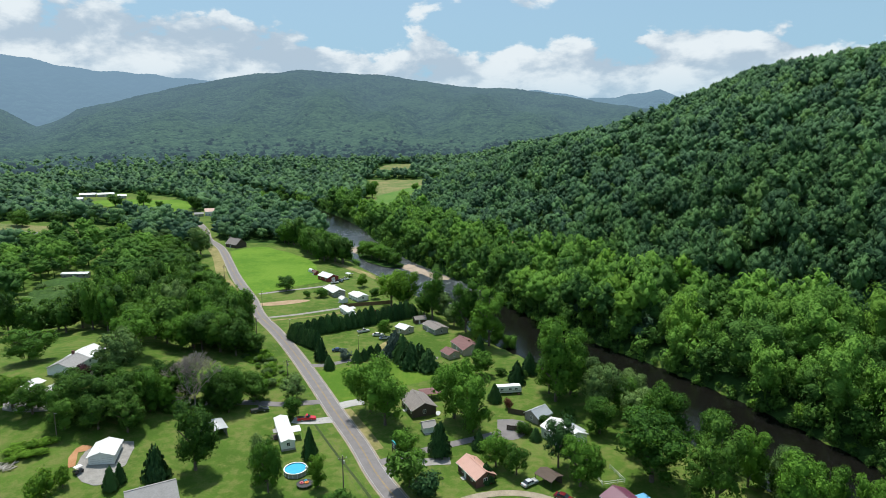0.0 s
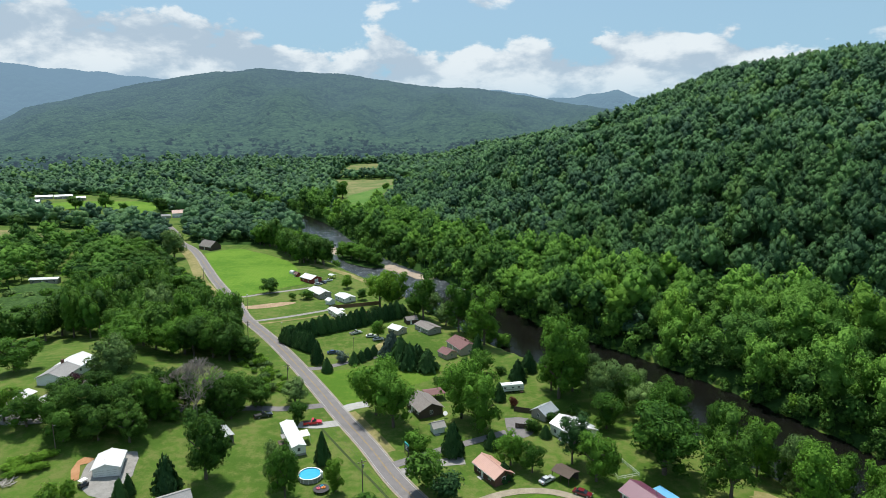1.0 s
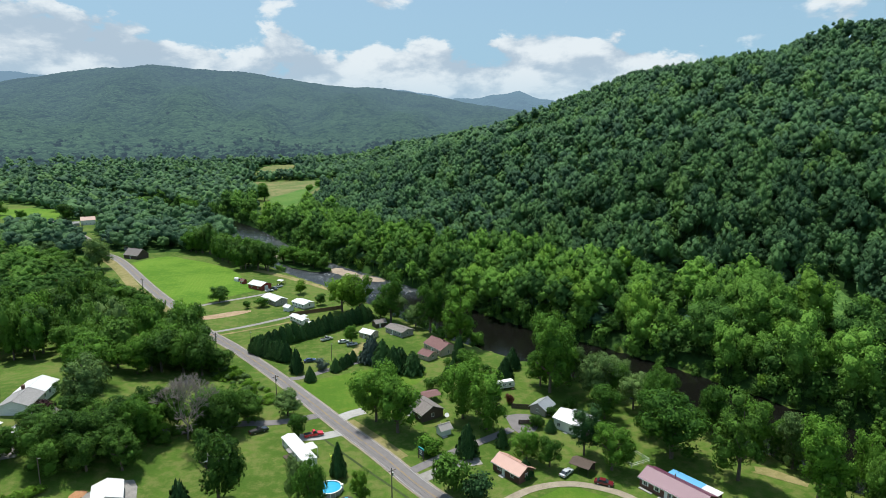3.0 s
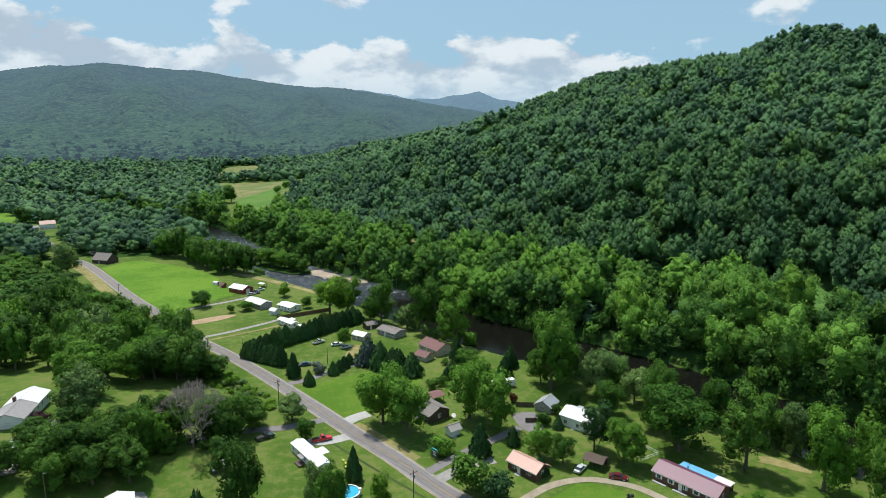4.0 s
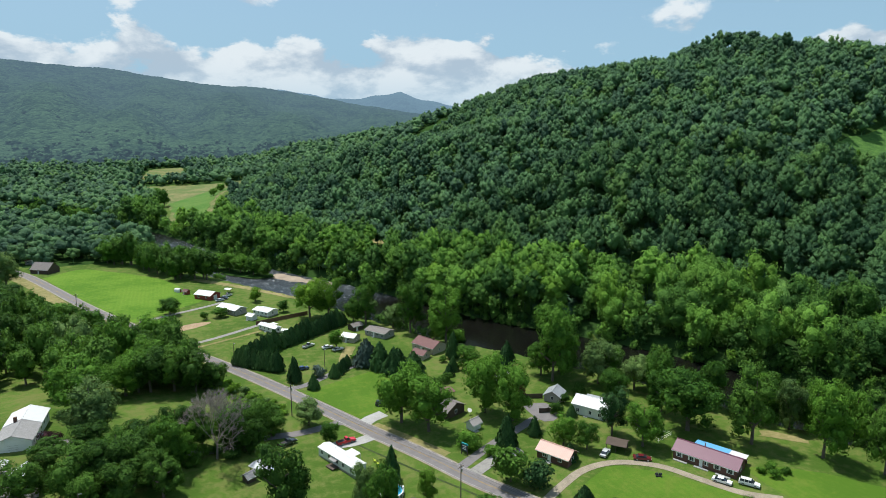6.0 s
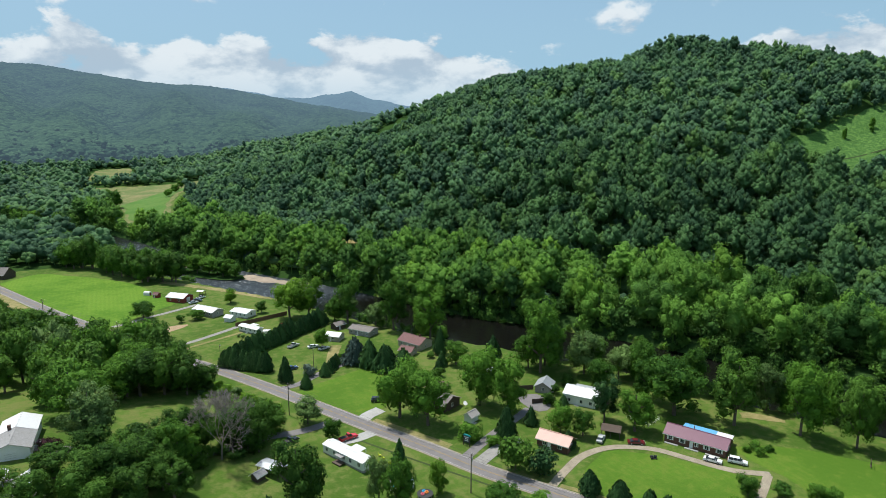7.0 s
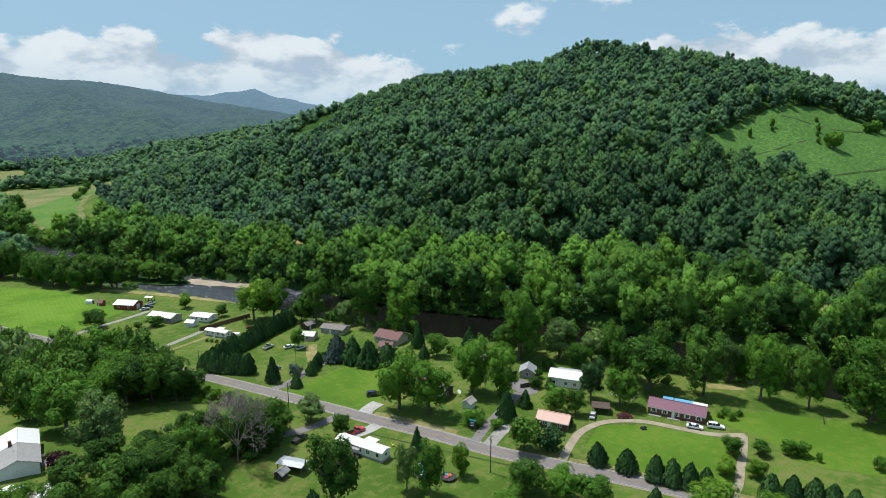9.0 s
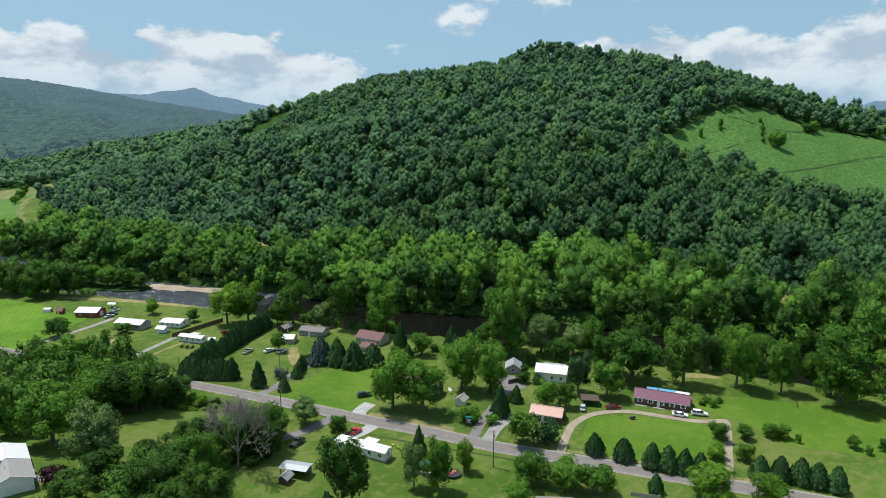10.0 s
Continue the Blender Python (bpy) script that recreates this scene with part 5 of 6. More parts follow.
def mountain(name, az, el, away, label, seed, mat=None):
    """A far range: its crest follows the given rise, its front falls towards the valley."""
    rnd = np.random.RandomState(seed)
    a = np.arange(az[0], az[-1], 0.12)
    e = np.interp(a, az, el) + 0.05 * np.sin(a * 2.3 + seed) + rnd.uniform(-0.025, 0.025, len(a))
    rows = []
    for u in (0.0, 0.25, 0.5, 0.75, 1.0, 1.15):
        d = away - 900 * (1 - u) + 60 * np.sin(a * 0.9 + u * 9)
        h = (EYE + away * np.tan(np.radians(e))) * (u ** 0.8 if u <= 1 else 0.8) + rnd.uniform(-6, 6, len(a)) * (u < 1)
        rows.append(np.column_stack([np.sin(np.radians(a)) * d, np.cos(np.radians(a)) * d, h]))
    ob = new(name, mesh_of(name, np.vstack(rows), grid_faces(len(rows), len(a)), [mat or WOODS_BLUE], True))
    return tagged(ob, label, "mountain", kind="structure")


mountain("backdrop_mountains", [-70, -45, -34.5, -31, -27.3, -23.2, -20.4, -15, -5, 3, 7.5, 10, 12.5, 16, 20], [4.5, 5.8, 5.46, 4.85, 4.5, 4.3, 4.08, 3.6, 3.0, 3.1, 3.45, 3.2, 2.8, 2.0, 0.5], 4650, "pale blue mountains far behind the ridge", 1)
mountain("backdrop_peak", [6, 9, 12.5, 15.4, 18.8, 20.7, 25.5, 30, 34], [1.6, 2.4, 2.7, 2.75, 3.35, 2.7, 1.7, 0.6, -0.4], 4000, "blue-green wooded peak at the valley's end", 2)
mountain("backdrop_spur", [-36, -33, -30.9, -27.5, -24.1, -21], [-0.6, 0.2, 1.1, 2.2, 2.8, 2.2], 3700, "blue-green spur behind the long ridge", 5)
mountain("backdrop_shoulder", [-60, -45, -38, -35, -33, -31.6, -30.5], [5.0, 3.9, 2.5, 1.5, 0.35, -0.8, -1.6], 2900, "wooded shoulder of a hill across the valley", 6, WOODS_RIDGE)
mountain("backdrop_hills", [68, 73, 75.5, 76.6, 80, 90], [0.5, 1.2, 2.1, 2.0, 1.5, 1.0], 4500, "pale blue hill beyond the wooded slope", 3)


# ---- buildings ----
def part(name, bm, mat, parent, label="", bevel=0.0):
    """Links a bmesh as one mesh under a thing or under a part."""
    if bevel:
        bmesh.ops.bevel(bm, geom=bm.edges[:], offset=bevel, segments=1, affect="EDGES")
    bmesh.ops.recalc_face_normals(bm, faces=bm.faces)
    me = bpy.data.meshes.new(name)
    bm.to_mesh(me), bm.free()
    me.materials.append(mat)
    ob = new(name, me)
    ob.parent = parent
    if label:
        ob["label"] = label
    return ob


def box(bm, x0, x1, y0, y1, z0, z1):
    v = [bm.verts.new(p) for p in ((x0, y0, z0), (x1, y0, z0), (x1, y1, z0), (x0, y1, z0), (x0, y0, z1), (x1, y0, z1), (x1, y1, z1), (x0, y1, z1))]
    for f in ((3, 2, 1, 0), (4, 5, 6, 7), (0, 1, 5, 4), (1, 2, 6, 5), (2, 3, 7, 6), (3, 0, 4, 7)):
        bm.faces.new([v[i] for i in f])
    return bm


def boxed(x0, x1, y0, y1, z0, z1):
    return box(bmesh.new(), x0, x1, y0, y1, z0, z1)


def tube(bm, a, b, ra, rb=None, sides=8):
    v, f = limb_arrays(a, b, ra, ra if rb is None else rb, sides)
    vs = [bm.verts.new(p) for p in v]
    for q in f:
        bm.faces.new([vs[i] for i in q])
    bm.faces.new(vs[sides:]), bm.faces.new(vs[:sides][::-1])
    return bm


def foot_at(name, x, y, turn, lift=0.0):
    ob = new(name)
    ob.empty_display_size = 0.5
    ob.matrix_world = pose(x, y, float(ground_z(x, y)) + lift, 0, 0, turn)
    return ob


def slab_roof(L, W, h, rise, over=0.45, thick=0.14, x0=None, x1=None):
    """Two sloping slabs that meet at the ridge."""
    bm = bmesh.new()
    a, b = (-L / 2 - over if x0 is None else x0), (L / 2 + over if x1 is None else x1)
    for s in (-1, 1):
        run, drop = W / 2 + over, rise * (W / 2 + over) / (W / 2)
        low, top = h + rise - drop, h + rise
        pts = [(a, 0, top), (b, 0, top), (b, s * run, low), (a, s * run, low)]
        v = [bm.verts.new((p[0], p[1], p[2] + t)) for t in (0.02, thick) for p in pts]
        for f in ((0, 1, 2, 3), (4, 5, 6, 7), (0, 1, 5, 4), (1, 2, 6, 5), (2, 3, 7, 6), (3, 0, 4, 7)):
            bm.faces.new([v[i] for i in f])
    return bm


def gable_walls(L, W, h, rise, base=-0.6):
    """The shell of a house with its two gables."""
    bm = bmesh.new()
    ring = [(-L / 2, -W / 2), (L / 2, -W / 2), (L / 2, W / 2), (-L / 2, W / 2)]
    lo, hi = [bm.verts.new((*p, base)) for p in ring], [bm.verts.new((*p, h)) for p in ring]
    ga, gb = bm.verts.new((-L / 2, 0, h + rise)), bm.verts.new((L / 2, 0, h + rise))
    bm.faces.new((lo[0], lo[1], hi[1], hi[0])), bm.faces.new((lo[2], lo[3], hi[3], hi[2]))
    bm.faces.new((lo[1], lo[2], hi[2], gb, hi[1])), bm.faces.new((lo[3], lo[0], hi[0], ga, hi[3]))
    bm.faces.new((hi[0], hi[1], gb, ga)), bm.faces.new((hi[2], hi[3], ga, gb)), bm.faces.new(lo[::-1])
    return bm


def window_part(parent, x, y, z, wide, high, along, out):
    """A window set on a wall: frame, two panes. along: 'x' or 'y', the wall's run; out: which way it faces."""
    def slab(u0, u1, z0, z1, d0, d1):
        d0, d1 = sorted((out * d0, out * d1))
        return (x + u0, x + u1, y + d0, y + d1, z + z0, z + z1) if along == "x" else (x + d0, x + d1, y + u0, y + u1, z + z0, z + z1)
    bm = bmesh.new()
    t = 0.09
    for u0, u1, z0, z1 in ((-wide / 2 - t, -wide / 2, -t, high + t), (wide / 2, wide / 2 + t, -t, high + t), (-wide / 2, wide / 2, -t, 0), (-wide / 2, wide / 2, high, high + t), (-0.03, 0.03, 0, high)):
        box(bm, *slab(u0, u1, z0, z1, 0.0, 0.06))
    frame_ob = part("window", bm, TRIM, parent, "white-framed window")
    part("pane", boxed(*slab(-wide / 2, -0.03, 0, high, 0.0, 0.025)), GLASS, frame_ob, "dark glass pane")
    part("pane", boxed(*slab(0.03, wide / 2, 0, high, 0.0, 0.025)), GLASS, frame_ob, "dark glass pane")


def house(x, y, turn, L, W, h, rise, roof, wall, label, name="house", category="house", windows=3, side_windows=1, door=True, chimney=False,
          skirt=False, lift=0.0, shutters=False, garage=0, over=0.45, group="", size=1.0):
    ob = foot_at(name, x, y, turn, lift)
    ob.matrix_world = ob.matrix_world @ Matrix.Diagonal((size, size, (1 + size) / 2, 1))
    part("wall", gable_walls(L, W, h, rise), wall, ob)
    part("roof", slab_roof(L, W, h, rise, over), roof, ob)
    part("ridge_cap", boxed(-L / 2 - over, L / 2 + over, -0.16, 0.16, h + rise + 0.10, h + rise + 0.19), roof, ob)
    for s in (-1, 1):
        run = W / 2 + over
        part("fascia", boxed(-L / 2 - over, L / 2 + over, s * run - 0.03, s * run + 0.03, h - rise * over / (W / 2) - 0.10, h - rise * over / (W / 2) + 0.08), TRIM, ob, "pale eaves board")
    if skirt:
        part("skirting", boxed(-L / 2 - 0.03, L / 2 + 0.03, -W / 2 - 0.03, W / 2 + 0.03, -0.5, 0.55), GREY_WALL, ob, "grey skirting under the floor")
    low = 1.0 + (0.35 if skirt else 0.0)
    for s in (-1, 1):
        for i in range(windows):
            u = -L / 2 + L * (i + 0.5) / windows
            window_part(ob, u + (0.6 if door and s < 0 and abs(u) < 0.8 else 0.0), s * W / 2, low, 1.0, 1.15, "x", s)
            if shutters:
                for k in (-0.8, 0.8):
                    part("shutter", boxed(u + k - 0.16, u + k + 0.16, s * W / 2 - 0.05, s * W / 2 + 0.05, low - 0.08, low + 1.22), TRIM, ob, "white shutter")
        for i in range(side_windows):
            window_part(ob, s * L / 2, -W / 2 + W * (i + 0.5) / side_windows, low, 0.9, 1.1, "y", s)
    if door:
        d = part("door", boxed(-1.35, -0.4, -W / 2 - 0.06, -W / 2 + 0.02, 0.1, 2.15), TRIM, ob, "panelled entrance door")
        part("handle", boxed(-0.55, -0.50, -W / 2 - 0.11, -W / 2 - 0.06, 1.0, 1.1), METAL, d)
        part("step", boxed(-1.7, -0.1, -W / 2 - 1.1, -W / 2 - 0.03, -0.3, 0.1), CONCRETE, ob, "concrete doorstep")
    for i in range(garage):
        c = (i - (garage - 1) / 2) * 3.1
        d = part("garage_door", boxed(-L / 2 - 0.07, -L / 2 + 0.02, c - 1.3, c + 1.3, 0.05, 2.3), WHITE_WALL, ob, "white sectional garage door")
        for k in range(1, 4):
            part("panel", boxed(-L / 2 - 0.10, -L / 2 - 0.06, c - 1.25, c + 1.25, 0.05 + k * 0.56, 0.09 + k * 0.56), GREY_WALL, d)
    if chimney:
        part("chimney", boxed(L * 0.2, L * 0.2 + 0.7, -0.35, 0.35, h, h + rise + 0.9), BRICK_WALL, ob, "brick chimney")
    part("vent_pipe", tube(bmesh.new(), (-L * 0.22, 0.7, h + rise * 0.6), (-L * 0.22, 0.7, h + rise + 0.35), 0.06), METAL, ob)
    return tagged(ob, label, category, group)


def open_shed(x, y, turn, L, W, h, rise, roof, label, wall=None, name="carport", size=1.0):
    """A roof on posts, closed at the back if a wall is given."""
    ob = foot_at(name, x, y, turn)
    ob.matrix_world = ob.matrix_world @ Matrix.Diagonal((size, size, (1 + size) / 2, 1))
    part("roof", slab_roof(L, W, h, rise, 0.3, 0.1), roof, ob)
    for i in range(3):
        for s in (-1, 1):
            u = -L / 2 + 0.1 + (L - 0.2) * i / 2
            part("post", boxed(u - 0.07, u + 0.07, s * (W / 2 - 0.1) - 0.07, s * (W / 2 - 0.1) + 0.07, -0.4, h + 0.02), DARK_WOOD, ob)
    for s in (-1, 1):
        part("beam", boxed(-L / 2, L / 2, s * (W / 2 - 0.1) - 0.05, s * (W / 2 - 0.1) + 0.05, h - 0.2, h), DARK_WOOD, ob)
    if wall is not None:
        part("back_wall", boxed(-L / 2, L / 2, W / 2 - 0.24, W / 2 - 0.18, -0.3, h - 0.2), wall, ob)
    return tagged(ob, label, "shed")


# long brick house with the maroon roof, and its lean-to behind
h1 = house(44.3, 126.8, -65, 17.8, 7.6, 2.6, 1.7, MAGENTA_ROOF, BRICK_WALL, "long dark brick ranch house with maroon metal roof and white shutters", windows=5, shutters=True, size=0.92)
part("lean_to_roof", boxed(-5.6, 4.2, 4.2, 7.2, 2.35, 2.5), BLUE_ROOF, h1, "blue metal lean-to roof")
part("lean_to_roof", boxed(4.2, 8.9, 4.2, 7.2, 2.33, 2.47), WHITE_ROOF, h1, "white metal lean-to roof")
part("lean_to_wall", boxed(-5.4, 8.7, 6.6, 6.8, -0.3, 2.34), BRICK_WALL, h1)
part("flue", tube(bmesh.new(), (-1.5, 1.2, 3.6), (-1.5, 1.2, 5.0), 0.16), METAL, h1, "dark metal flue")
for i in range(3):
    part("shrub_bed", boxed(-8.5 + i * 6, -4.5 + i * 6, -5.0, -4.2, -0.3, 0.15), CONCRETE, h1, "low edging of a flower bed")

house(-7.8, 184.4, -67, 10.5, 7.8, 2.6, 1.8, BROWN_ROOF, DARK_WOOD, "low house with brown-grey shingle roof under big trees", windows=3)
open_shed(-4.4, 193.0, 15, 6.5, 4.5, 2.4, 0.6, RED_ROOF, "open carport with red-brown metal roof")
house(29.3, 177.4, 40, 7.0, 6.2, 2.4, 1.7, SILVER_ROOF, GREY_WALL, "small outbuilding with silver metal roof", "shed", "shed", windows=1, size=0.86)
h2 = house(34.7, 164.0, -58, 12.5, 9.0, 3.6, 1.7, WHITE_ROOF, WHITE_WALL, "white two-part house with bright white metal roof", windows=3, side_windows=2, size=0.85)
part("solar_strip", boxed(-4.0, 5.5, 3.0, 4.9, 4.2, 4.3), SILVER_ROOF, h2, "grey metal lean-to strip")
house(9.4, 238.0, -66, 15, 10.5, 3.0, 2.2, RED_ROOF, TAN_WALL, "tan house with red-brown shingle roof", windows=3, chimney=True, size=0.76)
house(2.9, 231.0, -56, 7.0, 6.5, 2.3, 1.3, RED_ROOF, TAN_WALL, "low garage wing with red-brown shingle roof", "garage", "garage", windows=1, door=False, garage=1, size=0.79)
house(-3.5, 263.2, -58, 13.5, 8.0, 2.6, 1.0, BROWN_ROOF, GREY_WALL, "long low house with pale brown shingle roof near the river", windows=4, size=0.82)
house(-17.0, 261.7, -46, 9.0, 7.5, 2.6, 1.2, WHITE_ROOF, TAN_WALL, "garage with white metal roof and tan walls", "garage", "garage", windows=1, garage=1, size=0.7)
house(-10.9, 275.3, 20, 7.0, 5.5, 2.4, 1.1, BROWN_ROOF, DARK_WOOD, "dark wooden shed with grey-brown roof", "shed", "shed", windows=0, side_windows=0, size=0.74)
h3 = house(-68.5, 358.6, -46, 13.0, 9.0, 2.8, 1.6, WHITE_ROOF, RED_WALL, "red wooden workshop with white metal roof", "workshop", "workshop", windows=2, door=False, size=0.82)
part("garage_door", boxed(6.5, 6.56, -1.5, 1.5, 0, 2.5), WHITE_WALL, h3, "white roller door")
house(-59.1, 325.7, -57, 16.0, 8.0, 2.9, 1.3, WHITE_ROOF, GREY_WALL, "double-wide home with white metal roof and grey walls", "mobile_home", "mobile home", windows=4, skirt=True, size=0.84)
house(-51.7, 309.7, -52, 4.5, 3.8, 2.2, 0.9, WHITE_ROOF, WHITE_WALL, "small white storage shed", "shed", "shed", windows=0, side_windows=0, size=0.87)
house(-44.6, 315.2, -54, 12.5, 8.0, 2.8, 0.9, WHITE_ROOF, WHITE_WALL, "low white home with nearly flat white roof", "mobile_home", "mobile home", windows=4, skirt=True, size=0.8)
h4 = house(-46.4, 288.4, -60, 14.0, 4.2, 2.8, 0.6, WHITE_ROOF, WHITE_WALL, "white single-wide mobile home behind a hedge", "mobile_home", "mobile home", windows=4, skirt=True, size=0.8)
part("porch_roof", boxed(-4, 0.5, 2.6, 5.6, 2.5, 2.62), WHITE_ROOF, h4, "flat white porch roof")
for u in (-3.9, 0.4):
    part("post", boxed(u - 0.06, u + 0.06, 5.4, 5.52, -0.3, 2.5), TRIM, h4)
house(-40.9, 281.9, -30, 4.0, 2.6, 2.2, 0.5, WHITE_ROOF, WHITE_WALL, "small white shed by the hedge", "shed", "shed", windows=0, side_windows=0, size=0.62)
house(8.5, 145.2, -62, 9.2, 5.4, 2.5, 1.5, PINK_ROOF, BRICK_WALL, "small brick house with salmon metal roof", windows=2)
open_shed(26.8, 142.6, -50, 6.5, 5.5, 2.4, 0.8, DARK_WOOD, "open dark wooden carport", DARK_WOOD, size=0.8)
house(-4.4, 170.0, 20, 3.4, 2.8, 2.1, 1.0, GREY_WALL, WHITE_WALL, "small pale garden shed under trees", "shed", "shed", windows=0, side_windows=0)
house(-28.6, 113.2, -46, 8.0, 6.5, 2.4, 1.3, BROWN_ROOF, GREY_WALL, "small house with dark shingle roof below the road", windows=2)
# mobile home by the pool
h5 = house(-45.9, 165.4, -68, 18.5, 4.3, 2.9, 0.55, WHITE_ROOF, WHITE_WALL, "white single-wide mobile home with white metal roof", "mobile_home", "mobile home", windows=5, skirt=True, over=0.2, size=0.86)
part("porch_roof", boxed(-1.5, 3.0, 2.3, 5.2, 2.55, 2.65), WHITE_ROOF, h5, "flat white awning")
part("deck", boxed(-2.2, 1.4, -4.6, -2.2, 0.4, 0.55), DARK_WOOD, h5, "dark wooden deck")
part("awning", boxed(-2.2, 1.0, -3.6, -2.15, 2.35, 2.42), GREY_ROOF, h5, "grey fabric awning")
for u in (-2.1, 1.3):
    part("post", boxed(u - 0.06, u + 0.06, -4.55, -4.43, -0.4, 0.4), DARK_WOOD, h5)
for u in (-1.4, 2.9):
    part("post", boxed(u - 0.05, u + 0.05, 5.0, 5.1, -0.4, 2.55), TRIM, h5)
house(-89.3, 150.2, 103, 8.4, 6.6, 2.5, 1.1, WHITE_ROOF, WHITE_WALL, "white metal two-door garage on a gravel pad", "garage", "garage", windows=0, side_windows=0, door=False, garage=2, lift=-0.35, size=0.92)
house(-222, 364, 5, 15, 4.2, 2.8, 0.6, SILVER_ROOF, GREY_WALL, "grey single-wide mobile home at the edge of a thicket", "mobile_home", "mobile home", windows=4)
house(-69.0, 132.4, 30, 11, 9, 2.6, 2.2, GREY_ROOF, WHITE_WALL, "house with plain grey shingle roof", size=0.95)
h6 = house(-121.6, 194.6, 87, 21, 9.4, 2.8, 1.7, GREY_ROOF, WHITE_WALL, "long house with half grey and half white roof", windows=5, garage=1, size=0.86)
part("white_roof", slab_roof(21, 9.4, 2.87, 1.7, 0.5, 0.16, 0.5, 11.0), WHITE_ROOF, h6, "bright white coated half of the roof")
part("chimney", boxed(0.0, 0.9, 1.2, 2.0, 3.5, 5.4), BRICK_WALL, h6, "dark brick chimney")
open_shed(-65.6, 166.8, -56, 7.0, 3.6, 2.2, 0.25, SILVER_ROOF, "open lean-to shed with grey metal roof", GREY_WALL, "shed")
house(-69.5, 165.0, 30, 2.6, 2.2, 1.6, 0.7, GREY_ROOF, DARK_WOOD, "small dark wooden hut", "shed", "shed", windows=0, side_windows=0, door=False)
open_shed(-124.5, 174.6, 80, 6.5, 5.0, 2.5, 0.7, WHITE_ROOF, "open carport with bright white roof beside a long house")
house(-118.0, 173.0, 70, 4.0, 3.0, 2.2, 0.8, WHITE_ROOF, WHITE_WALL, "small white shed behind a tree belt", "shed", "shed", windows=0, side_windows=0)
# buildings farther off
house(-158.3, 464.5, -35, 17, 12, 3.2, 4.2, BROWN_ROOF, DARK_WOOD, "weathered dark wooden barn with steep brown roof", "barn", "barn", windows=0, side_windows=0, size=0.76)
house(-170, 500, 10, 10, 8, 3, 2.5, RED_ROOF, GREY_WALL, "house with red-brown roof behind trees")
house(-242, 640, 20, 18, 11, 5.5, 3.5, PINK_ROOF, WHITE_WALL, "white house with salmon roof near the road bend", windows=4, size=0.66)
house(-252, 633, 20, 12, 8, 3.0, 1.5, GREY_ROOF, GREY_WALL, "grey house with shingle roof near the road bend", windows=3, size=0.75)
house(-343, 503, -19, 32, 13, 3.6, 2.0, GREY_ROOF, GREY_WALL, "long grey building on a mown field", "long_building", "building", windows=8, size=0.85)
for i, (x, y, t, L) in enumerate([(-462, 802, 24, 24), (-442, 808, 30, 26), (-448, 754, 20, 18), (-531, 818, 30, 16), (-552, 803, 30, 18), (-412, 791, 30, 13)]):
    house(x, y, t, L * 0.75, 10, 3.2, 1.6, WHITE_ROOF if i % 2 else SILVER_ROOF, GREY_WALL, "long pale metal-roofed building among distant trees", "white_building", "building", windows=4, group="distant white buildings")
for i, (x, y, t) in enumerate([(-280, 421, 50), (-272, 530, 20), (-276, 556, 30), (-520, 640, 10), (-500, 700, 40), (-640, 900, 15), (-580, 1000, 25), (-560, 940, 70)]):
    house(x, y, t, 14, 6, 3.0, 1.3, WHITE_ROOF if i % 2 else GREY_ROOF, WHITE_WALL, "pale house among valley trees", windows=3, group="distant valley houses")
house(39, 453, -50, 11, 6, 2.8, 1.3, WHITE_ROOF, WHITE_WALL, "white mobile home in a clearing below the hill", "mobile_home", "mobile home", windows=3)


# ---- vehicles ----
def profile_solid(points, half, narrow=0.0):
    """A side outline (x, z) given width; the top may be narrower."""
    bm = bmesh.new()
    top = max(p[1] for p in points)
    low = min(p[1] for p in points)
    def w(z):
        return half - narrow * (z - low) / max(top - low, 1e-6)
    a, b = [bm.verts.new((x, -w(z), z)) for x, z in points], [bm.verts.new((x, w(z), z)) for x, z in points]
    n = len(points)
    for i in range(n):
        bm.faces.new((a[i], a[(i + 1) % n], b[(i + 1) % n], b[i]))
    bm.faces.new(a[::-1]), bm.faces.new(b)
    return bm


PAINT = {c: material("car_paint_" + c, lambda n, v=v: surface(n, rgb(*v), 0.25, None, Coat_Weight=0.6)) for c, v in
         {"white": (0.75, 0.75, 0.74), "dark": (0.02, 0.022, 0.03), "red": (0.13, 0.012, 0.018), "scarlet": (0.55, 0.02, 0.035), "silver": (0.50, 0.51, 0.52), "blue": (0.03, 0.06, 0.14)}.items()}
LAMP_GLASS = painted("lamp_glass", (0.7, 0.7, 0.68), 0.1, 0.0)
TAIL_LAMP = painted("red_lamp_glass", (0.4, 0.02, 0.02), 0.2, 0.0)


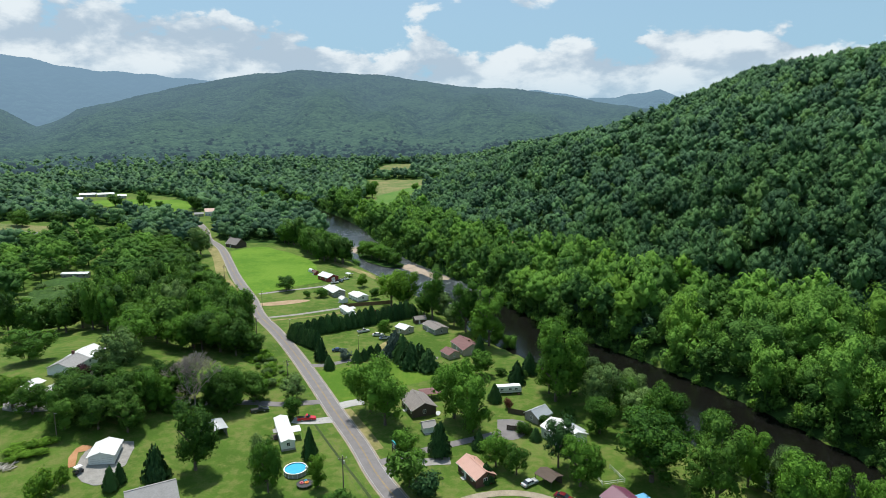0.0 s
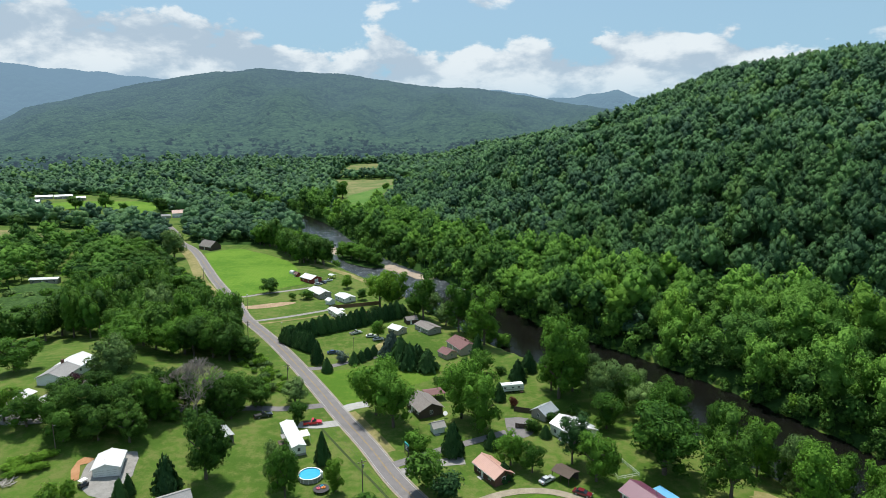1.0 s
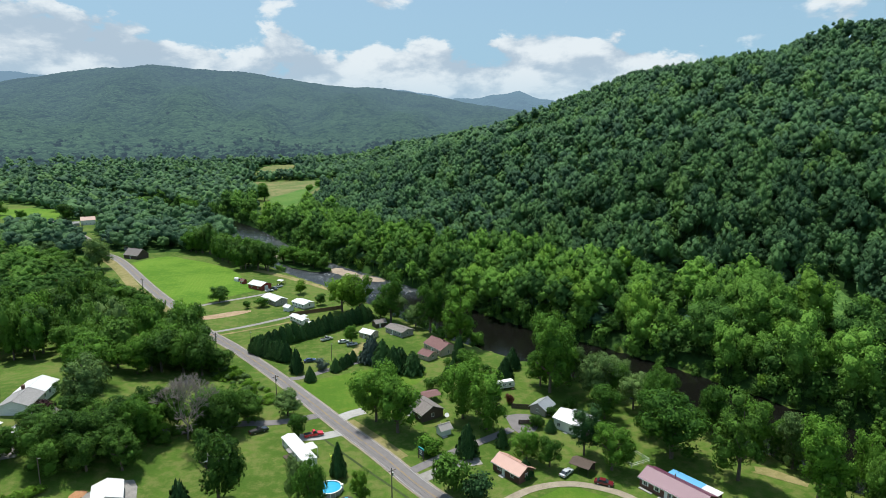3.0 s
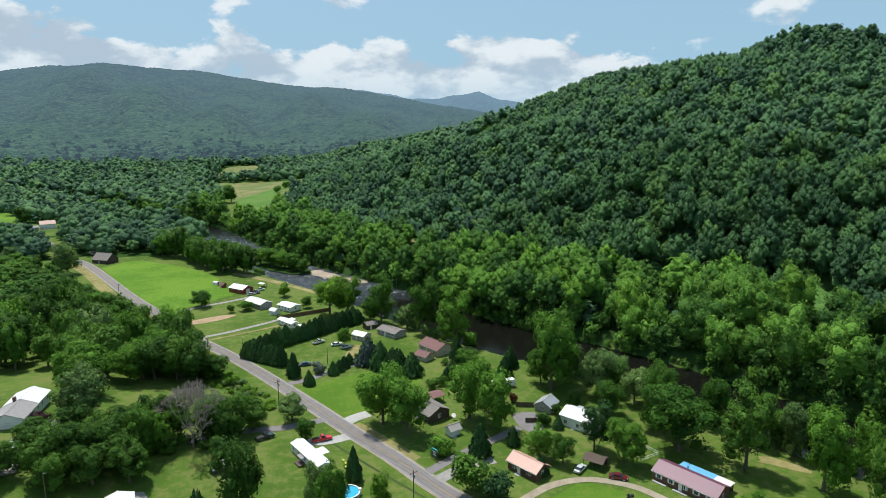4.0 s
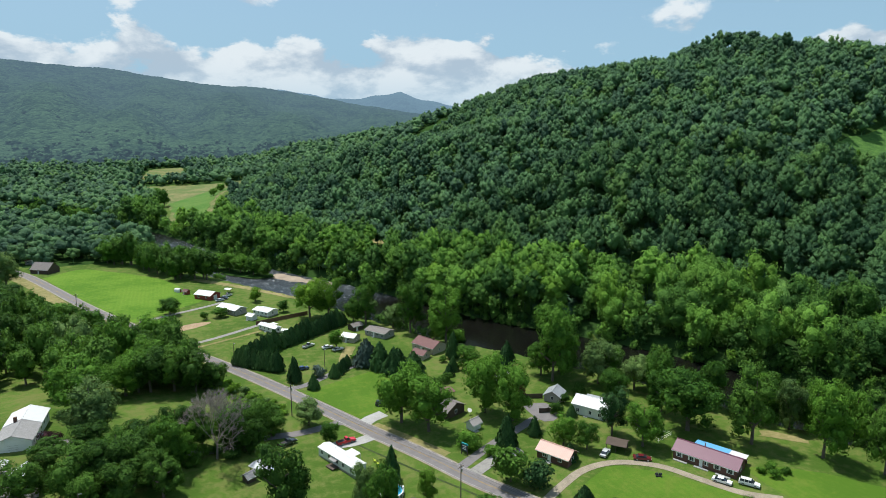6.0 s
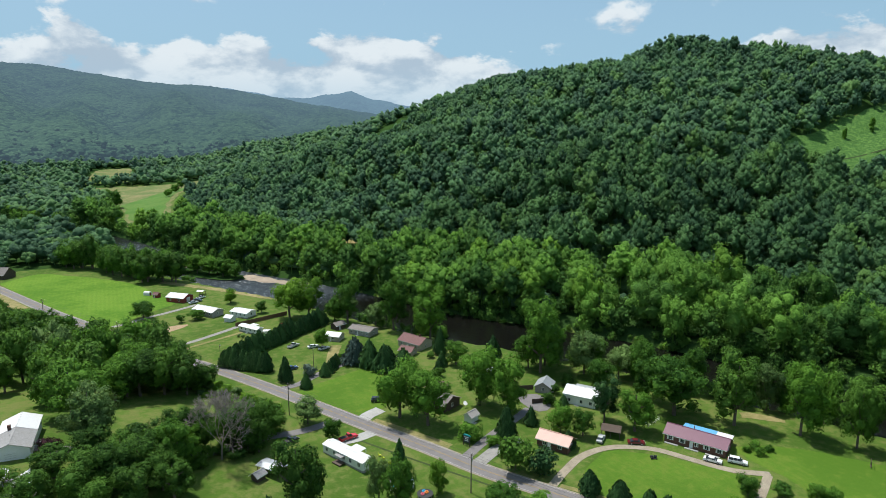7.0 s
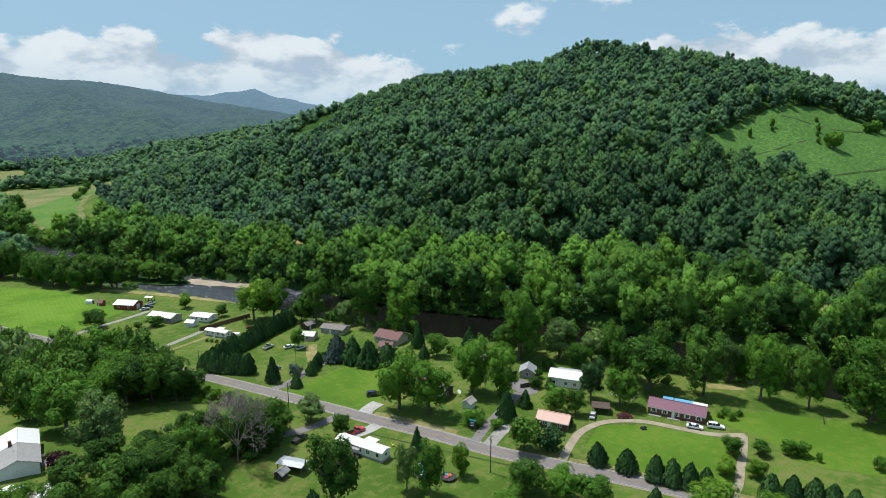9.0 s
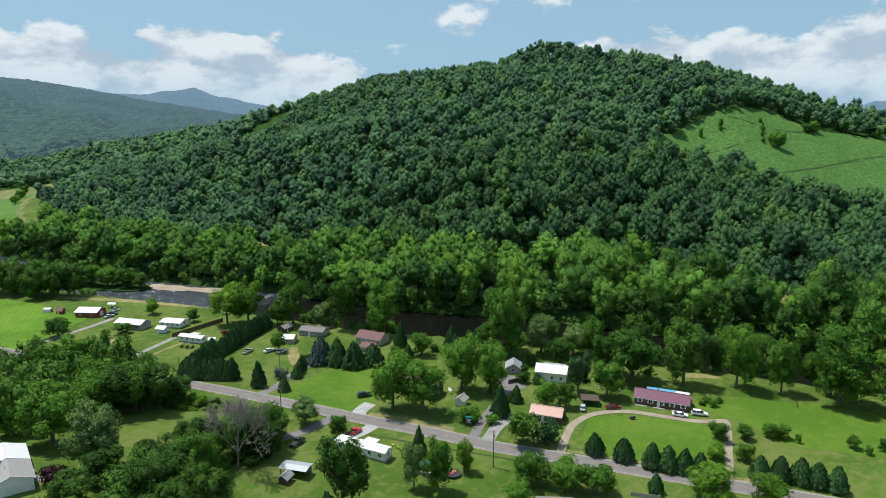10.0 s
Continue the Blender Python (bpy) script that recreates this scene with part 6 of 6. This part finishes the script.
def car(x, y, turn, paint, label, shape="sedan"):
    ob = foot_at("car", x, y, turn, 0.08)
    tall = {"sedan": 1.42, "suv": 1.75, "truck": 1.8}[shape]
    belt = 0.92 if shape == "sedan" else 1.08
    L = 2.35 if shape == "sedan" else 2.45 if shape == "suv" else 2.8
    part("body", profile_solid([(-L, 0.32), (L, 0.32), (L, 0.7), (L - 0.15, 0.82), (1.0, belt), (-L + 0.1, belt), (-L, 0.75)], 0.88, 0.06), PAINT[paint], ob, bevel=0.05)
    back = {"sedan": (-1.75, -1.05), "suv": (-2.25, -2.0), "truck": (-0.35, -0.25)}[shape]
    cab = part("cabin", profile_solid([(back[0], belt - 0.02), (1.15, belt - 0.02), (0.35, tall - 0.06), (back[1], tall - 0.06)], 0.80, 0.14), GLASS, ob, "dark tinted glasshouse")
    part("roof", boxed(back[1] - 0.02, 0.40, -0.66, 0.66, tall - 0.07, tall), PAINT[paint], cab, bevel=0.03)
    for px in (-0.15, back[1] * 0.55):
        for s in (-1, 1):
            part("pillar", tube(bmesh.new(), (px, s * 0.79, belt), (px - 0.02, s * 0.67, tall - 0.04), 0.05), PAINT[paint], cab)
    if shape == "truck":
        part("bed", boxed(-2.6, -0.5, -0.7, 0.7, 1.085, 1.10), RUBBER, ob, "black pickup bed")
    for wx in (-1.4, 1.4):
        for s in (-1, 1):
            wheel = part("wheel", tube(bmesh.new(), (wx, s * 0.68, 0.32), (wx, s * 0.90, 0.32), 0.33, sides=14), RUBBER, ob, "black tyre")
            part("rim", tube(bmesh.new(), (wx, s * 0.885, 0.32), (wx, s * 0.915, 0.32), 0.20, sides=10), METAL, wheel, "silver rim")
    for s in (-1, 1):
        part("headlight", boxed(L - 0.10, L + 0.02, s * 0.62 - 0.16, s * 0.62 + 0.16, 0.62, 0.76), LAMP_GLASS, ob, "clear headlight")
        part("tail_light", boxed(-L - 0.02, -L + 0.1, s * 0.66 - 0.12, s * 0.66 + 0.12, 0.66, 0.84), TAIL_LAMP, ob, "red tail light")
        part("mirror", boxed(0.75, 0.95, s * 0.95 - 0.08, s * 0.95 + 0.08, belt, belt + 0.14), PAINT[paint], ob)
    part("bumper", boxed(L - 0.04, L + 0.05, -0.8, 0.8, 0.36, 0.52), RUBBER, ob, "dark bumper")
    return tagged(ob, label, "car")


car(40.0, 118.3, -60, "white", "white sedan parked on a gravel drive")
car(45.2, 114.6, -55, "white", "white sport utility car parked on a gravel drive", "suv")
car(21.8, 141.5, 35, "silver", "silver sedan parked beside a carport")
car(29.2, 135.2, -35, "red", "dark red sedan parked in tree shade")
car(-24.4, 195.7, -20, "dark", "black sport utility car parked on the lawn edge", "suv")
car(-42.3, 236.4, 10, "blue", "dark blue sedan parked on a lawn")
car(-35.1, 260.7, 30, "silver", "pale pickup truck parked by a hedge", "truck")
car(-28.2, 255.9, 5, "white", "white sedan parked beside a garage")
car(-25.0, 251.8, 15, "silver", "silver sedan parked beside a garage")
car(-58.4, 357.5, 40, "white", "white pickup truck by a red workshop", "truck")
car(-60.6, 352.8, -40, "dark", "dark sedan by a red workshop")
car(-63.0, 349.2, 20, "silver", "pale sedan by a red workshop")
car(-41.8, 176.2, 10, "scarlet", "bright red pickup truck beside a mobile home", "truck")
car(-57.5, 180.6, 25, "dark", "black pickup truck parked beside a side road", "truck")

# utility cart by the garage
cart = foot_at("utility_cart", -92.0, 142.3, 60)
part("body", profile_solid([(-1.1, 0.35), (1.1, 0.35), (1.15, 0.75), (0.5, 0.85), (0.35, 0.6), (-0.4, 0.6), (-0.5, 0.95), (-1.1, 0.95)], 0.6), PAINT["dark"], cart, "dark body with open cab")
part("seat", boxed(-0.55, -0.05, -0.5, 0.5, 0.62, 0.82), RUBBER, cart)
part("canopy", boxed(-0.9, 0.9, -0.65, 0.65, 1.78, 1.88), TRIM, cart, "flat white canopy")
for u in (-0.8, 0.75):
    for s in (-0.55, 0.55):
        part("post", boxed(u - 0.03, u + 0.03, s - 0.03, s + 0.03, 0.7, 1.8), METAL, cart)
        part("wheel", tube(bmesh.new(), (u, s - 0.09, 0.27), (u, s + 0.09, 0.27), 0.27, sides=14), RUBBER, cart)
tagged(cart, "small utility cart with flat white canopy on gravel", "cart")

# camper trailer
cam_van = foot_at("camper_trailer", 22.2, 196.6, 8)
part("body", profile_solid([(-4.2, 0.6), (4.2, 0.6), (4.4, 1.6), (4.0, 2.9), (-4.2, 2.9), (-4.35, 1.8)], 1.2, 0.05), WHITE_WALL, cam_van, bevel=0.08)
part("roof_vent", boxed(-0.4, 0.4, -0.3, 0.3, 2.9, 3.1), TRIM, cam_van)
part("stripe", boxed(-4.1, 4.1, -1.24, -1.19, 1.2, 1.35), GREY_WALL, cam_van, "grey side stripe")
for u in (-2.5, 0.3, 2.4):
    window_part(cam_van, u, -1.2, 1.6, 0.9, 0.6, "x", -1)
for u in (-0.5, 0.5):
    for s in (-1, 1):
        part("wheel", tube(bmesh.new(), (u, s * 0.9, 0.35), (u, s * 1.12, 0.35), 0.36, sides=12), RUBBER, cam_van, "black tyre")
part("steps", boxed(2.7, 3.6, -2.2, -1.25, -0.1, 0.5), FENCE_WOOD, cam_van, "wooden entrance steps")
tagged(cam_van, "white camper trailer standing on grass", "camper trailer")

# ---- round pool and trampoline ----
pool = foot_at("swimming_pool", -38.4, 147.0, 0)


def ring_solid(r0, r1, z0, z1, sides=32):
    bm = bmesh.new()
    rows = [[bm.verts.new((math.cos(i * 2 * math.pi / sides) * r, math.sin(i * 2 * math.pi / sides) * r, z)) for i in range(sides)] for r, z in ((r0, z0), (r1, z0), (r1, z1), (r0, z1))]
    for k in range(4):
        for i in range(sides):
            bm.faces.new((rows[k][i], rows[k][(i + 1) % sides], rows[(k + 1) % 4][(i + 1) % sides], rows[(k + 1) % 4][i]))
    return bm


def disc(r, z, sides=32):
    bm = bmesh.new()
    bm.faces.new([bm.verts.new((math.cos(i * 2 * math.pi / sides) * r, math.sin(i * 2 * math.pi / sides) * r, z)) for i in range(sides)])
    return bm


part("pool_wall", ring_solid(2.85, 2.95, -0.4, 1.25), GREY_WALL, pool, "grey ribbed pool wall")
part("rim", ring_solid(2.78, 3.05, 1.25, 1.32), TRIM, pool, "pale rim")
part("water", disc(2.84, 1.08), POOL_BLUE, pool, "clear blue pool water")
part("ladder", boxed(2.6, 3.3, -0.3, 0.3, 0.0, 1.7), TRIM, pool, "white pool ladder")
for i in range(16):
    a = i * math.pi / 8
    part("upright", tube(bmesh.new(), (math.cos(a) * 3.0, math.sin(a) * 3.0, -0.3), (math.cos(a) * 3.0, math.sin(a) * 3.0, 1.25), 0.06, sides=6), TRIM, pool)
tagged(pool, "round above-ground pool with blue water", "pool")
TOY_A, TOY_B, MAT_BLACK = painted("orange_plastic", (0.70, 0.22, 0.03), 0.4, 0.1), painted("pink_plastic", (0.6, 0.12, 0.16), 0.4, 0.1), painted("black_mat", (0.025, 0.025, 0.028), 0.7, 0.1)
tramp = foot_at("trampoline", -34.8, 141.2, 0)
part("mat", disc(1.75, 0.62), MAT_BLACK, tramp, "black jumping mat")
part("pad", ring_solid(1.72, 2.0, 0.58, 0.66), MAT_BLACK, tramp, "dark padded rim")
for i in range(6):
    a = i * math.pi / 3
    part("leg", tube(bmesh.new(), (math.cos(a) * 1.85, math.sin(a) * 1.85, -0.3), (math.cos(a) * 1.85, math.sin(a) * 1.85, 0.6), 0.04, sides=6), METAL, tramp)
tagged(tramp, "round black trampoline on the grass", "trampoline")
for dx, dy, r, m, lab in ((0.5, 0.2, 0.55, TOY_A, "orange inflatable ring lying on a trampoline"), (-0.7, -0.1, 0.5, TOY_B, "pink inflatable ring lying on a trampoline"), (0.1, 0.9, 0.45, POOL_BLUE, "blue inflatable ring lying on a trampoline")):
    me = ring_solid(r * 0.45, r, 0.62, 0.90, 16)
    ob = foot_at("swim_ring", -34.8 + dx, 141.2 + dy, 0)
    part("ring", me, m, ob, bevel=0.05)
    tagged(ob, lab, "swim ring", "swim rings")
LIME = painted("lime_plastic", (0.50, 0.58, 0.04), 0.5, 0.1)
for i in range(6):
    ob = foot_at("garden_chair", -37.4 + i * 0.25 * (i % 2), 163.5 - i * 1.7, 20 * i)
    part("seat", boxed(-0.35, 0.35, -0.35, 0.35, 0.36, 0.44), LIME, ob, bevel=0.03)
    part("backrest", boxed(-0.35, -0.28, -0.35, 0.35, 0.44, 1.0), LIME, ob, bevel=0.03)
    for a in (-0.3, 0.3):
        for b in (-0.3, 0.3):
            part("leg", boxed(a - 0.03, a + 0.03, b - 0.03, b + 0.03, -0.1, 0.36), LIME, ob)
    tagged(ob, "lime yellow plastic garden chair beside a mobile home", "chair", "lime garden chairs")

# ---- poles and wires ----
WIRE = painted("black_wire", (0.03, 0.03, 0.03), 0.6, 0.1)
POLE_WOOD = painted("weathered_pole_wood", (0.16, 0.125, 0.095), 0.9, 0.3)
yard_pole = foot_at("utility_pole", -104.8, 154.9, 0)
part("shaft", tube(bmesh.new(), (0, 0, -0.5), (0, 0, 7.5), 0.13, 0.10), POLE_WOOD, yard_pole)
part("yard_lamp", boxed(0.0, 0.7, -0.08, 0.08, 7.2, 7.32), METAL, yard_pole, "grey lamp arm")
tagged(yard_pole, "thin wooden pole standing on open grass", "utility pole")
POLES = [(-24.3, 137.0), (-53.0, 198.5), (-77.0, 244.0), (-98.0, 294.0), (-128.0, 352.0), (4.0, 82.0)]
heads = []
for x, y in POLES:
    ob = foot_at("utility_pole", x, y, 25)
    part("shaft", tube(bmesh.new(), (0, 0, -0.5), (0, 0, 10.5), 0.16, 0.11), POLE_WOOD, ob)
    part("crossarm", boxed(-1.1, 1.1, -0.06, 0.06, 9.7, 9.85), POLE_WOOD, ob)
    for u in (-1.0, 0.0, 1.0):
        part("insulator", tube(bmesh.new(), (u, 0, 9.85 if u else 10.5), (u, 0, 10.05 if u else 10.7), 0.05, sides=6), TRIM, ob)
    part("transformer", tube(bmesh.new(), (0.32, 0, 8.4), (0.32, 0, 9.2), 0.2, sides=10), METAL, ob, "grey can transformer")
    tagged(ob, "weathered wooden utility pole with crossarm beside the road", "utility pole", "utility poles")
    heads.append(Vector((x, y, float(ground_z(x, y)) + 10.05)))
order = sorted(heads, key=lambda p: p.y)
for a, b in zip(order, order[1:]):
    for off in (-1.0, 0.0, 1.0):
        bm = bmesh.new()
        pts = []
        for k in range(13):
            u = k / 12
            p = a.lerp(b, u) + Vector((off * 0.9, off * 0.4, -1.3 * 4 * u * (1 - u)))
            pts.append(p)
        rings = [[bm.verts.new(p + Vector(c)) for c in ((0.018, 0, 0), (0, 0, 0.018), (-0.018, 0, 0), (0, 0, -0.018))] for p in pts]
        for p, q in zip(rings, rings[1:]):
            for i in range(4):
                bm.faces.new((p[i], p[(i + 1) % 4], q[(i + 1) % 4], q[i]))
        me = bpy.data.meshes.new("power_line")
        bm.to_mesh(me), bm.free()
        me.materials.append(WIRE)
        tagged(new("power_line", me), "thin dark sagging overhead wire between poles", "power line", "overhead wires")
for x, y, h in [(-65.0, 250.5, 8.5), (-91.0, 300.0, 8.0), (-34.0, 236.0, 7.0)]:
    ob = foot_at("yard_pole", x, y, 10)
    part("shaft", tube(bmesh.new(), (0, 0, -0.4), (0, 0, h), 0.12, 0.08), POLE_WOOD, ob)
    part("lamp", boxed(-0.1, 0.5, -0.12, 0.12, h - 0.25, h - 0.08), METAL, ob, "grey yard lamp")
    tagged(ob, "slim wooden yard pole with a lamp on grass", "pole", "yard poles")

# ---- signboard, fences, small things ----
TEAL = painted("teal_paint", (0.02, 0.30, 0.28), 0.5, 0.15)
BOARD = painted("dark_sign_board", (0.04, 0.05, 0.06), 0.6, 0.2)
sign = foot_at("signboard", -13.6, 157.2, -62)
part("panel", boxed(-1.1, 1.1, -0.06, 0.06, 1.1, 3.1), BOARD, sign, "dark sign panel")
part("cap", profile_solid([(-1.25, 3.1), (1.25, 3.1), (0.9, 3.5), (-0.9, 3.5)], 0.16), TEAL, sign, "teal sign cap")
for u in (-1.0, 1.0):
    part("post", boxed(u - 0.09, u + 0.09, -0.09, 0.09, -0.4, 3.1), DARK_WOOD, sign)
for k, wide in enumerate((0.7, 0.5, 0.62)):
    part("writing_bar", boxed(-wide, wide, -0.09, -0.06, 2.6 - k * 0.5, 2.8 - k * 0.5), TRIM, sign, "pale bar of faded writing")
tagged(sign, "roadside signboard with teal cap on two posts", "sign")


def board_fence(a, b, h, mat, label, step=2.4, boards=5):
    a, b = np.array(a, float), np.array(b, float)
    n = max(1, int(np.linalg.norm(b - a) / step))
    d = (b - a) / n
    turn = math.degrees(math.atan2(d[1], d[0]))
    ob = foot_at("fence", a[0], a[1], turn)
    s = float(np.linalg.norm(d))
    for i in range(n):
        u = i * s
        part("post", boxed(u - 0.06, u + 0.06, -0.06, 0.06, -0.4, h + 0.08), mat, ob)
        for k in range(boards):
            w = (s - 0.12) / boards
            part("board", boxed(u + 0.06 + k * w + 0.01, u + 0.06 + (k + 1) * w - 0.01, -0.025, 0.025, 0.03 + 0.02 * (k % 2), h - 0.03 * ((k + i) % 3)), mat, ob)
    part("post", boxed(n * s - 0.06, n * s + 0.06, -0.06, 0.06, -0.4, h + 0.08), mat, ob)
    part("rail", boxed(0, n * s, 0.026, 0.07, h * 0.7, h * 0.7 + 0.1), mat, ob)
    return tagged(ob, label, "fence")


board_fence((-51, 299.4), (-26, 306.5), 1.9, FENCE_WOOD, "brown wooden board fence across the grass")
board_fence((20.5, 181.5), (26.0, 179.5), 1.7, DARK_WOOD, "dark wooden privacy fence by a gravel yard")
board_fence((19.0, 170.5), (26.5, 168.5), 1.6, DARK_WOOD, "dark wooden privacy fence by a gravel yard")
board_fence((-8.7, 105.8), (-4.8, 100.2), 1.0, GREY_WALL, "low weathered grey board fence on roadside grass")
# white garden enclosure
for a, b in (((38.5, 148.2), (40.0, 140.8)), ((40.0, 140.8), (46.0, 142.2)), ((46.0, 142.2), (44.0, 149.0))):
    a, b = np.array(a), np.array(b)
    d = b - a
    ob = foot_at("garden_fence", a[0], a[1], math.degrees(math.atan2(d[1], d[0])))
    s = float(np.linalg.norm(d))
    for k in range(4):
        part("post", boxed(k * s / 3 - 0.05, k * s / 3 + 0.05, -0.05, 0.05, -0.3, 1.25), TRIM, ob)
    for z in (0.5, 1.05):
        part("rail", boxed(0, s, -0.03, 0.03, z, z + 0.09), TRIM, ob)
    tagged(ob, "white rail fence round a kitchen garden", "fence", "garden fences")
# satellite dish, table and swing frame
dish = foot_at("satellite_dish", -1.5, 178.6, 0)
part("mast", tube(bmesh.new(), (0, 0, -0.3), (0, 0, 1.6), 0.05), METAL, dish)
bm = bmesh.new()
bmesh.ops.create_cone(bm, cap_ends=True, segments=20, radius1=0.25, radius2=1.1, depth=0.35, matrix=pose(0, 0, 1.75, 35, 0, 0))
part("bowl", bm, TRIM, dish, "white shallow bowl")
dish.scale = (0.65, 0.65, 0.8)
tagged(dish, "white satellite dish beside a house", "satellite dish")
swing = foot_at("swing_frame", 74.2, 96.5, 30)
for u in (-1.1, 1.1):
    part("leg", tube(bmesh.new(), (u, 0, -0.3), (u, 0, 2.1), 0.06), DARK_WOOD, swing)
part("beam", tube(bmesh.new(), (-1.2, 0, 2.05), (1.2, 0, 2.05), 0.05), DARK_WOOD, swing)
for u in (-0.5, 0.5):
    part("rope", tube(bmesh.new(), (u, 0, 0.5), (u, 0, 2.05), 0.015, sides=4), WIRE, swing)
part("seat", boxed(-0.6, 0.6, -0.2, 0.2, 0.45, 0.5), DARK_WOOD, swing)
tagged(swing, "dark wooden swing frame on the riverside lawn", "swing")
mower = foot_at("riding_mower", 27.5, 127.2, -30)
part("deck", boxed(-0.7, 0.6, -0.55, 0.55, 0.12, 0.4), MAT_BLACK, mower, bevel=0.04)
part("hood", boxed(0.1, 0.9, -0.3, 0.3, 0.4, 0.85), PAINT["dark"], mower, bevel=0.06)
part("seat", boxed(-0.6, -0.15, -0.28, 0.28, 0.5, 0.95), MAT_BLACK, mower, bevel=0.05)
part("steering_wheel", ring_solid(0.15, 0.19, 1.0, 1.03, 12), MAT_BLACK, mower)
for wx, r in ((-0.55, 0.28), (0.65, 0.2)):
    for s in (-1, 1):
        part("wheel", tube(bmesh.new(), (wx, s * 0.42, r), (wx, s * 0.62, r), r, sides=12), RUBBER, mower)
tagged(mower, "dark riding mower standing on a lawn", "mower")
# round-topped and red sheds by the workshop
shed = foot_at("shed", -82.6, 378.5, -46)
shed.scale = (0.7, 0.7, 0.8)
arc = [(math.cos(a) * 1.7, 1.2 + math.sin(a) * 1.5) for a in np.linspace(0, math.pi, 9)]
body = profile_solid([(1.7, -0.3)] + arc + [(-1.7, -0.3)], 2.6)
body.transform(pose(0, 0, 0, 0, 0, 90))
part("shell", body, WHITE_ROOF, shed, "curved white metal shell")
part("door", boxed(2.6, 2.66, -0.8, 0.8, 0, 2.0), RED_WALL, shed, "red door")
tagged(shed, "small round-topped white metal shed", "shed")
house(-78.6, 371.5, -46, 4.5, 3.6, 2.2, 1.1, RED_ROOF, RED_WALL, "small red wooden shed", "shed", "shed", windows=0, side_windows=0, size=0.66)
open_shed(-57.0, 366.0, -46, 3.6, 2.8, 2.0, 0.4, SILVER_ROOF, "small open picnic shelter by the river", None, "shelter")

# woodpile and rubble
LOG = painted("cut_logs", (0.42, 0.38, 0.33), 0.9, 0.4)
rnd = np.random.RandomState(77)
pile = foot_at("brush_pile", -109.8, 142.0, 0)
for i in range(26):
    a, l = rnd.uniform(0, math.pi), rnd.uniform(0.6, 1.6)
    px, py, pz = rnd.uniform(-1.8, 1.8), rnd.uniform(-1.3, 1.3), rnd.uniform(0.0, 0.55)
    part("log", tube(bmesh.new(), (px - math.cos(a) * l, py - math.sin(a) * l, pz), (px + math.cos(a) * l, py + math.sin(a) * l, pz + rnd.uniform(0, 0.3)), rnd.uniform(0.07, 0.16), sides=6), LOG, pile)
tagged(pile, "heap of pale cut branches on the grass", "brush pile")

# leafless tree in the belt
dead = foot_at("dead_tree", -76.2, 177.0, 0)


def branch(bm, a, d, length, r, depth, rnd):
    b = a + d * length
    v, f = limb_arrays(a, b, max(r, 0.03), max(r * 0.62, 0.025), 5 if depth > 1 else 3)
    vs = [bm.verts.new(c) for c in v]
    for g in f:
        bm.faces.new([vs[i] for i in g])
    if depth:
        for _ in range(3 if depth > 2 else 4):
            e = Vector(unit(np.array(d) + rnd.normal(size=3) * 0.42 + [0, 0, 0.14]))
            branch(bm, b, e, length * rnd.uniform(0.6, 0.85), r * 0.58, depth - 1, rnd)


bm = bmesh.new()
branch(bm, Vector((0, 0, -0.3)), Vector((0.05, 0, 1)).normalized(), 5.0, 0.36, 0, rnd)
part("trunk", bm, DEADWOOD, dead)
for i in range(6):
    bm = bmesh.new()
    a = i * 1.05
    branch(bm, Vector((0.15, 0, 4.4 - 0.3 * (i % 2))), Vector((math.cos(a) * 0.62, math.sin(a) * 0.62, 1)).normalized(), 4.3, 0.12, 5, rnd)
    part("limb", bm, DEADWOOD, dead)
tagged(dead, "bare grey leafless tree among green ones", "tree")

# rocks in the river
ROCK = rocky("pale_river_rock", (0.20, 0.18, 0.16), (0.45, 0.43, 0.40), 2.0)
rnd = np.random.RandomState(21)
for i in range(90):
    k = rnd.randint(0, len(RIVER_LINE))
    p = RIVER_LINE[k] + rnd.uniform(-17, 17, 2)
    if not 60 < p[1] < 480 or (p[1] < 320 and i % 3):
        continue
    v, f = ICO1
    s = rnd.uniform(0.4, 1.3)
    me = mesh_of("river_rock", v * rnd.uniform(0.75, 1.15, (len(v), 1)) * [s, s * 0.8, s * 0.5], f, [ROCK])
    ob = tagged(new("river_rock", me), "pale rounded boulder standing in the river", "rock", "river rocks")
    ob.matrix_world = pose(p[0], p[1], -3.0, 0, 0, rnd.uniform(0, 360))
